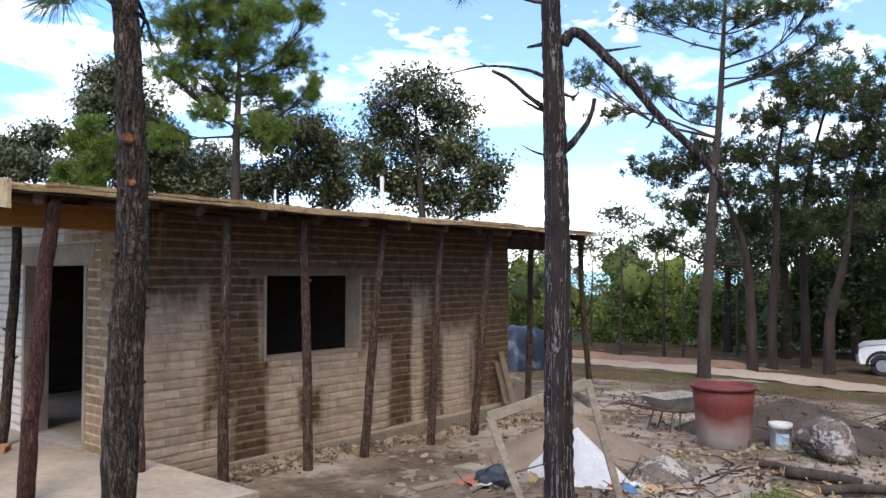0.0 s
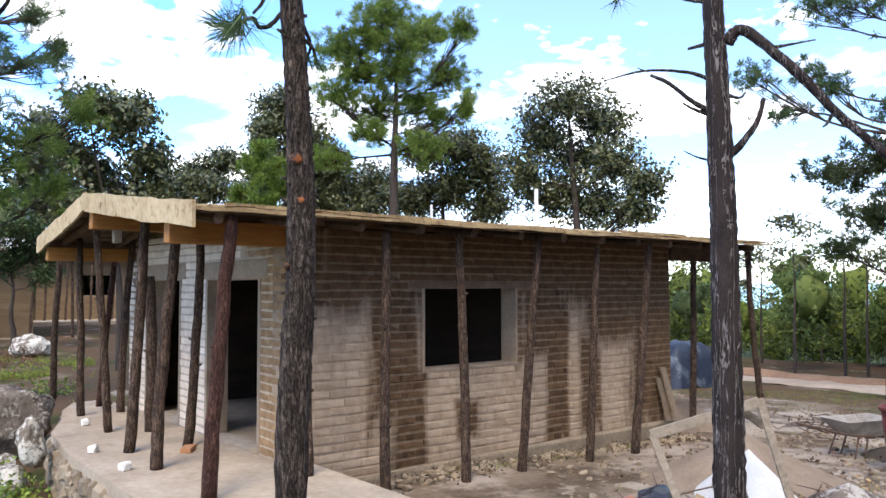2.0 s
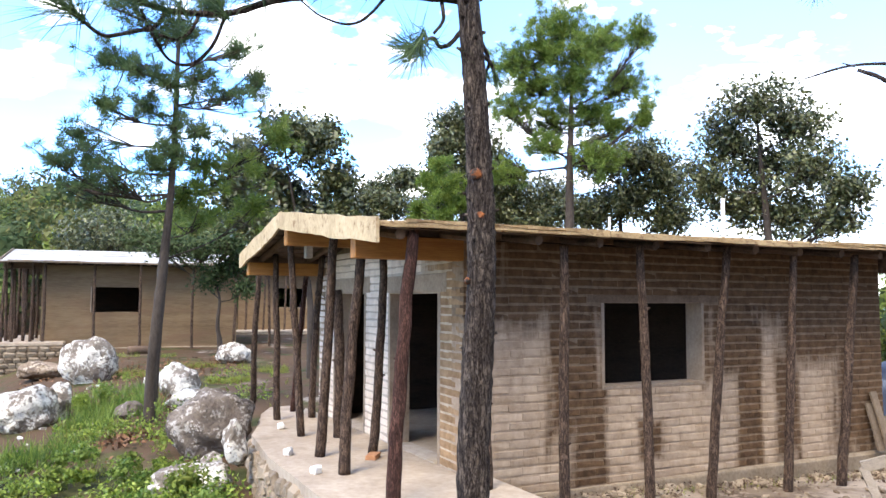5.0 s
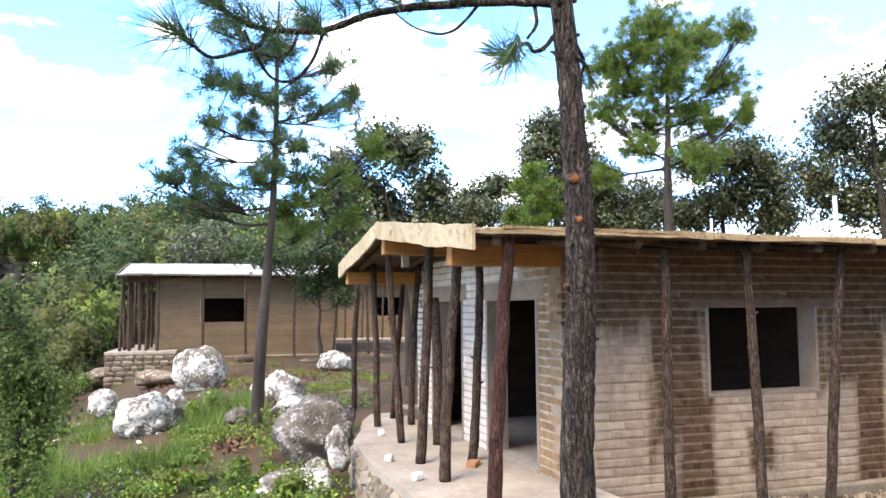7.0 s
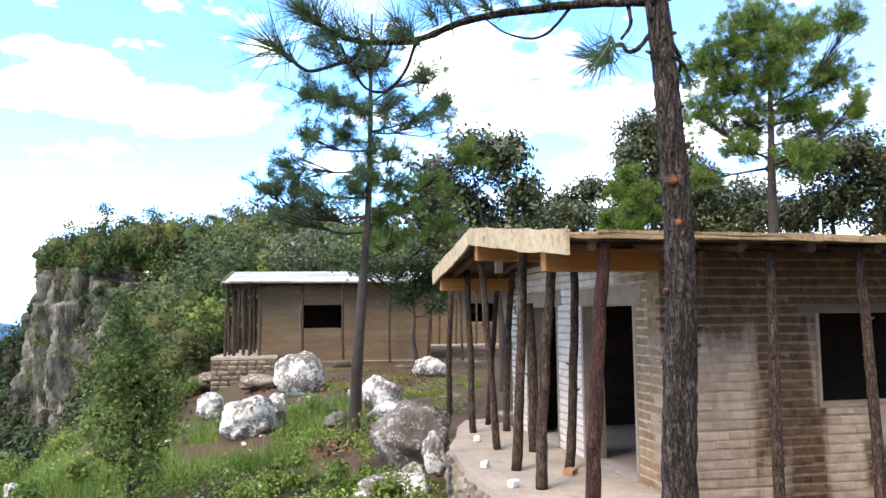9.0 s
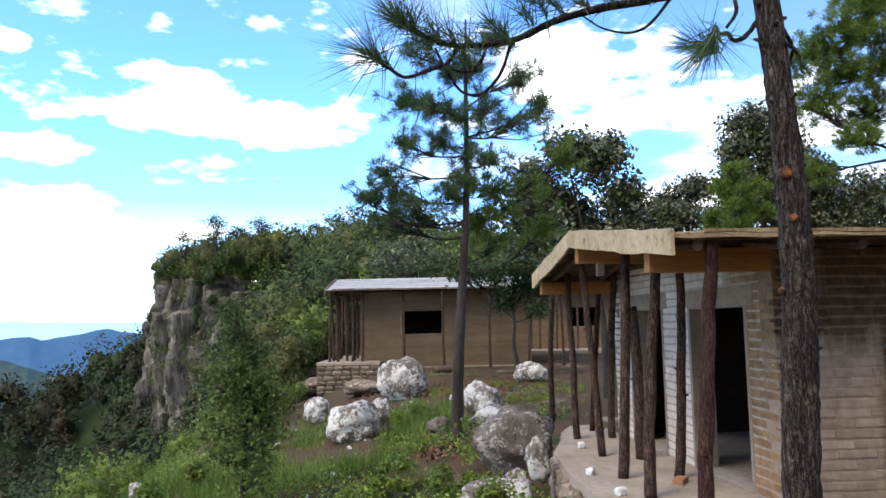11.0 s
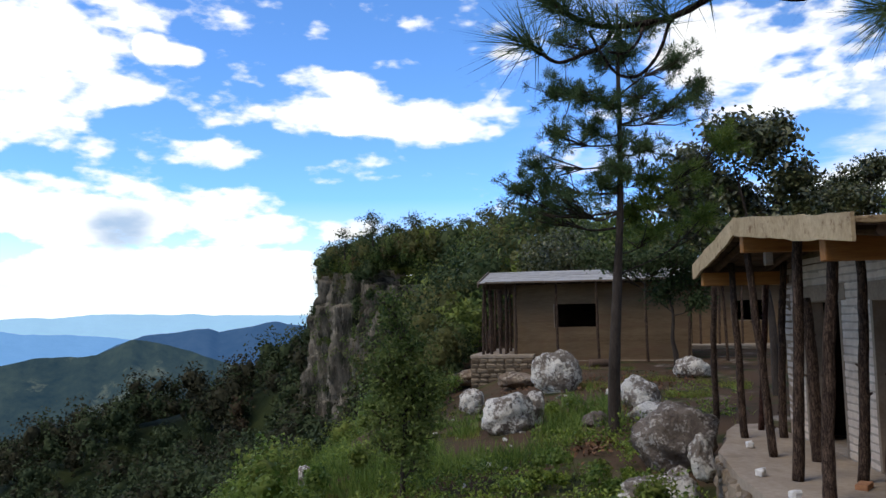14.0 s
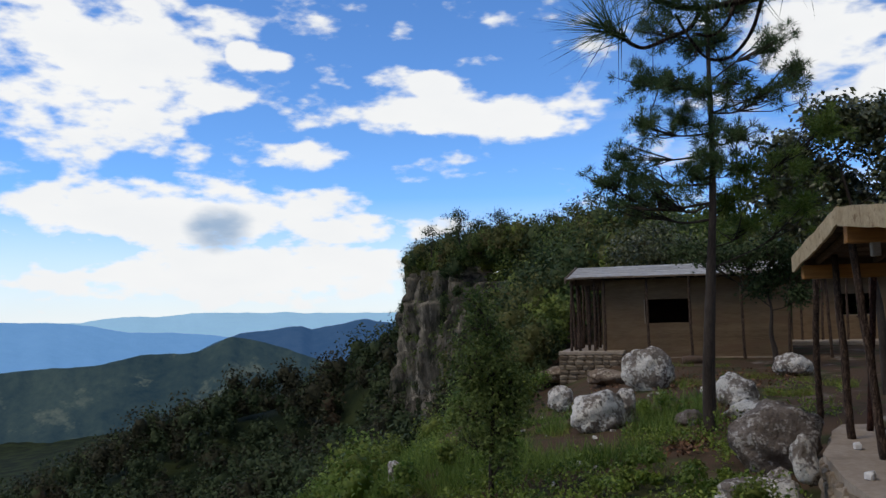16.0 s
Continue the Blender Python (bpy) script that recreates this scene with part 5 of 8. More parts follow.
loop_b = [(-3.38, -3.77, 3.42), (-3.43, -3.71, 3.27), (-3.53, -3.69, 3.16), (-3.64, -3.68, 3.17), (-3.73, -3.72, 3.28), (-3.79, -3.77, 3.38)]
loop_c = [(-2.52, -3.86, 3.64), (-2.63, -3.82, 3.51), (-2.73, -3.79, 3.47), (-2.86, -3.74, 3.51), (-2.98, -3.76, 3.57)]
loop_d = [(-3.52, -3.80, 3.38), (-3.56, -3.84, 3.28), (-3.63, -3.83, 3.23), (-3.71, -3.87, 3.23)]
side_a = [(-2.13, -4.00, 3.45), (-2.20, -4.01, 3.37), (-2.25, -3.98, 3.36), (-2.31, -4.01, 3.39), (-2.42, -4.01, 3.31), (-2.46, -4.00, 3.32)]
side_b = [(-2.22, -3.95, 3.64), (-2.23, -3.99, 3.51), (-2.28, -3.97, 3.43)]
side_c = [(-2.02, -4.06, 3.39), (-1.96, -4.03, 3.31), (-1.95, -3.97, 3.23)]
side_d = [(-2.06, -4.12, 3.30), (-1.98, -4.09, 3.27), (-1.93, -4.06, 3.19)]
up_a = [stem[7], (stem[7][0] - 0.5, stem[7][1] + 0.5, 5.0), (stem[7][0] - 1.0, stem[7][1] + 0.8, 5.3)]
sh = Shape()
sh.tube(np.array(stem) - o, [0.094, 0.088, 0.086, 0.080, 0.078, 0.068, 0.062, 0.06, 0.045, 0.02], 16, 0.075, 3, steps=14)
for line, r0, r1 in ((bough, 0.026, 0.010), (loop_a, 0.012, 0.008), (loop_b, 0.010, 0.007), (loop_c, 0.010, 0.004), (loop_d, 0.009, 0.006), (side_a, 0.014, 0.008), (side_b, 0.012, 0.008), (side_c, 0.012, 0.006), (side_d, 0.014, 0.005), (up_a, 0.03, 0.012)):
    limb = Shape().tube(np.array(line) - o, [r0, (r0 + r1) / 2, r1], 8, 0.16, 5, steps=5)
    limb.make("bough" if r0 > 0.02 else "twig", M["bark_near"], near, smooth=True)
rng = np.random.RandomState(12)
for k in range(46):
    i = rng.randint(1, 7)
    p = np.array(stem[i]) * 0.5 + np.array(stem[i + 1]) * 0.5 + (np.array(stem[i + 1]) - np.array(stem[i])) * rng.uniform(-0.5, 0.5)
    a = rng.uniform(0, 6.28)
    d = np.array([math.cos(a), math.sin(a), 0.25])
    sh.tube([p - o + d * 0.06, p - o + d * (0.082 + 0.02 * rng.rand())], [0.014, 0.007], 6, 0.2, k)
sh.make("trunk", M["bark_near"], near, "flaking grey-brown bark", smooth=True)
for q, s in (((-2.09, -4.12, 2.63), 0.043), ((-2.07, -4.13, 2.40), 0.036), ((-2.13, -4.09, 2.05), 0.022)):
    bm = bmesh.new()
    bmesh.ops.create_icosphere(bm, subdivisions=3, radius=s, matrix=Matrix.Translation(Vector(q) - Vector(o)) @ Matrix.Diagonal((0.8, 0.8, 0.85, 1)))
    for w in bm.verts:
        w.co += Vector(rng.uniform(-1, 1, 3) * s * 0.10)
    me = bpy.data.meshes.new("knot")
    bm.to_mesh(me)
    bm.free()
    me.materials.append(M["knot"])
    me.polygons.foreach_set("use_smooth", np.ones(len(me.polygons), dtype=bool))
    kn = new("knot", me)
    kn.parent = near
    tagged(kn, "rust-red pruned branch scar")
ends = [(loop_a, 0.38, 120), (side_a, 0.32, 120), (bough, 0.34, 110), (side_c, 0.14, 30), (side_d, 0.18, 40), (up_a, 0.25, 60)]
spots = []
for line, ln, cnt in ends:
    a = np.array(line) - o
    spots.append((a[-1], a[-1] - a[-2], ln, cnt))
for px in ((-3.71, -3.82, 3.43), (-3.61, -3.79, 3.42), (-3.49, -3.80, 3.52), (-3.82, -3.87, 3.46), (-3.31, -3.78, 3.58), (-3.15, -3.77, 3.65), (-3.93, -3.86, 3.51), (-3.01, -3.80, 3.67), (-3.66, -3.83, 3.34), (-3.86, -3.86, 3.41), (-3.43, -3.81, 3.46), (-2.88, -3.84, 3.68), (-2.69, -3.85, 3.69), (-4.02, -3.86, 3.52), (-3.26, -3.84, 3.63)):
    spots.append((np.array(px) - o, np.array([-0.35, 0.1, 0.55]) * 0.2, 0.28, 55))
spots.append((np.array((-2.48, -4.18, 3.25)) - o, np.array([-0.1, 0.05, -0.25]), 0.30, 90))
spots.append((np.array((-0.23, -4.82, 3.73)) - o, np.array([-0.05, 0.05, -0.2]), 0.14, 26))
for c, d, ln, cnt in spots:
    a, b = needle_tufts(np.array([c]), np.array([d]), rng, int(cnt * 1.25), ln, 0.0055, 0.7)
    mesh_object("needle_tuft", a, b, M["needles_mid"], near, "long drooping needles")

# the second slim pine, with dead stubs and a broken, hanging limb
dead = thing("pine_tree", "slim dark pine trunk with dead stubs and a broken limb", "tree", at=(0.20, -5.27, 0.53))
o = np.array(dead.location)
g0 = ground_at(o[0], o[1])
stem = [(o[0], o[1], g0 - 0.25), (0.20, -5.27, 0.53), (0.20, -5.27, 1.17), (0.20, -5.27, 2.11), (0.20, -5.26, 2.62), (0.19, -5.25, 3.28), (0.18, -5.24, 3.76), ((0.18, -5.24, 3.76)[0], (0.18, -5.24, 3.76)[1], 5.4), ((0.18, -5.24, 3.76)[0] + 0.2, (0.18, -5.24, 3.76)[1], 7.6)]
sh = Shape().tube(np.array(stem) - o, [0.102, 0.098, 0.090, 0.082, 0.078, 0.068, 0.062, 0.05, 0.02], 16, 0.08, 8, steps=14)
for line, r0, r1 in (
        ([(0.22, -5.31, 3.43), (0.24, -5.34, 3.49), (0.27, -5.39, 3.50), (0.33, -5.46, 3.43), (0.46, -5.64, 3.20), (0.56, -5.80, 2.96), (0.66, -5.98, 2.74), (0.72, -6.09, 2.60), (0.77, -6.18, 2.45)], 0.040, 0.020),
        ([(0.36, -5.50, 3.38), (0.39, -5.61, 3.38), (0.45, -5.74, 3.39)], 0.012, 0.004), ([(0.56, -5.78, 2.96), (0.54, -5.75, 2.90), (0.53, -5.73, 2.88)], 0.012, 0.005),
        ([(0.23, -5.31, 2.74), (0.26, -5.38, 2.82), (0.30, -5.45, 2.94), (0.32, -5.48, 3.07)], 0.026, 0.014), ([(0.16, -5.21, 3.02), (0.09, -5.13, 3.09), (-0.01, -5.04, 3.20), (-0.07, -4.95, 3.26)], 0.018, 0.010),
        ([(0.16, -5.21, 3.22), (0.08, -5.11, 3.27), (-0.09, -4.92, 3.29), (-0.28, -4.75, 3.23)], 0.014, 0.004), ([(0.16, -5.20, 3.00), (0.11, -5.13, 3.04), (0.08, -5.08, 3.08)], 0.013, 0.006),
        ([(0.16, -5.21, 3.44), (0.13, -5.15, 3.43), (0.10, -5.11, 3.42)], 0.014, 0.009), ([(0.16, -5.21, 2.71), (0.12, -5.14, 2.74), (0.08, -5.08, 2.78)], 0.008, 0.003), ([(0.15, -5.19, 3.71), (0.10, -5.12, 3.73), (0.06, -5.05, 3.76)], 0.014, 0.008),
        ([(0.20, -5.27, 3.13), (0.23, -5.37, 3.08), (0.24, -5.41, 3.11)], 0.012, 0.006), ([(-0.08, -4.94, 3.28), (-0.12, -4.89, 3.31)], 0.005, 0.003)):
    limb = Shape().tube(np.array(line) - o, [r0, (r0 + r1) / 2, r1], 8, 0.14, 9, steps=5)
    limb.make("broken_limb" if r0 > 0.035 else "dead_stub", M["bark_dark"], dead, smooth=True)
sh.make("trunk", M["bark_dark"], dead, "dark bark with pale cracks", smooth=True)
Shape().tube([np.array((0.76, -6.15, 2.49)) - o, np.array((0.77, -6.17, 2.46)) - o, np.array((0.79, -6.18, 2.42)) - o], [0.021, 0.015, 0.004], 7, 0.3, 4).make("broken_end", M["slab_wood"], dead, "pale splintered end of the broken limb")

# ---- standing trees round the cabins ----
def needle_brushes(cent, dirs, rng, count, length, width):
    """Rounded brushes of needles: kite-shaped blades that spread from a twig's end."""
    t = len(cent)
    d0 = np.repeat(unit(dirs), count, 0)
    d = unit(d0 * rng.uniform(0.15, 1.0, (t * count, 1)) + unit(rng.normal(0, 1, (t * count, 3))) * 0.85)
    ln = length * rng.uniform(0.7, 1.1, (t * count, 1))
    c = np.repeat(cent, count, 0) - d0 * rng.uniform(0, 0.5, (t * count, 1)) * length
    w = unit(np.cross(d, rng.normal(0, 1, d.shape))) * width / 2
    v = np.stack([c, c + d * ln * 0.62 + w, c + d * ln, c + d * ln * 0.62 - w], 1).reshape(-1, 3)
    return v, np.arange(len(v)).reshape(-1, 4)


def massed_tree(name, label, base, dist, stem, r, masses, seed, leaf, pine_like=True, dense=1.0, size=0.2, blade=0.02, count=44, bark="bark_far", deep=1.0, crown_label="", low=0.25, spread=0.18, loose=1.15, fall=(0.1, 0.9)):
    """A tree whose crown is a set of foliage masses, each on a limb of its own.
    stem: (bearing, rise) up the trunk; masses: (bearing, rise, half width, half height), all in degrees at that distance."""
    rng = np.random.RandomState(seed)
    base = np.array(base, float)
    tree = thing(name, label, "tree", at=tuple(base))
    line = np.array([base - [0, 0, 0.3]] + [np.array(sight(b, e, dist)) for b, e in stem]) - base
    run, rad = smooth_line(line, np.linspace(1.2, 0.22, len(line)) * r, 8)
    wood = Shape().tube(run, rad, 10, 0.07, seed)
    deg = math.pi / 180 * dist
    across = np.array([math.cos(radians(stem[-1][0])), -math.sin(radians(stem[-1][0])), 0])
    along = np.array([math.sin(radians(stem[-1][0])), math.cos(radians(stem[-1][0])), 0])
    top = run[-1][2]
    cent, dirs = [], []
    for k, (b, e, hw, hh) in enumerate(masses):
        c = np.array(sight(b, e, dist)) - base
        off = np.linalg.norm((c - run[np.argmin(abs(run[:, 2] - c[2]))])[:2])
        c = c + along * rng.uniform(-1, 1) * deep * max(hw * deg, 0.35 * off)
        # the limb leaves the trunk below its mass and rises outwards
        hz = np.clip(c[2] - rng.uniform(*fall) * max(off, 0.4), low * top, top * 0.97)
        i = int(np.argmin(abs(run[:, 2] - hz)))
        o = run[i]
        mid_ = o + (c - o) * 0.5 + np.array([0, 0, -0.10 * off]) + rng.normal(0, 0.06, 3) * off
        lr = max(0.014, min(rad[i] * 0.45, 0.018 + 0.012 * off))
        limb, lrad = smooth_line(np.array([o, mid_, c]), np.array([lr, lr * 0.7, lr * 0.4]), 5)
        wood.tube(limb, lrad, 6, 0.1, seed + k)
        n = max(5, int(dense * 9.0 * (hw * hh * deg * deg) ** 0.62 / (size * 4.0)))
        d = unit(rng.normal(0, 1, (n, 3)) + np.array([0, 0, 0.35 if pine_like else 0.15]))
        rr = np.minimum(np.abs(rng.normal(0, 1, (n, 1))) ** 0.6, 1.25 if pine_like else 1.05) * loose * (0.85 + 0.25 * np.sin(d[:, :1] * 5 + k) * np.cos(d[:, 1:2] * 4 + seed))
        p = c + (across * d[:, :1] + along * d[:, 1:2]) * rr * hw * deg + np.array([0, 0, 1.0]) * d[:, 2:] * rr * hh * deg
        for j in range(0, n, 2):
            f0 = limb[rng.randint(len(limb) // 2, len(limb))]
            q = (f0 + p[j]) / 2 + rng.normal(0, 0.05, 3) - [0, 0, 0.05]
            wood.tube([f0, q, p[j]], [0.016, 0.011, 0.007], 4, 0, 0)
        cent.append(p)
        dirs.append(unit((across * d[:, :1] + along * d[:, 1:2]) + np.array([0, 0, 1.0]) * (d[:, 2:] + 0.45)) if pine_like else d)
    cent, dirs = np.concatenate(cent), np.concatenate(dirs)
    wood.make("trunk", M[bark], tree, "grey-brown bark, limbs bare inside the crown", smooth=True)
    if pine_like:
        v, f = needle_brushes(cent, dirs, rng, count, size, blade)
    else:
        c = np.repeat(cent, count, 0) + rng.normal(0, spread, (len(cent) * count, 3)) * np.array([1, 1, 0.8])
        v, f = leaves(c, rng, size, 0.45, np.repeat(dirs, count, 0) * 0.5)
    mesh_object("crown", v, f, M[leaf], tree, crown_label or ("clustered brushes of long green needles" if pine_like else "leathery leaves in clumps with gaps of sky"))
    return tree


massed_tree("pine_tree", "tall pine with a round bright green crown behind the cabin", on_ground(35.6, 24), 24, [(35.6, 2), (35.66, 9.3), (35.8, 13.4), (35.9, 19.2)], 0.17,
            [(35.0, 19.4, 2.4, 1.6), (38.4, 19.0, 2.0, 1.3), (40.8, 18.3, 0.8, 1.1), (39.5, 15.6, 1.8, 1.4), (36.7, 17.4, 2.0, 1.6), (31.5, 17.4, 1.8, 1.8), (33.9, 17.8, 1.6, 1.8), (31.4, 14.0, 2.0, 1.1),
             (34.4, 13.3, 2.0, 1.6), (33.9, 11.2, 1.3, 0.9), (37.5, 10.2, 1.8, 1.3), (30.6, 9.4, 1.6, 0.9), (41.0, 13.0, 0.7, 1.3), (39.0, 12.6, 0.9, 0.7), (36.0, 15.6, 2.2, 1.5), (33.2, 15.8, 1.8, 1.2), (37.4, 13.8, 1.7, 1.0)], 31, "needles", dense=17.0, size=0.22, blade=0.015, count=62, low=0.62, loose=1.1)
massed_tree("pine_tree", "slender open-crowned pine among boulders", on_ground(5.6, 15.8), 15.8, [(5.75, -4), (6.3, 3), (6.65, 7.5), (6.85, 13), (6.9, 18.3), (7.0, 22)], 0.098,
            [(2.4, 16.4, 1.4, 1.4), (4.3, 15.7, 1.2, 1.2), (2.5, 12.9, 1.0, 1.2), (0.6, 11.1, 1.0, 0.9), (-0.6, 9.2, 1.3, 0.9), (1.4, 9.4, 1.3, 1.1), (0.8, 7.8, 1.3, 0.8), (3.1, 8.0, 1.8, 1.1), (5.5, 9.4, 1.1, 1.3),
             (6.7, 12.0, 0.9, 1.0), (6.3, 14.8, 1.0, 1.0), (8.3, 15.7, 1.1, 1.3), (11.1, 17.3, 1.1, 0.9), (12.5, 16.1, 0.9, 1.1), (10.5, 14.5, 1.7, 0.8), (7.5, 18.6, 1.3, 1.0), (3.2, 19.6, 1.1, 1.0), (5.8, 18.5, 1.0, 1.1),
             (9.1, 20.4, 1.1, 0.9), (4.8, 13.2, 0.9, 0.9), (8.5, 11.8, 1.3, 0.9), (7.0, 10.1, 1.3, 0.9)], 32, "needles_mid", dense=13.5, size=0.19, blade=0.010, count=60, low=0.47, loose=1.4, fall=(-0.1, 0.45))
massed_tree("pine_tree", "young pine with bright flat boughs close behind the slender one", on_ground(5.95, 16.7), 16.7, [(6.05, -4), (6.5, 3), (6.8, 8), (7.0, 11)], 0.06,
            [(8.3, 9.7, 1.6, 0.8), (11.4, 9.5, 2.0, 0.8), (14.1, 11.7, 1.3, 1.1), (8.7, 5.9, 2.4, 0.9), (12.3, 6.8, 1.2, 1.1), (8.5, 7.9, 1.6, 0.9), (7.4, 7.2, 1.1, 0.9)], 35, "needles", dense=9.0, size=0.23, blade=0.013, count=60, low=0.3, deep=0.5, loose=1.2)
massed_tree("pine_tree", "old pine with a high forked crown", on_ground(69.4, 24), 24, [(69.55, -3), (69.95, 1.9), (70.2, 6.2), (70.7, 11.6), (71.0, 16.5), (71.2, 19.5)], 0.17,
            [(61.8, 13.7, 1.4, 1.2), (63.2, 11.8, 1.4, 0.8), (65.0, 14.5, 1.6, 1.0), (66.5, 13.0, 1.2, 1.1), (65.4, 18.2, 1.7, 1.0), (67.6, 17.8, 1.7, 1.2), (69.9, 17.8, 1.7, 1.4), (72.5, 17.3, 1.7, 1.4), (74.5, 17.2, 1.9, 1.1),
             (76.6, 17.1, 1.7, 1.1), (77.3, 15.2, 1.0, 1.0), (75.5, 14.4, 2.0, 1.0), (73.5, 14.2, 1.2, 0.7), (72.0, 15.4, 1.1, 0.7), (69.3, 11.7, 1.2, 0.7), (71.2, 19.9, 3.1, 1.4), (75.0, 19.2, 2.4, 1.2)], 33, "needles_mid", dense=8.0, size=0.20, blade=0.022, count=38, low=0.62, loose=1.2)
massed_tree("pine_tree", "young bright green pine", on_ground(25.9, 23), 23, [(25.9, 3), (25.9, 7), (26.0, 10.2)], 0.06,
            [(26.0, 9.9, 0.9, 0.8), (25.0, 8.6, 1.1, 0.8), (27.0, 8.7, 1.1, 0.8), (26.1, 7.8, 1.4, 0.9), (24.4, 7.0, 1.2, 0.8), (27.6, 7.1, 1.1, 0.8), (26.0, 6.1, 1.8, 0.9)], 34, "bright_leaf", dense=7.8, size=0.24, blade=0.024, count=60, low=0.3)
# oaks behind the cabin and beside the slender pine
massed_tree("oak_tree", "broad dark oak with leathery leaves", on_ground(49.4, 26), 26, [(49.4, 1), (49.2, 5), (48.9, 9), (48.7, 12.5)], 0.16,
            [(48.6, 13.4, 2.5, 1.4), (51.2, 12.2, 2.1, 1.7), (46.4, 11.7, 2.1, 2.1), (49.0, 9.9, 2.9, 2.1), (51.9, 9.0, 2.5, 1.7), (54.1, 7.1, 1.6, 1.4), (45.1, 8.5, 1.7, 2.1), (47.7, 6.8, 2.5, 1.9), (50.9, 6.2, 2.5, 1.7), (53.3, 5.3, 1.7, 1.0)],
            41, "oak_leaf", False, dense=8.5, size=0.155, count=24, low=0.35, loose=1.16)
massed_tree("oak_tree", "dark oak with a tall round head over the cabin roof", on_ground(27.6, 29), 29, [(27.7, 2), (27.7, 6), (27.5, 12)], 0.15,
            [(27.2, 13.0, 1.9, 1.4), (26.1, 11.0, 1.4, 1.6), (28.9, 10.9, 2.1, 2.1), (27.2, 8.6, 2.5, 1.7), (30.6, 9.2, 1.7, 2.1), (25.6, 7.1, 2.1, 1.2), (29.3, 6.7, 2.1, 1.4)], 42, "oak_leaf", False, dense=11.0, size=0.155, count=26, low=0.35, loose=1.04)
massed_tree("oak_tree", "spreading oak behind the tall pine", on_ground(39.5, 30), 30, [(39.4, 2), (39.3, 5), (39.2, 9)], 0.15,
            [(37.8, 10.3, 2.1, 1.6), (40.7, 10.0, 2.1, 1.7), (42.4, 8.5, 1.7, 1.7), (39.5, 7.5, 2.5, 1.7), (36.9, 6.5, 2.5, 1.4), (42.8, 6.0, 1.9, 1.4)], 43, "oak_leaf", False, dense=11.0, size=0.155, count=26, low=0.35, loose=1.04)
massed_tree("oak_tree", "low oak between the pine and the round-headed oak", on_ground(33.0, 31), 31, [(33.0, 2), (33.1, 7)], 0.12,
            [(34.0, 7.8, 2.5, 1.7), (31.4, 7.2, 1.7, 1.9), (33.0, 5.6, 2.4, 1.3)], 44, "oak_leaf", False, dense=11.0, size=0.155, count=26, low=0.35, loose=1.04)
massed_tree("oak_tree", "small dark oak beyond the mast", on_ground(21.8, 31), 31, [(21.8, 2), (21.9, 8.2)], 0.10,
            [(23.3, 9.3, 1.3, 1.0), (21.3, 8.2, 1.7, 1.2), (19.9, 7.2, 1.3, 1.0), (22.3, 7.0, 2.1, 1.0)], 45, "oak_leaf", False, dense=11.0, size=0.155, count=26, low=0.35, loose=1.04)
massed_tree("oak_tree", "dense dark oak beside the slender pine", on_ground(16.6, 22), 22, [(16.5, 0), (15.8, 4), (14.5, 11)], 0.10,
            [(14.4, 12.2, 2.1, 1.4), (11.7, 10.6, 2.1, 1.6), (16.6, 11.3, 1.9, 1.7), (18.3, 8.6, 1.5, 1.7), (13.6, 9.0, 2.9, 1.9), (15.7, 6.9, 3.3, 1.7), (11.1, 7.9, 2.1, 1.7), (17.3, 12.5, 1.0, 1.0), (13.0, 5.6, 2.6, 1.3), (18.2, 6.0, 1.6, 1.2)],
            60, "oak_leaf", False, dense=10.5, size=0.175, count=20, low=0.3, spread=0.17, loose=1.02)
broadleaf("small dark oak behind the far cabin", on_ground(2.5, 46), 5, sight(2.5, 4.3, 46)[2], 3.0, 2.2, 61, 5200, 0.22, clusters=90, spread=0.4)
massed_tree("oak_tree", "small twisted oak at the far cabin's corner", on_ground(10.1, 29), 29, [(10.2, -3.0), (10.0, -1.6), (10.1, 0.2), (9.7, 1.8)], 0.10,
            [(10.4, 4.0, 1.6, 0.8), (11.6, 2.8, 1.3, 0.7), (8.6, 3.5, 1.5, 0.7), (6.4, 3.9, 1.4, 0.6), (4.5, 4.4, 1.2, 0.6), (9.4, 1.5, 0.9, 0.5), (11.8, 1.0, 0.9, 0.5), (10.6, 2.4, 1.3, 0.7)], 62, "wood_dark", False, dense=8.0, size=0.13, count=20, low=0.4)
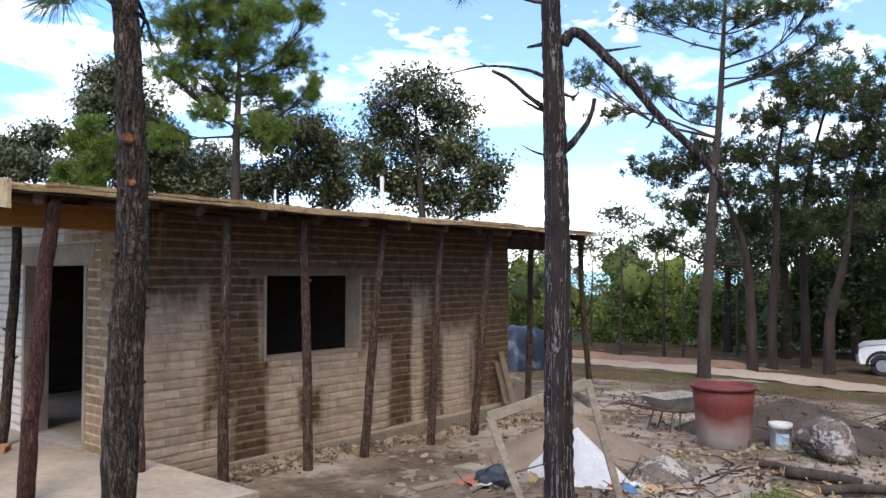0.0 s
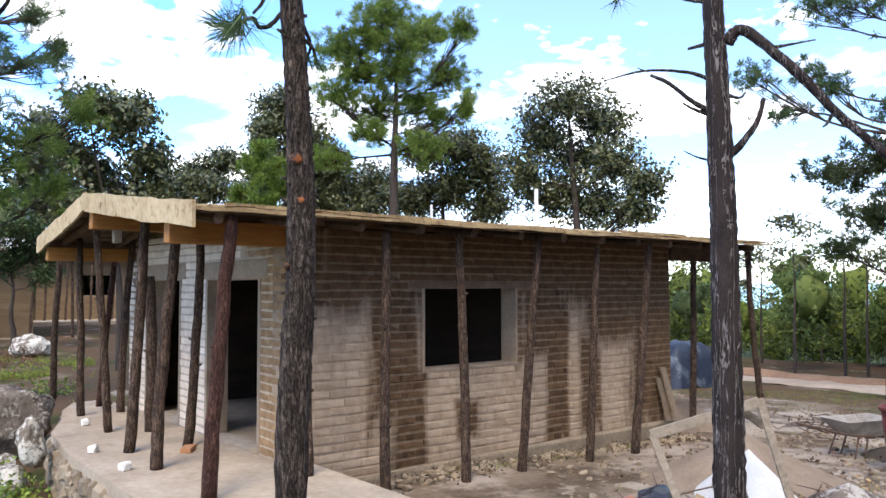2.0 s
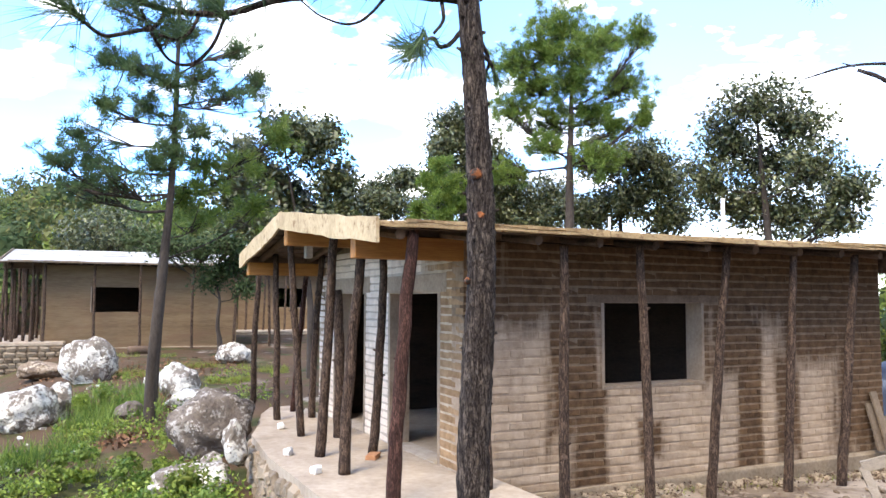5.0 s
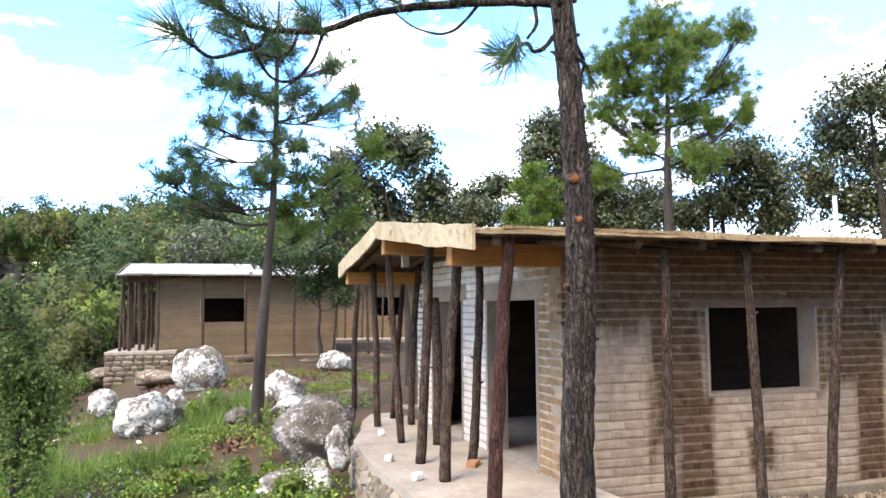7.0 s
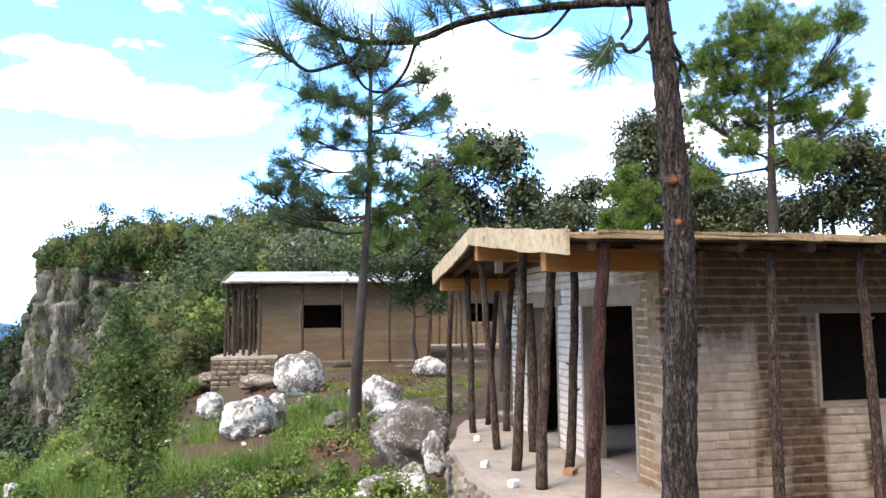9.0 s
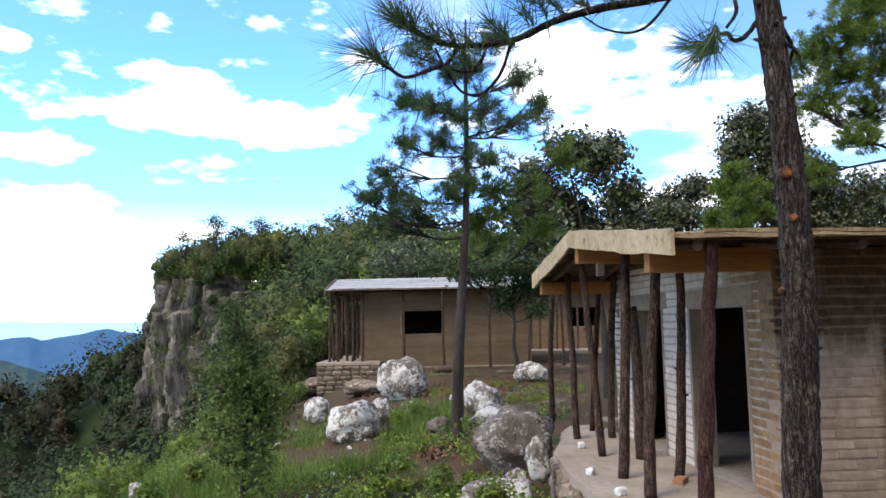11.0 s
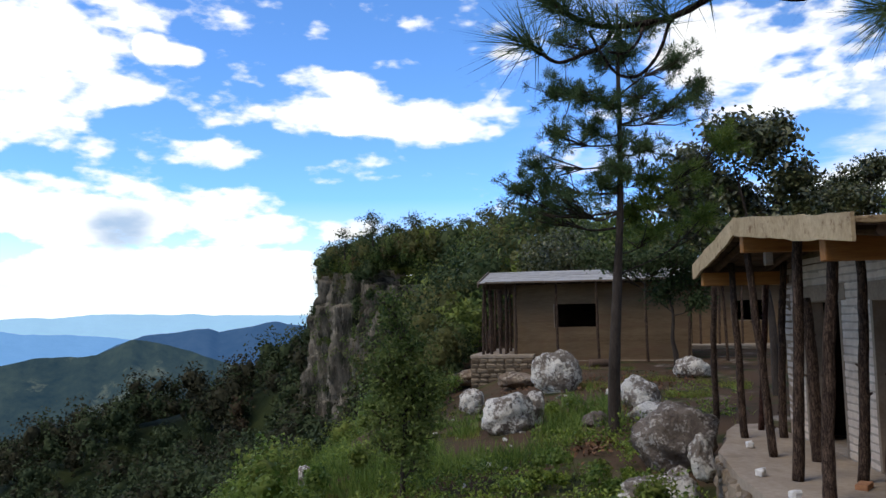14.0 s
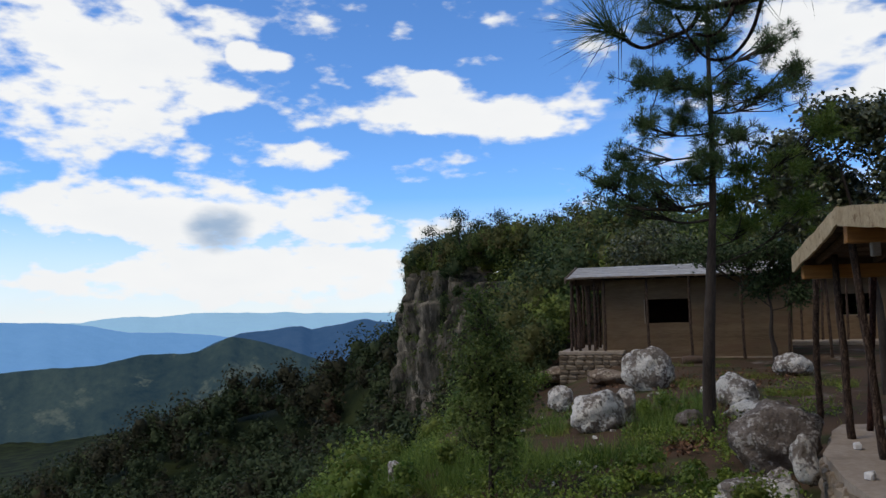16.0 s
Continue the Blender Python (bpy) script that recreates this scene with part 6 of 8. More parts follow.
# dark wood at the edge of the yard: flat boughs, bare trunks
for lab, b, d, stem, mass, sd, lf in (
        ("dark pine with flat boughs behind the old pine", 72.6, 28, [(72.4, 0), (71.5, 4), (69.6, 8)], [(66.6, 7.5, 2.3, 1.1), (69.3, 7.8, 2.6, 1.2), (70.6, 5.7, 2.6, 1.1), (66.6, 2.4, 1.4, 0.7), (68.8, 4.2, 1.7, 1.0)], 401, "needles_wood"),
        ("forked dark pine at the wood's edge", 73.8, 30, [(73.85, -3), (74.2, 2.2), (74.3, 7), (74.9, 11.5)], [(72.3, 7.9, 2.4, 1.1), (74.0, 10.2, 2.3, 0.8), (75.3, 12.1, 1.7, 1.1), (74.0, 6.0, 2.6, 1.1), (72.3, 3.6, 2.2, 1.4)], 402, "needles_wood"),
        ("straight dark pine at the wood's edge", 75.9, 32, [(75.9, -3), (75.85, 2.5), (76.3, 7), (77.6, 12)], [(78.3, 12.6, 2.6, 1.1), (76.9, 11.1, 3.3, 1.0), (75.2, 8.0, 2.9, 1.1), (76.8, 5.7, 2.6, 1.2), (75.2, 3.5, 2.2, 1.4)], 403, "needles_mid"),
        ("thick leaning pine at the wood's edge", 77.3, 29, [(77.4, -3), (78.3, 1.0), (79.0, 6), (80.2, 11)], [(79.6, 11.0, 2.2, 1.4), (79.9, 8.7, 1.9, 1.2), (77.8, 8.0, 2.6, 1.0), (79.5, 6.0, 2.2, 1.4), (78.1, 3.5, 2.6, 1.4), (80.9, 3.4, 2.2, 1.4), (81.8, 11.2, 2.6, 1.7), (82.1, 7.1, 2.6, 1.7)], 404, "needles_wood"),
        ("dark pine behind the parked truck", 84.0, 36, [(84.0, 0), (84.3, 6), (84.4, 12)], [(84.0, 12.4, 2.6, 1.4), (85.6, 9.6, 2.8, 1.3), (83.2, 8.4, 2.6, 1.3), (85.0, 5.4, 2.8, 1.4), (82.6, 4.2, 2.2, 1.3)], 405, "needles_wood")):
    massed_tree("pine_tree", lab, on_ground(b, d), d, stem, 0.17, mass, sd, lf, dense=12.0, size=0.27, blade=0.040, count=30, low=0.4, bark="bark_wood", loose=1.25)
for k, (b, d, e, hw, hh, n) in enumerate([(74.6, 38, 2.8, 2.8, 2.2, 4800), (79.0, 40, 3.4, 3.2, 2.6, 5200), (83.0, 38, 4.0, 3.2, 2.8, 4600), (71.0, 42, 2.0, 2.4, 2.0, 3600)]):
    broadleaf("tall dark-leaved tree at the edge of the wood", on_ground(b, d), 9, sight(b, e, d)[2], hw, hh, 70 + k, int(n * 1.9), 0.16, leaf="wood_dark", clusters=110, spread=0.40, r=0.2, name="woodland_tree", bark="bark_wood")
for k, (b, d, top_, reach_) in enumerate([(63.7, 34, 4.6, 0.9), (66.7, 33, 5.6, 0.8), (68.0, 36, 5.0, 0.9), (65.3, 44, 2.6, 1.1), (61.6, 42, 2.2, 1.2), (58.9, 40, 2.0, 1.2), (72.5, 33, 3.0, 0.8), (71.6, 38, 4.0, 0.8)]):
    dg = 57.3 / d * reach_
    massed_tree("young_tree", "thin roadside tree with a sparse airy crown", on_ground(b, d), d, [(b, -2.5), (b + 0.1, 0.5), (b - 0.05, top_ - 0.5)], 0.06,
                [(b - 0.5 * dg, top_ - 0.2, 0.55 * dg, 0.35 * dg), (b + 0.55 * dg, top_ - 0.8, 0.5 * dg, 0.3 * dg), (b, top_, 0.6 * dg, 0.35 * dg), (b - 0.6 * dg, top_ - 2.0, 0.4 * dg, 0.25 * dg), (b + 0.4 * dg, top_ - 3.0, 0.4 * dg, 0.25 * dg)],
                90 + k, "needles_mid" if k % 2 else "oak_leaf", bool(k % 2), dense=4.0, size=0.20, blade=0.02, count=22 if k % 2 else 9, low=0.4, spread=0.2)
massed_tree("young_tree", "young dark-leaved tree leaning on the slope", on_ground(-9.7, 12.6), 12.6, [(-9.6, -11), (-9.4, -7.5), (-9.4, -3), (-10.1, 1.0)], 0.045,
            [(-10.2, 0.9, 0.6, 0.8), (-9.8, -0.9, 1.0, 0.9), (-8.9, -2.2, 1.1, 0.9), (-10.6, -2.9, 0.9, 0.9), (-9.4, -3.9, 1.3, 0.9), (-8.1, -4.6, 1.0, 0.9), (-10.9, -5.0, 0.9, 0.9), (-9.3, -6.0, 1.4, 0.9), (-7.7, -6.6, 0.9, 0.7), (-11.1, -7.0, 1.1, 0.8), (-8.6, -8.0, 1.3, 0.8), (-10.4, -8.9, 1.2, 0.8), (-8.9, -10.0, 1.1, 0.7), (-10.2, -4.4, 1.2, 0.9), (-8.5, -5.6, 1.2, 0.8)], 95, "wood_leaf", False, dense=5.2, size=0.075, count=24, low=0.12, spread=0.13, loose=1.4)

# ---- where the boulders lie ----
def embed(bearing, rise, dist, wide, high):
    """Centre and half sizes of a boulder that spans these angles, at the distance where its foot meets the ground."""
    def gap(d):
        x, y, z = sight(bearing, rise - high * 0.8, d)
        return abs(z - ground_at(x, y))

    dist = min(np.arange(dist * 0.72, dist * 1.3, 0.1), key=gap) if dist > 0 else -dist
    x, y, zc = sight(bearing, rise, dist)
    h, w = dist * math.tan(radians(high)), dist * math.tan(radians(wide))
    foot = max(min(zc - h, ground_at(x, y) - 0.06), zc - h - 0.22)
    return (x, y, (zc + h + foot) / 2), (w * 1.24, w * 1.0, (zc + h - foot) / 2 * 1.18)


M["tan_rock"] = stone_material("tan outcrop", ((0.20, 0.14, 0.095), (0.38, 0.295, 0.21)), (0.12, 0.085, 0.06), (0.46, 0.38, 0.29), 0.54, 1.2)
BOULDERS = [
        ("big round grey boulder beside the porch wall", 9.92, -8.6, 12.6, 2.65, 2.05, 1, "rock"),
        ("white-lichened boulder touching the porch wall", 11.5, -9.4, -10.9, 0.98, 0.95, 2, "pale_rock"),
        ("pale mottled boulder behind the round one", 7.7, -5.5, 14.6, 1.45, 1.1, 3, "pale_rock"),
        ("flat grey boulder lying between two others", 8.7, -6.9, 13.8, 1.9, 0.75, 4, "pale_rock"),
        ("large white-faced boulder below the far cabin", 1.65, -4.15, 20.0, 1.5, 1.55, 5, "pale_rock"),
        ("broad white-lichened boulder in the grass", -1.7, -7.0, 15.6, 1.85, 1.4, 6, "pale_rock"),
        ("pale boulder leaning on the broad one", 0.1, -6.7, 15.9, 0.85, 1.2, 7, "pale_rock"),
        ("small white boulder in the grass", -4.42, -6.0, 16.5, 0.95, 0.75, 8, "pale_rock"),
        ("pale boulder on the turf near the far posts", 11.24, -3.75, 23.0, 1.05, 0.75, 9, "pale_rock"),
        ("low mottled boulder below the porch wall", 8.5, -12.2, 10.6, 2.3, 1.1, 10, "pale_rock"),
        ("small white boulder at the foot of the porch wall", 9.8, -11.0, 11.4, 0.8, 0.5, 11, "pale_rock"),
        ("tan outcrop under the far cabin's porch", -4.0, -4.2, 30.0, 2.0, 0.6, 12, "tan_rock"),
        ("tan outcrop at the foot of the far porch wall", -0.9, -4.5, 28.5, 1.5, 0.6, 18, "tan_rock"),
        ("half-buried grey stone in the grass", 4.3, -7.3, 15.2, 0.9, 0.55, 13, "rock"),
        ("pale stone in the scrub below", -16.6, -10.6, 12.0, 0.5, 0.35, 14, "pale_rock"),
        ("low stone in the turf", 6.3, -5.3, 17.5, 0.9, 0.45, 15, "pale_rock"),
        ("rough pale boulder in the yard beside felled logs", 77.4, -10.9, 9.6, 1.75, 1.35, 16, "rock"),
        ("small pale stone by the boulder", 79.4, -10.0, 11.6, 0.8, 0.5, 17, "pale_rock")]
BEDS = [embed(*q[1:6]) for q in BOULDERS]


def clear_of_boulders(p):
    """Keeps the spots that are not in or just before a boulder."""
    keep = np.ones(len(p), dtype=bool)
    for (_, _, _, _, _, _, seed, _), (at, size) in zip(BOULDERS, BEDS):
        if seed in (2, 10):
            continue
        v = np.array(at[:2]) - np.array(LOOKOUT[:2])
        v = v / np.linalg.norm(v)
        q = p - np.array(at[:2])
        along, across = q @ v, np.abs(q @ np.array([v[1], -v[0]]))
        keep &= ~((across < size[0] * 0.95) & (along < size[1]) & (along > -size[1] - 0.55))
    return p[keep]


# ---- far woods, undergrowth and grass ----
CORE = bmesh.new()
bmesh.ops.create_icosphere(CORE, subdivisions=2, radius=1.0)
CORE.verts.index_update()
CORE_V = np.array([w.co[:] for w in CORE.verts])
CORE_F = np.array([[w.index for w in f.verts] for f in CORE.faces])
CORE.free()


def blades(cent, rng, size, up, face):
    """Far foliage: one small triangle a leaf, facing outwards and up."""
    n = len(cent)
    nrm = unit(rng.normal(0, 1, (n, 3)) + np.array([0, 0, up]) + face * 1.3)
    a = unit(np.cross(nrm, rng.normal(0, 1, (n, 3))))
    b = np.cross(nrm, a)
    s = size * rng.uniform(0.6, 1.3, (n, 1))
    v = np.stack([cent - a * s * 0.5, cent + a * s * 0.5, cent + b * s * 0.7], 1).reshape(-1, 3)
    return v, np.arange(3 * n).reshape(-1, 3)


def woods(name, label, spots, rng, leaf_size, per, materials, crown=(1.6, 3.2), squash=1.15, ledge=0.0, core=0.0):
    """Many crowns as masses of leaf clumps, one mass for each kind of leaf. spots: n x 2 places."""
    spots = np.asarray(spots)
    kinds = rng.randint(0, len(materials), len(spots))
    for kind, material in enumerate(materials):
        sp = spots[kinds == kind]
        n = len(sp)
        if not n:
            continue
        gz = height(sp[:, 0], sp[:, 1], True, ledge)
        hgt = crown[0] + (crown[1] - crown[0]) * rng.uniform(0, 1, n) ** 1.6
        rad = hgt * rng.uniform(0.42, 0.62, n)
        c = np.stack([sp[:, 0], sp[:, 1], gz + hgt * 0.95], -1)
        d = unit(rng.normal(0, 1, (n, per, 3)) + np.array([0, 0, 0.25]))
        lump = 0.80 + 0.34 * np.sin(d[..., :1] * 4.5 + np.arange(n)[:, None, None]) * np.cos(d[..., 1:2] * 5 + d[..., 2:] * 3) + rng.uniform(-0.16, 0.1, (n, per, 1))
        p = c[:, None] + d * lump * rad[:, None, None] * np.array([1, 1, squash]) + rng.normal(0, 0.11, (n, per, 3)) * rad[:, None, None]
        v, f = blades(p.reshape(-1, 3), rng, leaf_size, 0.3, d.reshape(-1, 3))
        if core:
            cv = c[:, None] + CORE_V[None] * rad[:, None, None] * core * np.array([1, 1, squash]) * rng.uniform(0.45, 1.3, (n, len(CORE_V), 1))
            cf = (CORE_F[None] + (np.arange(n) * len(CORE_V))[:, None, None]).reshape(-1, 3) + len(v)
            v, f = np.concatenate([v, cv.reshape(-1, 3)]), np.concatenate([f, cf])
        tagged(mesh_object(name, v, f, M[material]), label, "woods", kind="stuff")


MIXED = ["wood_dark", "wood_leaf", "wood_olive", "wood_dark", "wood_fresh"]
rng = np.random.RandomState(5)


def scatter(n, b0, b1, r0, r1, power=0.5):
    b = np.radians(rng.uniform(b0, b1, n))
    r = (rng.uniform(r0 ** (1 / power), r1 ** (1 / power), n)) ** power
    return np.stack([LOOKOUT[0] + r * np.sin(b), LOOKOUT[1] + r * np.cos(b)], -1)



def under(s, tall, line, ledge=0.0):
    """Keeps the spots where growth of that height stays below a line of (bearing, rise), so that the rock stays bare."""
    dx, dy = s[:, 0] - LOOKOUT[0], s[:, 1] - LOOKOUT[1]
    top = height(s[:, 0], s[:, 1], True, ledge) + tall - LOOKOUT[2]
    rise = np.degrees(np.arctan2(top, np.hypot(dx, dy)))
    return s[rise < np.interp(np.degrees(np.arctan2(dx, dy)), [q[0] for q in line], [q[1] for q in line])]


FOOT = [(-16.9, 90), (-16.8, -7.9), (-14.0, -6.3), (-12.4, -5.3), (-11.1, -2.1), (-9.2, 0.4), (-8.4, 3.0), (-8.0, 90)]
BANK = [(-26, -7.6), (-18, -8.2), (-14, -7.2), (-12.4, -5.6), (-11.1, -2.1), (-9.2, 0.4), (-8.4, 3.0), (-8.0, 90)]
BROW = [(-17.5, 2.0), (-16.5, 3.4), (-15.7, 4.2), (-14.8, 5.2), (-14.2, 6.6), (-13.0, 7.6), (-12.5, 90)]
s = scatter(1250, -19, 24, 46, 150)
s = s[s[:, 0] > edge_x(s[:, 1]) - 8.5 * ease((s[:, 1] - 78) / 10.0)]
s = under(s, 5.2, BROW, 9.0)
woods("hill_woods", "mixed green woods on the hilltop", s, rng, 0.45, 205, MIXED, (1.5, 4.8), 1.2, 9.0, 0.45)
s = scatter(1500, -45, -7, 40, 118)
s = s[(s[:, 0] < edge_x(s[:, 1]) - 3)]
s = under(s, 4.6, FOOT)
woods("slope_woods", "dense dark woods on the steep slope", s, rng, 0.44, 135, ["slope_leaf", "slope_leaf", "slope_brown"], (1.6, 4.0), 1.15, 0.0, 0.42)
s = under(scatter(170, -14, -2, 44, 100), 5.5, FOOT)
woods("shoulder_woods", "green trees on the shoulder below the hill", s, rng, 0.30, 560, MIXED, (2.0, 5.0), 1.2, 0.0, 0.42)
s = scatter(300, -46, -8, 16, 42)
s = s[(s[:, 0] < edge_x(s[:, 1]) - 4)]
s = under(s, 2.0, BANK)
woods("bank_woods", "green bushes on the steep bank", s, rng, 0.125, 380, ["wood_fresh", "bright_leaf", "bright_leaf"], (0.7, 1.8), 1.1, 0.0, 0.6)
s = scatter(640, -45, -13, 118, 230)
s = s[(s[:, 0] < edge_x(s[:, 1]) - 3)]
woods("spur_woods", "dark woods along the falling spur", s, rng, 0.72, 190, ["slope_leaf", "slope_leaf", "slope_brown"], (2.8, 7.5), 1.25, 0.0, 0.42)
s = scatter(330, 46, 100, 37, 66)
woods("roadside_woods", "green thicket beyond the dirt track", s, rng, 0.20, 420, ["wood_dark", "wood_leaf", "wood_fresh"], (1.8, 4.6), 1.25, 0.0, 0.4)
s = scatter(110, 70, 104, 40, 62)
woods("roadside_woods", "tall dark thicket at the wood's edge", s, rng, 0.20, 380, ["wood_dark", "wood_dark", "wood_leaf"], (1.6, 3.6), 1.2, 0.0, 0.4)
s = scatter(240, -9, 3, 34, 56)
s = s[(s[:, 0] > edge_x(s[:, 1]) - 6) & (s[:, 0] < -7.8)]
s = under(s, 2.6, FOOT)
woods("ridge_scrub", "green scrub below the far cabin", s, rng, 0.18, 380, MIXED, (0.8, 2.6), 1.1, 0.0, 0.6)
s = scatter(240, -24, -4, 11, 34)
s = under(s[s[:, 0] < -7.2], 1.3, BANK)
woods("edge_scrub", "green bushes along the drop", s, rng, 0.095, 290, ["wood_fresh", "bright_leaf", "wood_fresh"], (0.4, 1.2), 1.0, 0.0, 0.5)
# bushes clinging to the cliff top
t = rng.uniform(0, 1, 150)
s = np.stack([np.interp(t, [0, 0.35, 0.7, 1], [-15, -26, -38, -42]), np.interp(t, [0, 0.35, 0.7, 1], [84, 103, 122, 140])], -1) + rng.uniform(-2.5, 4.0, (150, 2))
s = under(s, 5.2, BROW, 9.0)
woods("cliff_top_bushes", "bushes and small trees along the cliff edge", s, rng, 0.33, 330, ["wood_dark", "wood_leaf", "wood_olive"], (1.3, 4.2), 1.3, 9.0, 0.6)


def grass(name, label, spots, rng, length, width, material, lean=0.5):
    n = len(spots)
    z = height(spots[:, 0], spots[:, 1])
    c = np.stack([spots[:, 0], spots[:, 1], z - 0.02], -1)
    d = np.stack([rng.normal(0, lean, n), rng.normal(0, lean, n), np.ones(n)], -1)
    ln = length * rng.uniform(0.4, 1.3, (n, 1))
    a = rng.uniform(0, np.pi, n)
    s = np.stack([np.cos(a), np.sin(a), np.zeros(n)], -1) * width / 2
    v = np.stack([c - s, c + s, c + unit(d) * ln], 1).reshape(-1, 3)
    return tagged(mesh_object(name, v, np.arange(len(v)).reshape(-1, 3), material), label, "grass", kind="stuff")


def patches(s, scale, level, seed):
    return s[fbm(s[:, 0], s[:, 1], seed, 3, scale) > level]


s = scatter(150000, -32, 15, 7.5, 30)
s = s[(s[:, 0] < -1.9) | (s[:, 1] > 7.2)]
s = s[fbm(s[:, 0], s[:, 1], 8, 3, 0.5) > np.interp(np.hypot(s[:, 0] + 4.1, s[:, 1] + 7.8), [9, 13, 16, 26], [-0.4, -0.15, 0.22, 0.3])]
q = scatter(52000, -30, 14, 7.5, 23)
q = q[((q[:, 0] < -1.95) | (q[:, 1] > 7.2)) & (fbm(q[:, 0], q[:, 1], 51, 3, 0.6) > np.interp(np.hypot(q[:, 0] + 4.1, q[:, 1] + 7.8), [8, 12, 15.5, 21], [-0.45, -0.10, 0.22, 0.5]))]
q = clear_of_boulders(q)
c = np.stack([q[:, 0], q[:, 1], height(q[:, 0], q[:, 1]) + rng.uniform(0.0, 0.40, len(q)) * (0.4 + 0.6 * (fbm(q[:, 0], q[:, 1], 52, 2, 1.4) > 0))], -1)
v, f = leaves(np.repeat(c, 2, 0) + rng.normal(0, 0.05, (2 * len(c), 3)), rng, 0.070, 0.9)
tagged(mesh_object("leafy_weeds", v, f, M["herb"]), "low leafy green weeds on the slope", "weeds", kind="stuff")
s = clear_of_boulders(s)
grass("slope_grass", "rank green grass between the boulders", s, rng, 0.21, 0.015, M["grass"])
q = scatter(620, -30, 12, 8.2, 20)
q = q[(q[:, 0] < -2.4) & (fbm(q[:, 0], q[:, 1], 71, 3, 0.5) > np.interp(np.hypot(q[:, 0] + 4.1, q[:, 1] + 7.8), [9, 12, 15.5], [-0.35, 0.0, 0.6]))]
q = clear_of_boulders(q)
woods("herb_bushes", "leafy green herbs in clumps on the slope", q, rng, 0.060, 300, ["bright_leaf", "wood_fresh", "herb"], (0.16, 0.46), 0.9, 0.0, 0.35)
s = patches(scatter(46000, -30, 12, 8, 20), 0.45, 0.02, 18)
s = s[s[:, 0] < -2.2]
s = clear_of_boulders(s)
grass("tall_weeds", "tall leafy green weeds", s, rng, 0.42, 0.028, M["bright_leaf"], 0.6)
s = patches(scatter(30000, 52, 84, 5.5, 26), 0.35, 0.14, 28)
grass("yard_weeds", "thin green weeds in the yard", s, rng, 0.08, 0.010, M["grass"])

s = np.concatenate([scatter(3600, 69.5, 75.5, 8.3, 9.9), scatter(1200, 60, 68, 15, 24), scatter(2500, 72, 84, 11, 17)])
s = patches(s, 0.9, -0.1, 29)
grass("yard_weed_patch", "patch of fresh green weeds in the yard", s, rng, 0.10, 0.014, M["bright_leaf"], 0.7)
# unseen tree mass added behind the lookout to block low sky light
b = np.radians(rng.uniform(104, 292, 190))
r = rng.uniform(20, 55, 190)
s = np.stack([LOOKOUT[0] + r * np.sin(b), LOOKOUT[1] + r * np.cos(b)], -1)
woods("rear_woods", "unseen tall tree mass behind the lookout, added to block low sky light", s, rng, 1.3, 120, ["slope_leaf"], (6.0, 10.5), 1.4, 0.0, 0.8)

# tufts of growth on the ledges of the cliff
face = LEDGES[0]
pick = np.stack([rng.randint(0, face.shape[0], 1300), rng.randint(0, face.shape[1], 1300)], -1)
q = face[pick[:, 0], pick[:, 1]]
clump = fbm(q[:, 1] * 1.0, q[:, 2], 44, 3, 0.12) > np.interp(q[:, 2], [-26, -10, 6, 14], [-0.4, 0.05, 0.2, 0.0]) - np.interp(q[:, 1], [84, 100, 112], [0.9, 0.45, 0.0])
q = q[clump]
rad = rng.uniform(0.5, 1.5, len(q))
c = q[:, None] + unit(rng.normal(0, 1, (len(q), 70, 3))) * rad[:, None, None] * rng.uniform(0.3, 1, (len(q), 70, 1))
v, f = blades(c.reshape(-1, 3), rng, 0.30, 0.6, np.zeros((c.size // 3, 3)))
tagged(mesh_object("cliff_growth", v, f, M["wood_leaf"]), "green growth clinging to the cliff ledges", "bushes", kind="stuff")

# small trees that stand up from the hilltop
for k, (b, e, d, w) in enumerate([(-13.6, 6.9, 116, 1.2), (-11.5, 8.0, 108, 1.5), (-9.9, 7.3, 104, 1.4), (-8.4, 8.0, 100, 1.3), (-5.9, 7.3, 98, 1.4), (-4.5, 7.6, 98, 1.6), (-2.8, 8.2, 96, 1.8), (-0.3, 7.0, 92, 1.5)]):
    g = on_ground(b, d)
    dg = 57.3 / d * w
    massed_tree("pine_tree", "small flat-topped pine standing up from the hilltop woods", (g[0], g[1], max(g[2], sight(b, e, d)[2] - 4.5)), d, [(b, e - 1.6), (b + 0.1, e - 0.8), (b, e - 0.1)], 0.12,
                [(b - 0.5 * dg, e - 0.55, 0.6 * dg, 0.3 * dg), (b + 0.5 * dg, e - 0.7, 0.6 * dg, 0.3 * dg), (b, e - 0.3, 0.45 * dg, 0.3 * dg), (b + 0.2 * dg, e - 1.2, 0.9 * dg, 0.5 * dg), (b - 0.3 * dg, e - 1.8, 1.0 * dg, 0.5 * dg)], 300 + k, "wood_dark", False, dense=4.0, size=0.26, count=12, low=0.5, spread=0.35, loose=1.3)

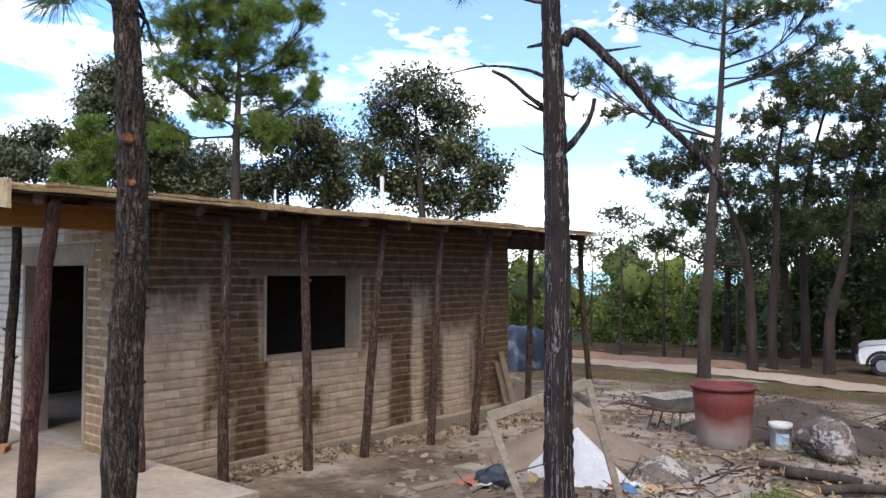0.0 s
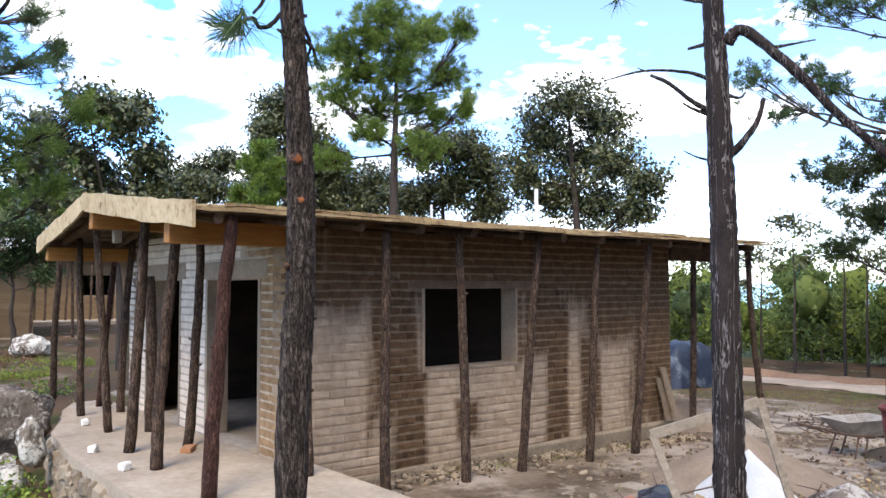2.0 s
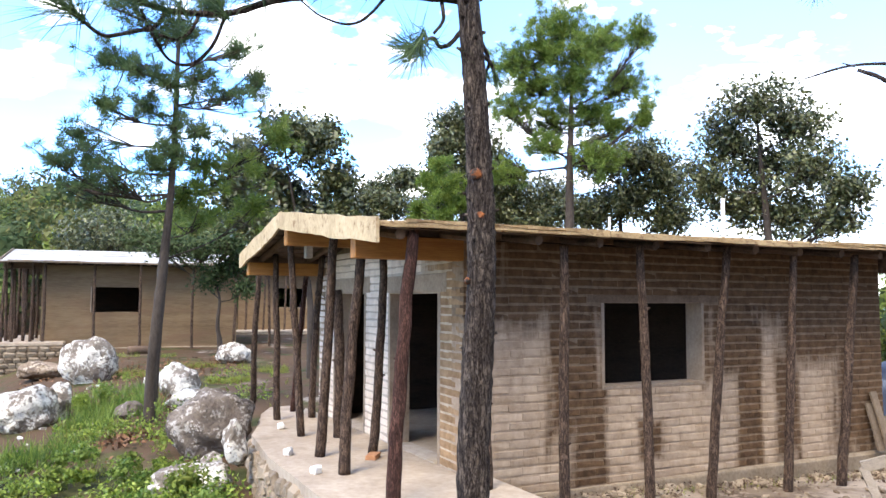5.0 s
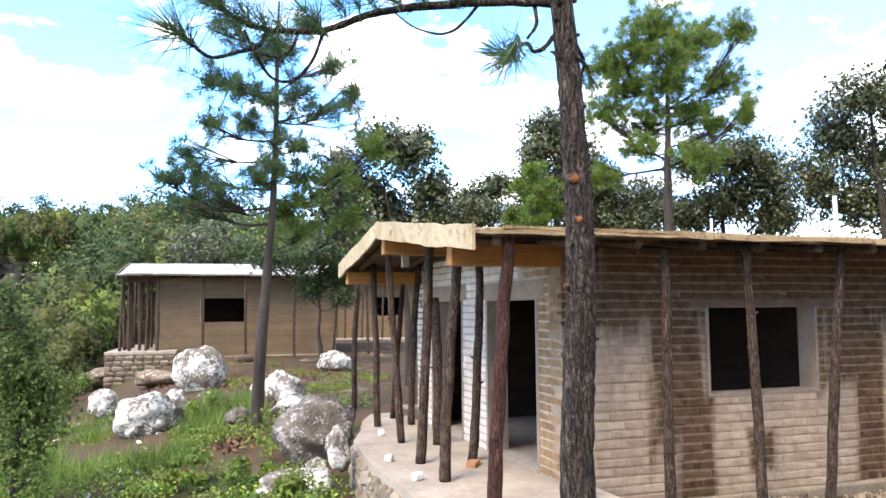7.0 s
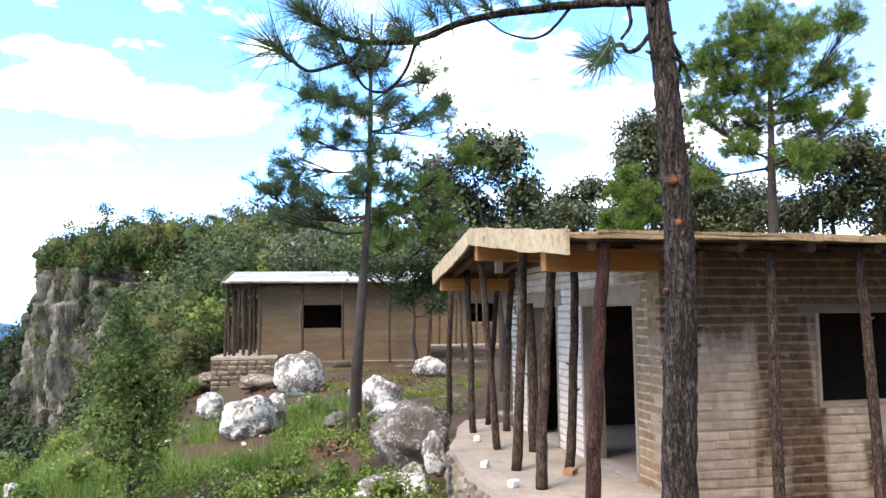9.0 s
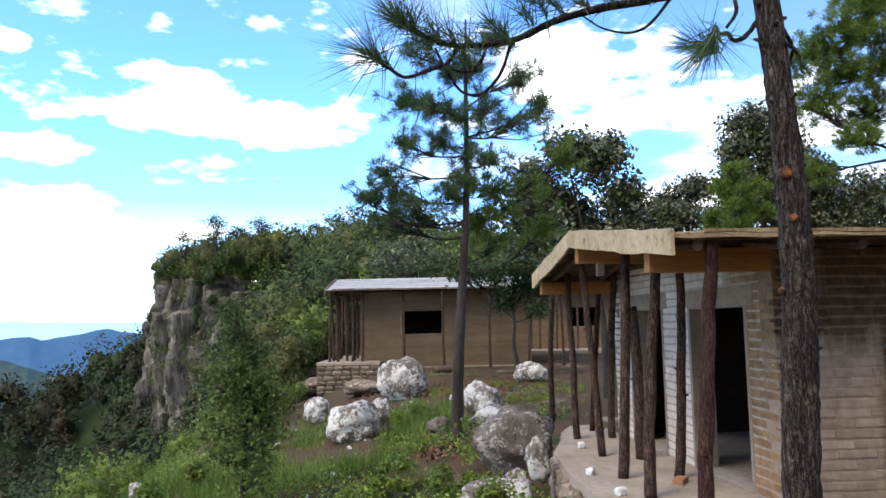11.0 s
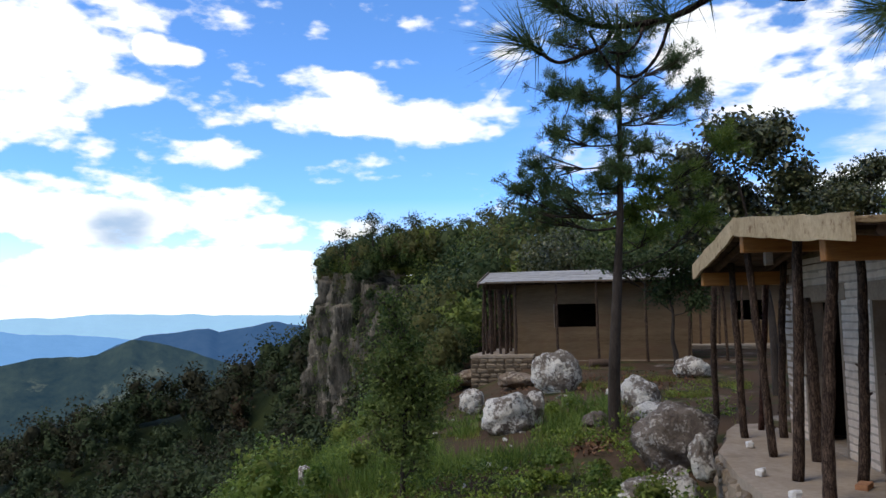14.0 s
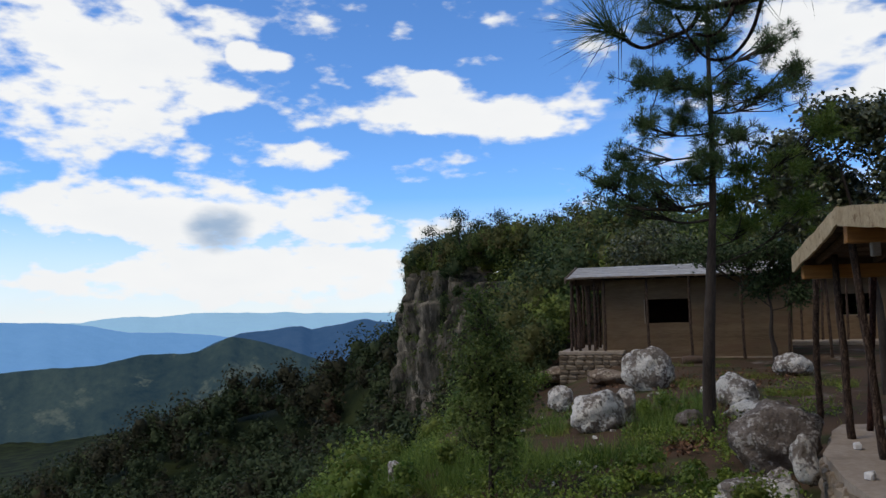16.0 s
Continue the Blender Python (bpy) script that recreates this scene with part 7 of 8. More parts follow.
# ---- boulders ----
def boulder(label, at, size, seed, material="pale_rock", turn=0.0, group="boulders on the slope", planes=9):
    """A weathered boulder: a ball broken by planes and noise, flattened below."""
    rng = np.random.RandomState(seed)
    bm = bmesh.new()
    bmesh.ops.create_icosphere(bm, subdivisions=4, radius=1.0)
    cuts = [(unit(rng.normal(0, 1, 3)), rng.uniform(0.62, 0.9)) for _ in range(planes)]
    for w in bm.verts:
        p = np.array(w.co)
        for nrm, lim in cuts:
            over = p @ nrm - lim
            if over > 0:
                p = p - nrm * over * 0.85
        q = Vector(p)
        q += q * (0.17 * noise.noise(q * 1.9 + Vector((seed, 0, 0))) + 0.09 * noise.noise(q * 5 + Vector((seed, 3, 0))) + 0.035 * noise.noise(q * 12))
        w.co = Vector((q.x * size[0], q.y * size[1], q.z * size[2]))
    me = bpy.data.meshes.new("boulder")
    bm.to_mesh(me)
    bm.free()
    me.materials.append(M[material])
    me.polygons.foreach_set("use_smooth", np.ones(len(me.polygons), dtype=bool))
    ob = new("boulder", me)
    ob.matrix_world = pose(*at, 0, 0, turn)
    return tagged(ob, label, "boulder", group)


for (label, _, _, _, _, _, seed, mat_), (at, size) in zip(BOULDERS, BEDS):
    boulder(label, at, size, seed, mat_, seed * 37, planes=2 if seed == 1 else 9)

# ---- on the porch ----
for k, q in enumerate(((-1.46, 0.80), (-1.46, 1.99), (-1.04, 4.02))):
    ob = Shape().box((-0.058, -0.048, 0.0), (0.058, 0.048, 0.09), wob=0.010, seed=k, chamfer=0.018).make("concrete_block", M["white_block"])
    ob.matrix_world = pose(q[0], q[1], 0.0, 0, 0, 20 + 31 * k)
    tagged(ob, "small white broken block on the porch slab", "block", "blocks on the porch")
M["clay"] = surface("orange clay brick", (0.30, 0.13, 0.06), (0.52, 0.27, 0.14), 12, 0.95, 0.5, 50)
ob = Shape().box((-0.13, -0.065, 0.0), (0.13, 0.065, 0.06), wob=0.004, chamfer=0.006).make("loose_brick", M["clay"])
ob.matrix_world = pose(*(-0.57, 1.33, 0.00), 0, 0, 55)
tagged(ob, "orange clay brick lying under a porch post", "brick")


# ---- the yard ----
def lathe(profile, sides=40, seed=0, wob=0.0):
    rng = np.random.RandomState(seed)
    v, f = [], []
    n = len(profile)
    for i, (r, z) in enumerate(profile):
        for k in range(sides):
            a = 2 * math.pi * k / sides
            q = r * (1 + wob * math.sin(3 * a + seed) + 0.4 * wob * math.sin(7 * a))
            v.append((q * math.cos(a), q * math.sin(a), z))
    for i in range(n - 1):
        for k in range(sides):
            m2 = (k + 1) % sides
            f.append((i * sides + k, i * sides + m2, (i + 1) * sides + m2, (i + 1) * sides + k))
    f.append(tuple(range(sides))[::-1])
    return Shape().add(v, f)


def coated(name, above, below, level, scale, seed_shift):
    """A plastic tub, its lower part coated with dried cement up to a ragged line."""
    mt = surface(name, *above, 3, 0.6, 0.4, 25)
    nt = mt.node_tree
    N, L = nt.nodes.new, nt.links.new
    bs = nt.nodes["Principled BSDF"]
    old = bs.inputs["Base Color"].links[0].from_socket
    co = N("ShaderNodeTexCoord").outputs["Object"]
    sep = N("ShaderNodeSeparateXYZ")
    L(co, sep.inputs[0])
    nz = N("ShaderNodeTexNoise")
    nz.inputs["Scale"].default_value, nz.inputs["Detail"].default_value = scale, 6
    L(co, nz.inputs["Vector"])
    ad = N("ShaderNodeMath")
    ad.operation = "MULTIPLY_ADD"
    ad.inputs[1].default_value = 0.55
    L(nz.outputs[0], ad.inputs[0])
    L(sep.outputs[2], ad.inputs[2])
    rg = N("ShaderNodeMapRange")
    rg.inputs[1].default_value, rg.inputs[2].default_value = level + 0.16, level + 0.52
    L(ad.outputs[0], rg.inputs[0])
    mx = N("ShaderNodeMix")
    mx.data_type = "RGBA"
    mx.inputs[6].default_value = (*below, 1)
    L(rg.outputs[0], mx.inputs[0])
    L(old, mx.inputs[7])
    L(mx.outputs[2], bs.inputs["Base Color"])
    return mt


tub_at = away(70.9, 11.9)
tub = thing("mixing_tub", "large round red tub, its lower half coated in dried cement", "tub", at=(tub_at[0], tub_at[1], ground_at(tub_at[0], tub_at[1]) - 0.02))
M["tub"] = coated("cement-stained red plastic", ((0.095, 0.018, 0.016), (0.18, 0.042, 0.036)), (0.34, 0.275, 0.24), 0.22, 2.2, 1)
lathe([(0.345, 0.0), (0.362, 0.02), (0.385, 0.3), (0.410, 0.6), (0.436, 0.86), (0.416, 0.86), (0.38, 0.5), (0.34, 0.06), (0.0, 0.06)], 44, 2, 0.006).make("tub_body", M["tub"], tub, smooth=True)
lathe([(0.438, 0.83), (0.458, 0.835), (0.462, 0.865), (0.455, 0.88), (0.436, 0.88), (0.43, 0.84)], 44, 2, 0.006).make("rim", M["tub"], tub, "faded red rolled rim", smooth=True)
bk_at = away(74.5, 12.0)
bucket = thing("bucket", "white plastic bucket with a faded blue label", "bucket", at=(bk_at[0], bk_at[1], ground_at(bk_at[0], bk_at[1]) - 0.01))
M["bucket"] = surface("white plastic", (0.42, 0.42, 0.40), (0.62, 0.62, 0.60), 4, 0.5, 0.2, 20, spots=(0.42, 0.36, 0.30), spot_scale=5, spot_edge=(0.6, 0.75))
M["bucket_label"] = surface("faded blue print", (0.25, 0.42, 0.56), (0.50, 0.62, 0.70), 9, 0.5, 0.1, 20)
lathe([(0.130, 0.0), (0.136, 0.02), (0.150, 0.30), (0.158, 0.30), (0.160, 0.33), (0.162, 0.37), (0.150, 0.37), (0.126, 0.02)], 32).make("body", M["bucket"], bucket, smooth=True)
Shape().tube([(0.162 * math.cos(a), 0.162 * math.sin(a), 0.335 - 0.16 * math.sin(a - 2.6)) for a in np.linspace(2.6, 2.6 + math.pi, 14)], [0.004], 6).make("wire_handle", M["lintel"], bucket)
v = [(r * math.cos(a), r * math.sin(a), z) for z, r in ((0.08, 0.1415), (0.24, 0.150)) for a in np.linspace(3.0, 4.3, 10)]
mesh_object("print", v, [(i, i + 1, i + 11, i + 10) for i in range(9)], M["bucket_label"], bucket)


def heap(name, label, at, radius, high, material, seed, category, steep=1.25):
    rings, sides = 16, 40
    v = []
    for i in range(rings + 1):
        t = i / rings
        for k in range(sides):
            a = 2 * math.pi * k / sides
            r = radius * t * (1 + 0.13 * math.sin(2 * a + seed) + 0.07 * math.sin(5 * a + seed * 2))
            zz = high * max(0.0, 1 - t) ** steep
            x, y = at[0] + r * math.cos(a), at[1] + r * math.sin(a)
            wob = 0.035 * noise.noise(Vector((x * 3, y * 3, seed)))
            v.append((x, y, ground_at(x, y) - 0.03 + zz + wob * (1 - t)))
    f = [(i * sides + k, i * sides + (k + 1) % sides, (i + 1) * sides + (k + 1) % sides, (i + 1) * sides + k) for i in range(rings) for k in range(sides)]
    return tagged(mesh_object(name, v, f, material, smooth=True), label, category)


M["sand"] = surface("brown sand", (0.165, 0.12, 0.088), (0.26, 0.20, 0.15), 3, 1.0, 0.5, 60)
M["dark_earth"] = surface("dark earth", (0.03, 0.023, 0.018), (0.095, 0.072, 0.056), 3, 1.0, 1.0, 12)
M["lime"] = surface("white lime", (0.46, 0.45, 0.44), (0.62, 0.61, 0.60), 4, 1.0, 0.5, 50)
M["spoil"] = surface("spilled mortar", (0.20, 0.16, 0.125), (0.37, 0.315, 0.26), 2.5, 1.0, 0.6, 24)
heap("sand_heap", "heap of brown building sand", away(60.6, 10.3), 1.25, 0.62, M["sand"], 3, "sand")
heap("lime_heap", "steep white heap of lime beside the sand", away(60.9, 9.4), 0.62, 0.60, M["lime"], 5, "lime", 1.0)
heap("mortar_spill", "pale spilled mortar spread on the ground", away(70.0, 9.6), 1.1, 0.07, M["spoil"], 6, "mortar", 0.8)
heap("mortar_spill", "pale mortar trodden into the earth by the wall", away(56.0, 9.6), 1.15, 0.05, M["spoil"], 7, "mortar", 0.8)
heap("earth_heap", "low heap of brown earth beyond the wall", away(56.3, 15.5), 1.3, 0.55, M["sand"], 8, "earth")
heap("spoil_heap", "dark mound of earth and bark behind the tub", away(75.3, 13.6), 1.7, 0.62, M["dark_earth"], 11, "earth", 0.9)
heap("gravel_heap", "small grey heap of gravel", away(66.9, 9.7), 0.62, 0.26, M["rock"], 9, "gravel")


def plank(a, b, width, thick, name, material, parent=None, side=(0, 0, 1), seed=0):
    """A sawn plank from a to b."""
    a, b = Vector(a), Vector(b)
    d = (b - a).normalized()
    s = Vector(side)
    s = (s - d * s.dot(d)).normalized()
    n = d.cross(s)
    v, f = rough_board((b - a).length, width, thick, seed, 0.006, 8)
    pts = [a + d * p[0] + n * (p[1] - thick / 2) + s * (p[2] - width / 2) for p in v]
    return mesh_object(name, [tuple(p) for p in pts], f, material, parent)


frame_ = thing("sieve_frame", "leaning frame of grey scrap planks before the sand heap", "frame")
fa, fb, fc, fd = (2.58, -2.99, 0.43), (3.40, -3.71, 0.77), (2.51, -3.50, -0.37), (3.17, -4.25, -0.38)
plank(fa, fb, 0.10, 0.035, "top_bar", M["grey_wood"], frame_, seed=1)
plank((fa[0] + 0.02, fa[1], fa[2]), (fc[0], fc[1], ground_at(fc[0], fc[1]) - 0.04), 0.075, 0.028, "leg", M["grey_wood"], frame_, (0.7, -0.7, 0), 2)
plank((fb[0] + 0.02, fb[1], fb[2] + 0.03), (fd[0], fd[1], ground_at(fd[0], fd[1]) - 0.04), 0.075, 0.028, "leg", M["grey_wood"], frame_, (0.7, -0.7, 0), 3)
plank((3.36, -3.54, 0.66), (3.72, -3.58, 0.48), 0.08, 0.03, "brace", M["grey_wood"], frame_, seed=4)

lean = thing("leaning_boards", "two rough boards leaning on the cabin corner", "boards")
for k, (p, q) in enumerate((((7.00, -0.04, 0.60), (7.03, -0.28, -0.26)), ((6.91, -0.03, 0.43), (6.91, -0.22, -0.25)))):
    plank(q, p, 0.16, 0.03, "board", M["far_plank"], lean, (0.9, 0.1, 0), 11 + k)

wb = away(67.5, 13.2)
barrow = thing("wheelbarrow", "old wheelbarrow with a dented pale tray", "wheelbarrow", at=(wb[0], wb[1], ground_at(wb[0], wb[1])))
barrow.rotation_euler = (0, 0, radians(-25))
M["rust"] = surface("rusty steel", (0.05, 0.035, 0.03), (0.17, 0.11, 0.08), 8, 0.75, 0.4, 30, metal=0.3)
M["tray"] = surface("mortar-caked tray", (0.13, 0.115, 0.10), (0.36, 0.33, 0.30), 5, 0.85, 0.4, 24)
tr = Shape()
lo = [(-0.27, -0.20, 0.36), (0.24, -0.18, 0.32), (0.24, 0.18, 0.32), (-0.27, 0.20, 0.36)]
hi = [(-0.44, -0.31, 0.56), (0.44, -0.29, 0.58), (0.44, 0.29, 0.58), (-0.44, 0.31, 0.56)]
ins = [(x * 0.94, y * 0.94, z - 0.005) for x, y, z in hi]
low = [(x * 0.93, y * 0.93, z + 0.10) for x, y, z in lo]
tr.add(lo + hi + ins + low, [(3, 2, 1, 0)] + [(i, (i + 1) % 4, 4 + (i + 1) % 4, 4 + i) for i in range(4)] + [(4 + i, 4 + (i + 1) % 4, 8 + (i + 1) % 4, 8 + i) for i in range(4)] + [(8 + i, 8 + (i + 1) % 4, 12 + (i + 1) % 4, 12 + i) for i in range(4)] + [(12, 13, 14, 15)])
tr.make("tray", M["tray"], barrow)
for s in (-1, 1):
    Shape().tube([(0.72, 0.05 * s, 0.2), (0.3, 0.14 * s, 0.30), (-0.3, 0.24 * s, 0.36), (-0.85, 0.30 * s, 0.48)], [0.018], 8, 0, 1, steps=3).make("handle_bar", M["rust"], barrow)
    Shape().tube([(-0.2, 0.22 * s, 0.35), (-0.32, 0.26 * s, 0.0), (-0.12, 0.24 * s, 0.0), (-0.02, 0.2 * s, 0.34)], [0.014], 8, 0, 1).make("leg", M["rust"], barrow)
wheel = Shape()
wheel.tube([(0.72 + 0.165 * math.cos(a), 0, 0.2 + 0.165 * math.sin(a)) for a in np.linspace(0, 2 * math.pi, 25)], [0.038], 10)
wheel.make("wheel", M["black"], barrow)

M["cut_wood"] = surface("sawn pine end", (0.34, 0.17, 0.06), (0.58, 0.35, 0.15), 14, 0.8, 0.3, 40)
log_spots = [((74.9, 10.0), (79.4, 9.8), 0.07), ((76.9, 9.3), (81.2, 9.7), 0.055), ((73.2, 10.4), (75.0, 10.3), 0.05)]
for k, (p, q, r) in enumerate(log_spots):
    a, b = away(*p), away(*q)
    ob = Shape().tube([(a[0], a[1], ground_at(a[0], a[1]) + r * 0.9), ((a[0] + b[0]) / 2, (a[1] + b[1]) / 2, ground_at(b[0], b[1]) + r * 1.0 + 0.02), (b[0], b[1], ground_at(b[0], b[1]) + r)], [r, r * 0.95, r * 0.85], 12, 0.06, k, steps=4).make("log", M["bark_far"], smooth=True)
    tagged(ob, "felled pine log lying in the yard", "log", "logs in the yard")
    away_ = (Vector(a) - Vector(b)).normalized()
    p = Vector((a[0], a[1], ground_at(a[0], a[1]) + r * 0.9))
    Shape().tube([p - away_ * 0.01, p + away_ * 0.012], [r * 0.93], 12, 0.04, k).make("cut_end", M["cut_wood"], ob, "pale orange sawn end of the log")
for k, (b, d, ln, w, t, mt_) in enumerate([(77.6, 9.0, 0.6, 0.18, 20, "slab_wood"), (78.6, 8.8, 0.7, 0.20, 35, "slab_wood"), (79.6, 9.0, 0.5, 0.16, 5, "grey_wood"), (73.0, 9.4, 0.45, 0.07, 95, "grey_wood"), (71.8, 9.1, 0.55, 0.05, 70, "grey_wood"), (55.2, 9.2, 0.9, 0.12, 110, "grey_wood"), (57.6, 8.9, 0.7, 0.10, 60, "slab_wood"), (66.8, 8.9, 0.5, 0.06, 130, "slab_wood"), (67.8, 9.0, 0.35, 0.1, 40, "grey_wood"), (49.0, 8.4, 1.2, 0.12, 100, "grey_wood")]):
    x, y, _ = away(b, d)
    z0 = ground_at(x, y) + 0.015
    a = radians(90 - t)
    ob = plank((x, y, z0), (x + ln * math.cos(a), y + ln * math.sin(a), ground_at(x + ln * math.cos(a), y + ln * math.sin(a)) + 0.02), w, 0.025, "offcut", M[mt_], None, (-math.sin(a), math.cos(a), 0.1), 60 + k)
    tagged(ob, "wood offcut lying on the ground", "offcut", "offcuts in the yard")
# torn bag and scraps
bm = bmesh.new()
bmesh.ops.create_icosphere(bm, subdivisions=3, radius=0.21)
for w in bm.verts:
    w.co *= 1 + 0.35 * noise.noise(w.co * 9)
    w.co.z = max(w.co.z * 0.7, -0.05)
me = bpy.data.meshes.new("plastic_bag")
bm.to_mesh(me)
bm.free()
me.materials.append(M["black"])
ob = new("plastic_bag", me)
ob.location = (*away(54.8, 8.8)[:2], ground_at(*away(54.8, 8.8)[:2]) + 0.05)
tagged(ob, "crumpled dark plastic bag on the ground", "bag")

# blue sheet over stacked goods behind the cabin
M["sheet"] = surface("blue tarpaulin", (0.010, 0.016, 0.034), (0.032, 0.045, 0.075), 3, 0.55, 0.8, 4, spots=(0.12, 0.145, 0.18), spot_scale=1.5, spot_edge=(0.55, 0.65))
tp = away(56.2, 24.5)
v = []
for i in range(25):
    for j in range(13):
        u, w = i / 24 * 2 - 1, j / 12 * 2 - 1
        dd = max(abs(u), abs(w)) ** 6
        x, y = tp[0] + u * 1.25, tp[1] + w * 0.8
        v.append((x + 0.06 * noise.noise(Vector((u * 4, w * 4, 1))), y, ground_at(x, y) + 1.32 * (1 - dd) + 0.10 * noise.noise(Vector((u * 3, w * 3, 4)))))
ob = mesh_object("tarpaulin_stack", v, [(i * 13 + j, i * 13 + j + 1, (i + 1) * 13 + j + 1, (i + 1) * 13 + j) for i in range(24) for j in range(12)], M["sheet"], smooth=True)
tagged(ob, "blue tarpaulin drawn over stacked goods behind the cabin", "tarpaulin")

# vent pipes and a mast above the roofs
M["pipe"] = surface("white plastic pipe", (0.62, 0.62, 0.62), (0.80, 0.80, 0.80), 6, 0.5, 0.1, 20)
p = (6.14, 2.01, 3.13)
ob = Shape().tube([(p[0], p[1], 2.9), (p[0], p[1], p[2] + 0.62)], [0.036], 12, 0.01).make("vent_pipe", M["pipe"])
tagged(ob, "white plastic vent pipe through the cabin roof", "pipe")
p = (5.33, 4.09, 3.41)
ob = Shape().tube([(p[0], p[1], 2.95), (p[0], p[1], p[2] + 0.18)], [0.022], 10, 0.01).make("vent_pipe", M["pipe"])
tagged(ob, "short thin pipe through the cabin roof", "pipe")
m0 = on_ground(22.8, 34)
mast = thing("antenna_mast", "thin pale mast with a small wind vane behind the cabin", "mast", at=m0)
hh = sight(22.8, 9.6, 34)[2] - m0[2]
Shape().tube([(0, 0, -0.2), (0, 0, hh)], [0.04, 0.03], 8).make("pole", M["pipe"], mast)
Shape().box((-0.25, -0.02, hh - 0.25), (0.05, 0.02, hh - 0.05), chamfer=0.005).make("vane", M["pipe"], mast)
Shape().tube([(-0.1, 0, hh), (0.35, 0, hh + 0.1)], [0.025], 6).make("arm", M["pipe"], mast)

# scraps of packaging among the offcuts
for k, (b, d, col) in enumerate([(63.9, 8.9, (0.45, 0.06, 0.05)), (64.5, 8.8, (0.10, 0.22, 0.42)), (65.2, 9.0, (0.62, 0.62, 0.60)), (63.4, 8.7, (0.60, 0.55, 0.50)), (68.5, 8.9, (0.66, 0.56, 0.50)), (53.9, 8.6, (0.65, 0.62, 0.58)), (53.0, 8.7, (0.40, 0.16, 0.10)), (66.0, 8.8, (0.46, 0.33, 0.20))]):
    mt_ = surface("torn packaging", tuple(q * 0.6 for q in col), col, 9, 0.6, 0.6, 20)
    x, y, _ = away(b, d)
    v = []
    for i in range(6):
        for j in range(5):
            u, w = i / 5 - 0.5, j / 4 - 0.5
            v.append((u * 0.26, w * 0.2, 0.03 + 0.06 * noise.noise(Vector((u * 6 + k * 3, w * 6, k)))))
    ob = mesh_object("packaging_scrap", v, [(i * 5 + j, i * 5 + j + 1, (i + 1) * 5 + j + 1, (i + 1) * 5 + j) for i in range(5) for j in range(4)], mt_)
    ob.matrix_world = pose(x, y, ground_at(x, y), 8, -6, 47 * k)
    tagged(ob, "crumpled scrap of packaging on the ground", "litter", "scraps in the yard")

# ---- dirt track, bank and truck ----
M["track"] = surface("dry dirt track", (0.27, 0.205, 0.145), (0.42, 0.335, 0.255), 0.5, 0.97, 0.5, 5, world_co=True)
M["red_earth"] = surface("cut red earth", (0.20, 0.105, 0.056), (0.36, 0.215, 0.125), 0.8, 0.97, 0.8, 4, world_co=True)
mid = np.array([away(b, d)[:2] for b, d in ((50, 36), (57, 32), (62, 29.5), (67, 28), (71.5, 26.5), (76, 25), (80.5, 24), (86, 24), (95, 26))])
mid, _ = smooth_line(mid, np.zeros(len(mid)), 12)
tn = np.gradient(mid, axis=0)
tn /= np.linalg.norm(tn, axis=1)[:, None]
nr = np.stack([-tn[:, 1], tn[:, 0]], -1)


def ribbon(name, offs, lift, material, label, category, seed, upto=999):
    v = []
    run = mid[:upto]
    for i, p in enumerate(run):
        for k, (o_, h_) in enumerate(zip(offs, lift)):
            w = o_ + 0.25 * noise.noise(Vector((i * 0.23, k * 3.0, seed)))
            x, y = p[0] + nr[i, 0] * w, p[1] + nr[i, 1] * w
            h_ = h_ * min(1.0, (len(run) - 1 - i) / 8.0) if h_ > 0.2 else h_
            v.append((x, y, ground_at(x, y) + h_ + 0.05 * noise.noise(Vector((i * 0.4, k, seed)))))
    m2 = len(offs)
    f = [(i * m2 + k, i * m2 + k + 1, (i + 1) * m2 + k + 1, (i + 1) * m2 + k) for i in range(len(run) - 1) for k in range(m2 - 1)]
    return tagged(mesh_object(name, v, f, material, smooth=True), label, category, kind="structure")


ribbon("road", [-1.2, -0.7, -0.2, 0.2, 0.7, 1.3], [0.02, 0.09, 0.08, 0.09, 0.09, 0.02], M["track"], "pale dry dirt track across the yard", "road", 2)
ribbon("bank", [2.2, 2.6, 3.1, 3.8], [-0.05, 0.21, 0.23, -0.05], M["red_earth"], "low bank of orange earth along the track", "bank", 4, 46)

M["car_white"] = surface("white car paint", (0.72, 0.73, 0.74), (0.80, 0.81, 0.82), 1, 0.25, 0.0, 10, spec=0.6)
M["tyre"] = surface("tyre rubber", (0.015, 0.015, 0.016), (0.04, 0.04, 0.04), 8, 0.85, 0.3, 40)
M["rim"] = surface("alloy rim", (0.35, 0.35, 0.37), (0.55, 0.55, 0.57), 6, 0.35, 0.1, 30, metal=0.8)
M["car_glass"] = surface("dark car glass", (0.01, 0.012, 0.014), (0.03, 0.035, 0.04), 3, 0.08, 0, 10, spec=0.8)
M["lamp_glass"] = surface("headlamp glass", (0.55, 0.56, 0.58), (0.75, 0.76, 0.78), 6, 0.12, 0, 10, spec=0.8)


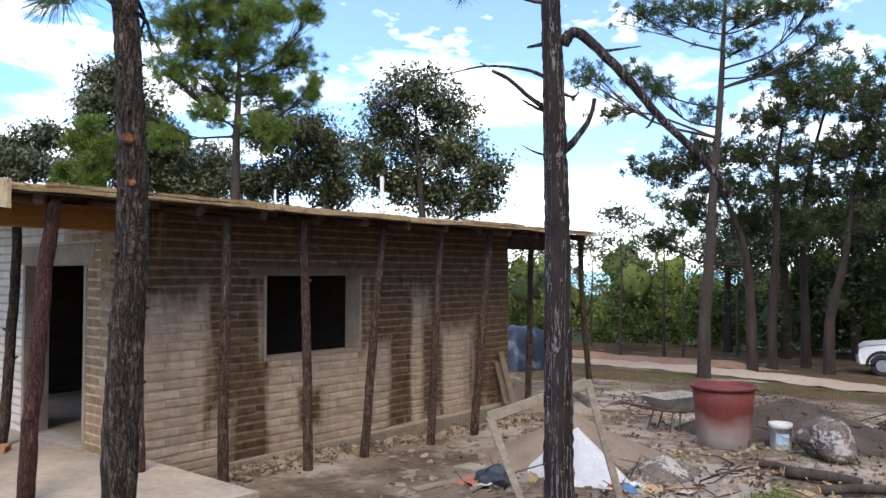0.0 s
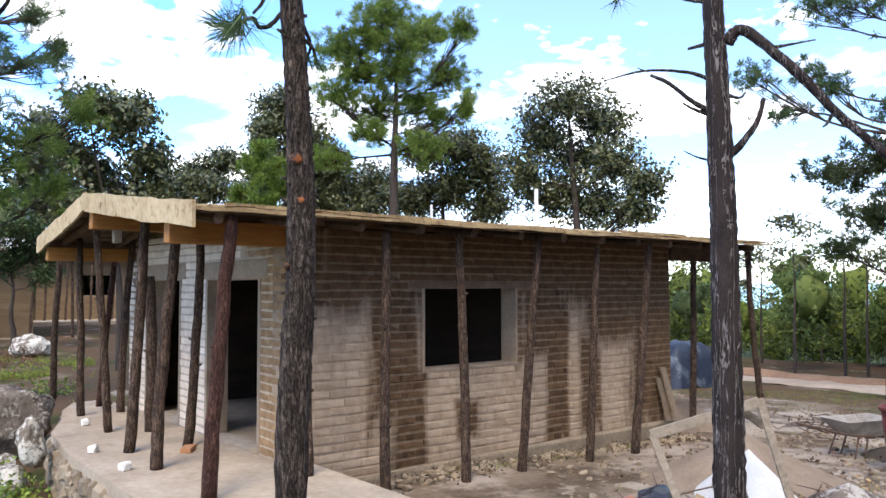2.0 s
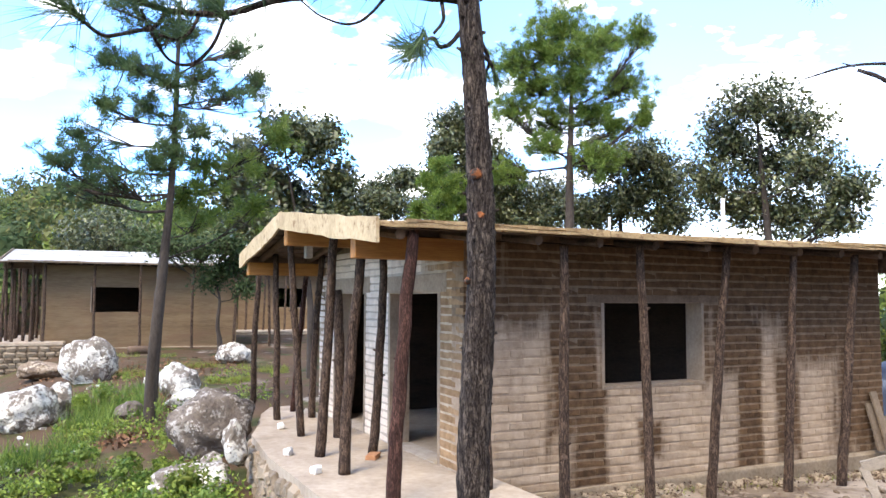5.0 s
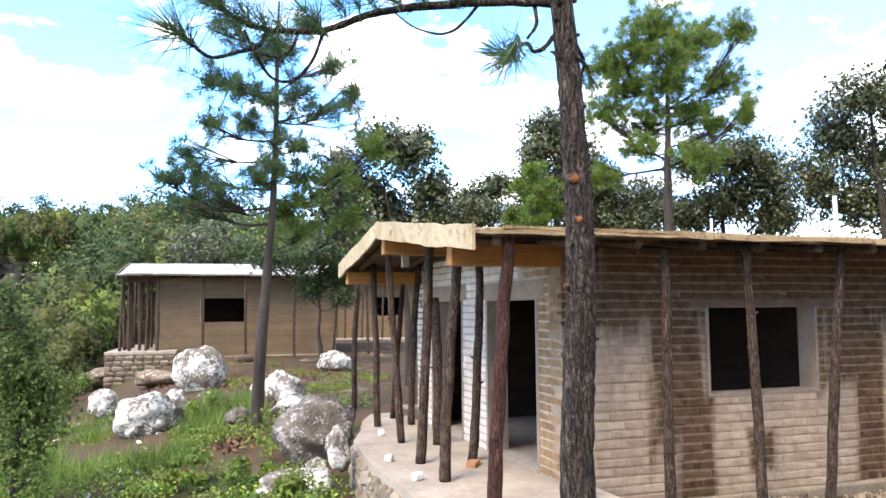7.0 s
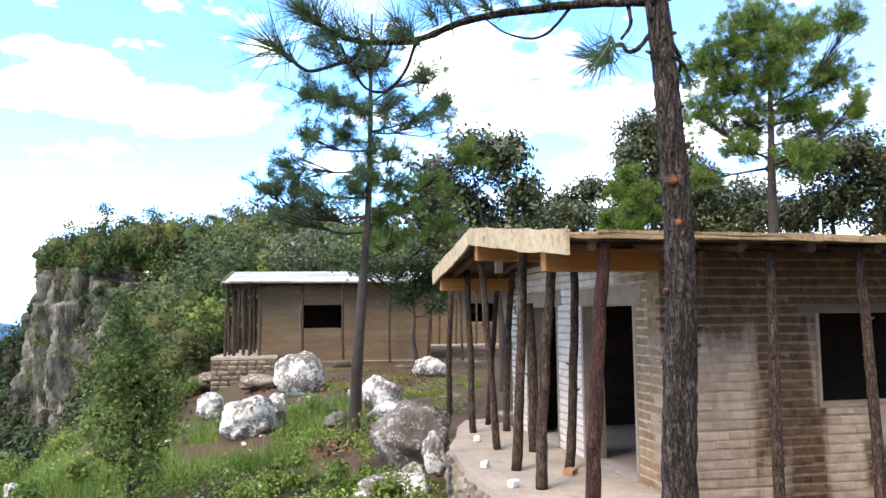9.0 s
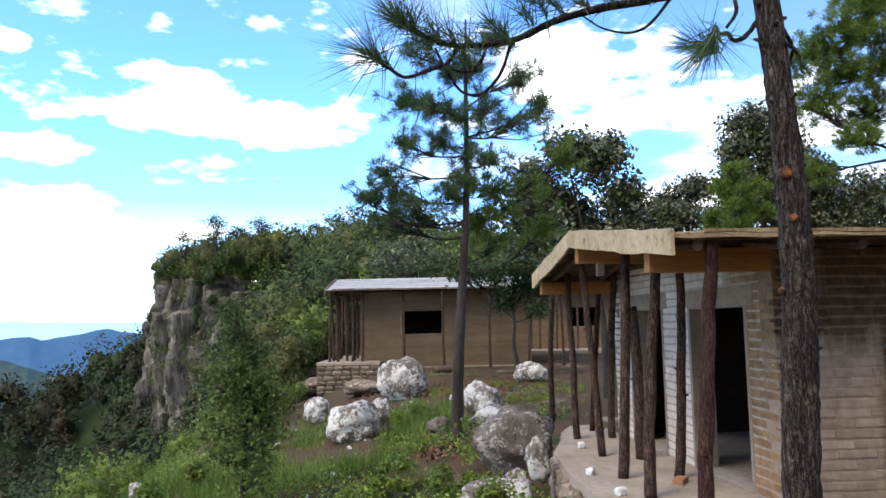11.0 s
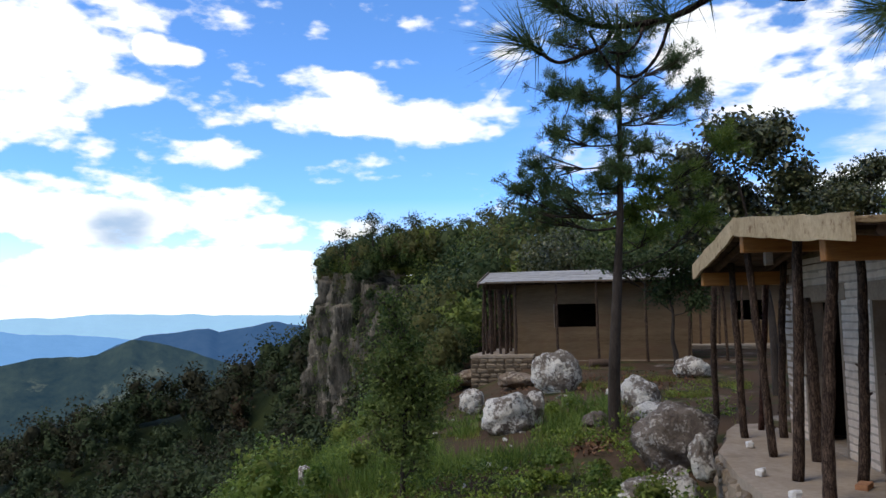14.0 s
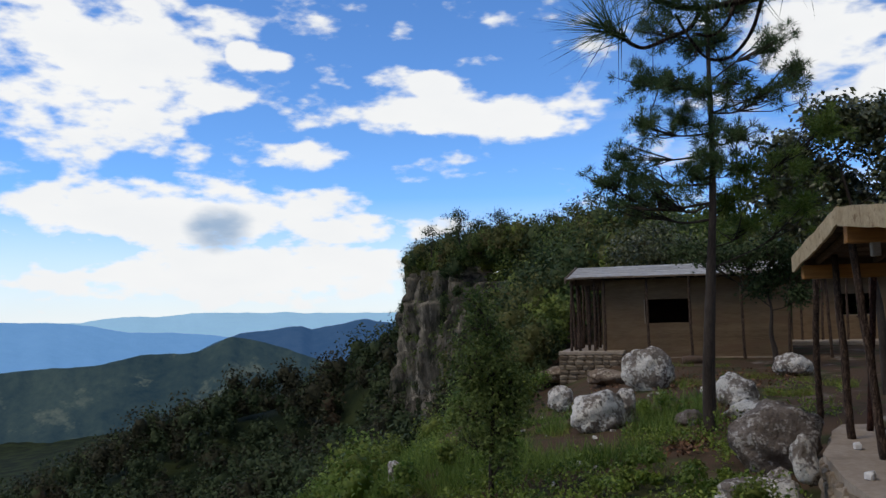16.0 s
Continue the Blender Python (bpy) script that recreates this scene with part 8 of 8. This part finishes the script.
def truck():
    at = away(80.3, 31.0)
    c = thing("pickup_truck", "white pickup truck parked beyond the track", "truck", at=(at[0], at[1], ground_at(at[0], at[1]) - 0.02))
    # nose towards the cabin side; local x runs from nose to tail
    c.rotation_euler = (0, 0, radians(-78))
    prof = [(-0.66, 0.42), (-0.72, 0.70), (-0.68, 0.95), (-0.50, 1.06), (0.35, 1.16), (0.95, 1.72), (1.25, 1.80), (2.35, 1.80), (2.75, 1.18), (4.35, 1.16), (4.40, 0.75), (4.32, 0.45)]
    bm = bmesh.new()
    rows = []
    for y, inset in ((-0.93, 0.10), (-0.97, 0.0), (0.97, 0.0), (0.93, 0.10)):
        rows.append([bm.verts.new((x + (inset if x < 0 else -inset if x > 4 else 0), y * (0.86 if z > 1.3 else 1), z - (inset * 0.4 if z > 1 else 0))) for x, z in prof])
    n = len(prof)
    for a, b in zip(rows, rows[1:]):
        for i in range(n):
            bm.faces.new((a[i], a[(i + 1) % n], b[(i + 1) % n], b[i]))
    bm.faces.new(rows[0][::-1])
    bm.faces.new(rows[-1])
    bmesh.ops.recalc_face_normals(bm, faces=bm.faces)
    me = bpy.data.meshes.new("body")
    bm.to_mesh(me)
    bm.free()
    me.materials.append(M["car_white"])
    body = new("body", me)
    body.parent = c
    for s in (-1, 1):
        Shape().box((0.55, s * 0.85 - 0.01, 1.22), (2.45, s * 0.85 + 0.01, 1.62), chamfer=0.004).make("side_window", M["car_glass"], c)
        Shape().box((-0.70, s * 0.72 - 0.18, 0.72), (-0.48, s * 0.72 + 0.2, 0.92), chamfer=0.03).make("headlight", M["lamp_glass"], c)
        for x in (0.0, 3.25):
            arch = Shape().tube([(x + 0.46 * math.cos(a), s * 0.94, 0.38 + 0.46 * math.sin(a)) for a in np.linspace(-0.1, math.pi + 0.1, 16)], [0.05], 8)
            arch.make("wheel_arch", M["tyre"], c)
            w = new("wheel")
            w.parent = c
            w.location = (x, s * 0.93, 0.38)
            Shape().tube([(0.29 * math.cos(a), 0, 0.29 * math.sin(a)) for a in np.linspace(0, 2 * math.pi, 29)], [0.10], 12).make("tyre", M["tyre"], w)
            rim = Shape().tube([(0, s * 0.02, 0), (0, s * 0.10, 0)], [0.20], 24)
            for k in range(5):
                a = 2 * math.pi * k / 5
                rim.box((0.03, s * 0.11 - 0.015, -0.035), (0.20, s * 0.11 + 0.015, 0.035), m=pose(0, 0, 0, 0, math.degrees(a), 0))
            rim.make("rim", M["rim"], w)
    Shape().box((-0.78, -0.9, 0.40), (-0.62, 0.9, 0.60), chamfer=0.04).make("bumper", M["rim"], c)
    Shape().box((-0.735, -0.5, 0.66), (-0.66, 0.5, 0.92), chamfer=0.02).make("grille", M["tyre"], c)
    return c


truck()

# ---- rubbish, stones and dead leaves on the ground ----
rng = np.random.RandomState(17)


def stones(name, label, spots, lo, hi, material, category="stones"):
    v, f, n = [], [], 0
    base, bf = chamfer_box((1, 0.8, 0.6), 0.35)
    for x, y in spots:
        s = rng.uniform(lo, hi)
        m = pose(x, y, ground_at(x, y) + s * 0.25, *rng.uniform(-25, 25, 2), rng.uniform(0, 360)) @ Matrix.Diagonal((s, s * rng.uniform(0.6, 1), s * rng.uniform(0.5, 0.9), 1))
        q = base + rng.uniform(-0.12, 0.12, base.shape)
        v += [tuple(m @ Vector(p)) for p in q]
        f += [tuple(i + n for i in t) for t in bf]
        n += len(base)
    return tagged(mesh_object(name, v, f, material), label, category, kind="stuff")


s = scatter(1100, 46, 84, 5.5, 18)
s = s[(s[:, 1] < -0.8)]
stones("yard_stones", "loose stones and broken adobe in the yard", s, 0.012, 0.06, M["rubble"])
s = scatter(520, 54, 84, 5.5, 16)
stones("pale_rubble", "pale mortar crumbs in the yard", s[s[:, 1] < -1.0], 0.012, 0.05, M["spoil"])
x = rng.uniform(0.3, 7.6, 300)
s = np.stack([x, rng.normal(-0.16, 0.16, 300)], -1)
stones("footing_stones", "rubble footing stones along the wall base", s, 0.02, 0.085, M["rubble"])
s = scatter(80, -8, 14, 9, 24)
s = s[s[:, 0] < -2.0]
stones("slope_stones", "small pale stones in the grass", s, 0.02, 0.09, M["pale_rock"])


def litter(name, label, spots, size, material):
    z = height(spots[:, 0], spots[:, 1])
    c = np.stack([spots[:, 0], spots[:, 1], z + rng.uniform(0.005, 0.10, len(z))], -1)
    v, f = leaves(c, rng, size, 1.2)
    return tagged(mesh_object(name, v, f, material), label, "litter", kind="stuff")


def blob_spots(n, bearing, dist, rad):
    x, y, _ = away(bearing, dist)
    return np.stack([x + rng.normal(0, rad, n), y + rng.normal(0, rad * 1.5, n)], -1)


litter("dead_leaves", "drifts of rust-brown dead leaves", np.concatenate([blob_spots(260, 4.3, 14.6, 0.26), blob_spots(500, 5.6, 24, 0.9), blob_spots(400, 8.4, 26, 0.9), blob_spots(300, 1.5, 26, 0.9), blob_spots(200, 6.0, 19, 0.6)]), 0.10, M["dry_leaf"])
litter("yard_litter", "brown leaf litter over the yard", patches(scatter(4200, 46, 84, 5.5, 22), 0.5, 0.0, 33), 0.05, M["dry_leaf"])
litter("wood_chips", "pale wood chips scattered near the logs", scatter(420, 62, 84, 8.3, 11), 0.07, M["slab_wood"])


def brush(name, label, bearing, dist, wide, high, count, seed, material="pole"):
    """A heap of cut branches."""
    r2 = np.random.RandomState(seed)
    x, y, _ = away(bearing, dist)
    g = ground_at(x, y)
    sh = Shape()
    for k in range(count):
        a = r2.uniform(0, np.pi)
        p = np.array([x, y, g]) + np.array([r2.normal(0, wide * 0.45), r2.normal(0, wide * 0.35), 0])
        t = math.hypot(p[0] - x, p[1] - y) / wide
        p[2] += abs(r2.normal(0, high * 0.5)) * max(0.1, 1 - t)
        d = np.array([math.cos(a), math.sin(a), r2.normal(0, 0.25)]) * r2.uniform(0.15, 0.5)
        sh.tube([p - d, p + r2.normal(0, 0.05, 3), p + d], [0.016 * r2.uniform(0.4, 1), 0.005], 5, 0.1, k)
    ob = sh.make(name, M[material])
    return tagged(ob, label, "brushwood", kind="stuff")


brush("brush_heap", "dark heap of cut branches and bark", 75.5, 13.2, 1.5, 0.6, 90, 3)
brush("brush_heap", "low heap of cut twigs by the tub", 66.5, 16.0, 1.2, 0.22, 60, 4)
brush("brush_heap", "brushwood on the yard's edge", 80.0, 14.5, 1.0, 0.4, 50, 5)
brush("twig_litter", "scattered dry twigs", 60.0, 9.0, 2.2, 0.05, 45, 6, "dark_wood")
brush("twig_litter", "scattered dry twigs by the logs", 70.0, 9.3, 1.6, 0.06, 40, 7, "dark_wood")

# weeds and crumbled earth along the foot of the wall
x = rng.uniform(0.2, 7.4, 1500)
s = np.stack([x, rng.normal(-0.26, 0.10, 1500)], -1)
s = patches(s, 1.3, -0.05, 61)
grass("wall_foot_weeds", "dull weeds along the foot of the wall", s, rng, 0.09, 0.012, M["grass"], 0.8)
litter("wall_foot_litter", "brown crumbs and dead leaves along the wall", np.stack([rng.uniform(0.2, 7.6, 900), rng.normal(-0.35, 0.2, 900)], -1), 0.05, M["dark_wood"])
litter("yard_scraps", "dark scraps of bark over the yard", patches(scatter(2600, 54, 84, 6, 20), 0.6, 0.02, 63), 0.075, M["dark_wood"])

# ---- bricks of the nearest cabin and stones of its porch ----
W = (WINDOW[0] - 0.03, WINDOW[1] + 0.03, WINDOW[2] - 0.03, WINDOW[3] + 0.11)
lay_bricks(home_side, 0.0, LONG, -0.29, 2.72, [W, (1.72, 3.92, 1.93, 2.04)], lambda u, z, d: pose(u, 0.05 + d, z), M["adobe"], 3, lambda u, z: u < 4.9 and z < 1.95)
doors = [(a - 0.05, b + 0.05, c - 0.2, d + 0.24) for a, b, c, d in DOORS] + [(a - 0.22, b + 0.2, d, d + 0.24) for a, b, c, d in DOORS]
lay_bricks(home_front, 0.0, DEEP, 0.0, 2.72, doors, lambda u, z, d: pose(0.05 + d, u, z, 0, 0, -90), M["adobe_front"], 4, lambda u, z: True)
rng = np.random.RandomState(23)
STONES = []
for k in range(6):
    v, f = chamfer_box((0.15, 0.07, 0.10), 0.035)
    v = v + rng.uniform(-0.022, 0.022, v.shape)
    me = bpy.data.meshes.new("stone")
    me.from_pydata(v.tolist(), [], f)
    me.materials.append(M["rubble"])
    STONES.append(me)
for a, b in (((-1.74, -2.0), (-1.72, 2.0)), ((-1.72, 2.0), (-1.55, 3.7)), ((-1.55, 3.7), (-1.2, 4.7)), ((-1.2, 4.7), (-0.95, 5.7)), ((0.25, -2.15), (-1.74, -2.0))):
    ln = math.hypot(b[0] - a[0], b[1] - a[1])
    turn = math.degrees(math.atan2(b[1] - a[1], b[0] - a[0]))
    z, row = -0.20, 0
    while z > -1.25:
        u = rng.uniform(-0.05, 0.1)
        while u < ln - 0.05:
            w = rng.uniform(0.2, 0.42)
            ob = new("stone", STONES[rng.randint(6)])
            ob.parent = porch
            t = (u + w / 2) / ln
            ob.matrix_local = pose(a[0] + (b[0] - a[0]) * t, a[1] + (b[1] - a[1]) * t, z + rng.uniform(-0.02, 0.02), rng.uniform(-6, 6), rng.uniform(-8, 8), turn + rng.uniform(-5, 5)) @ Matrix.Diagonal((w / 0.32, 1.0, rng.uniform(0.75, 1.05), 1))
            u += w
        z -= 0.185
        row += 1
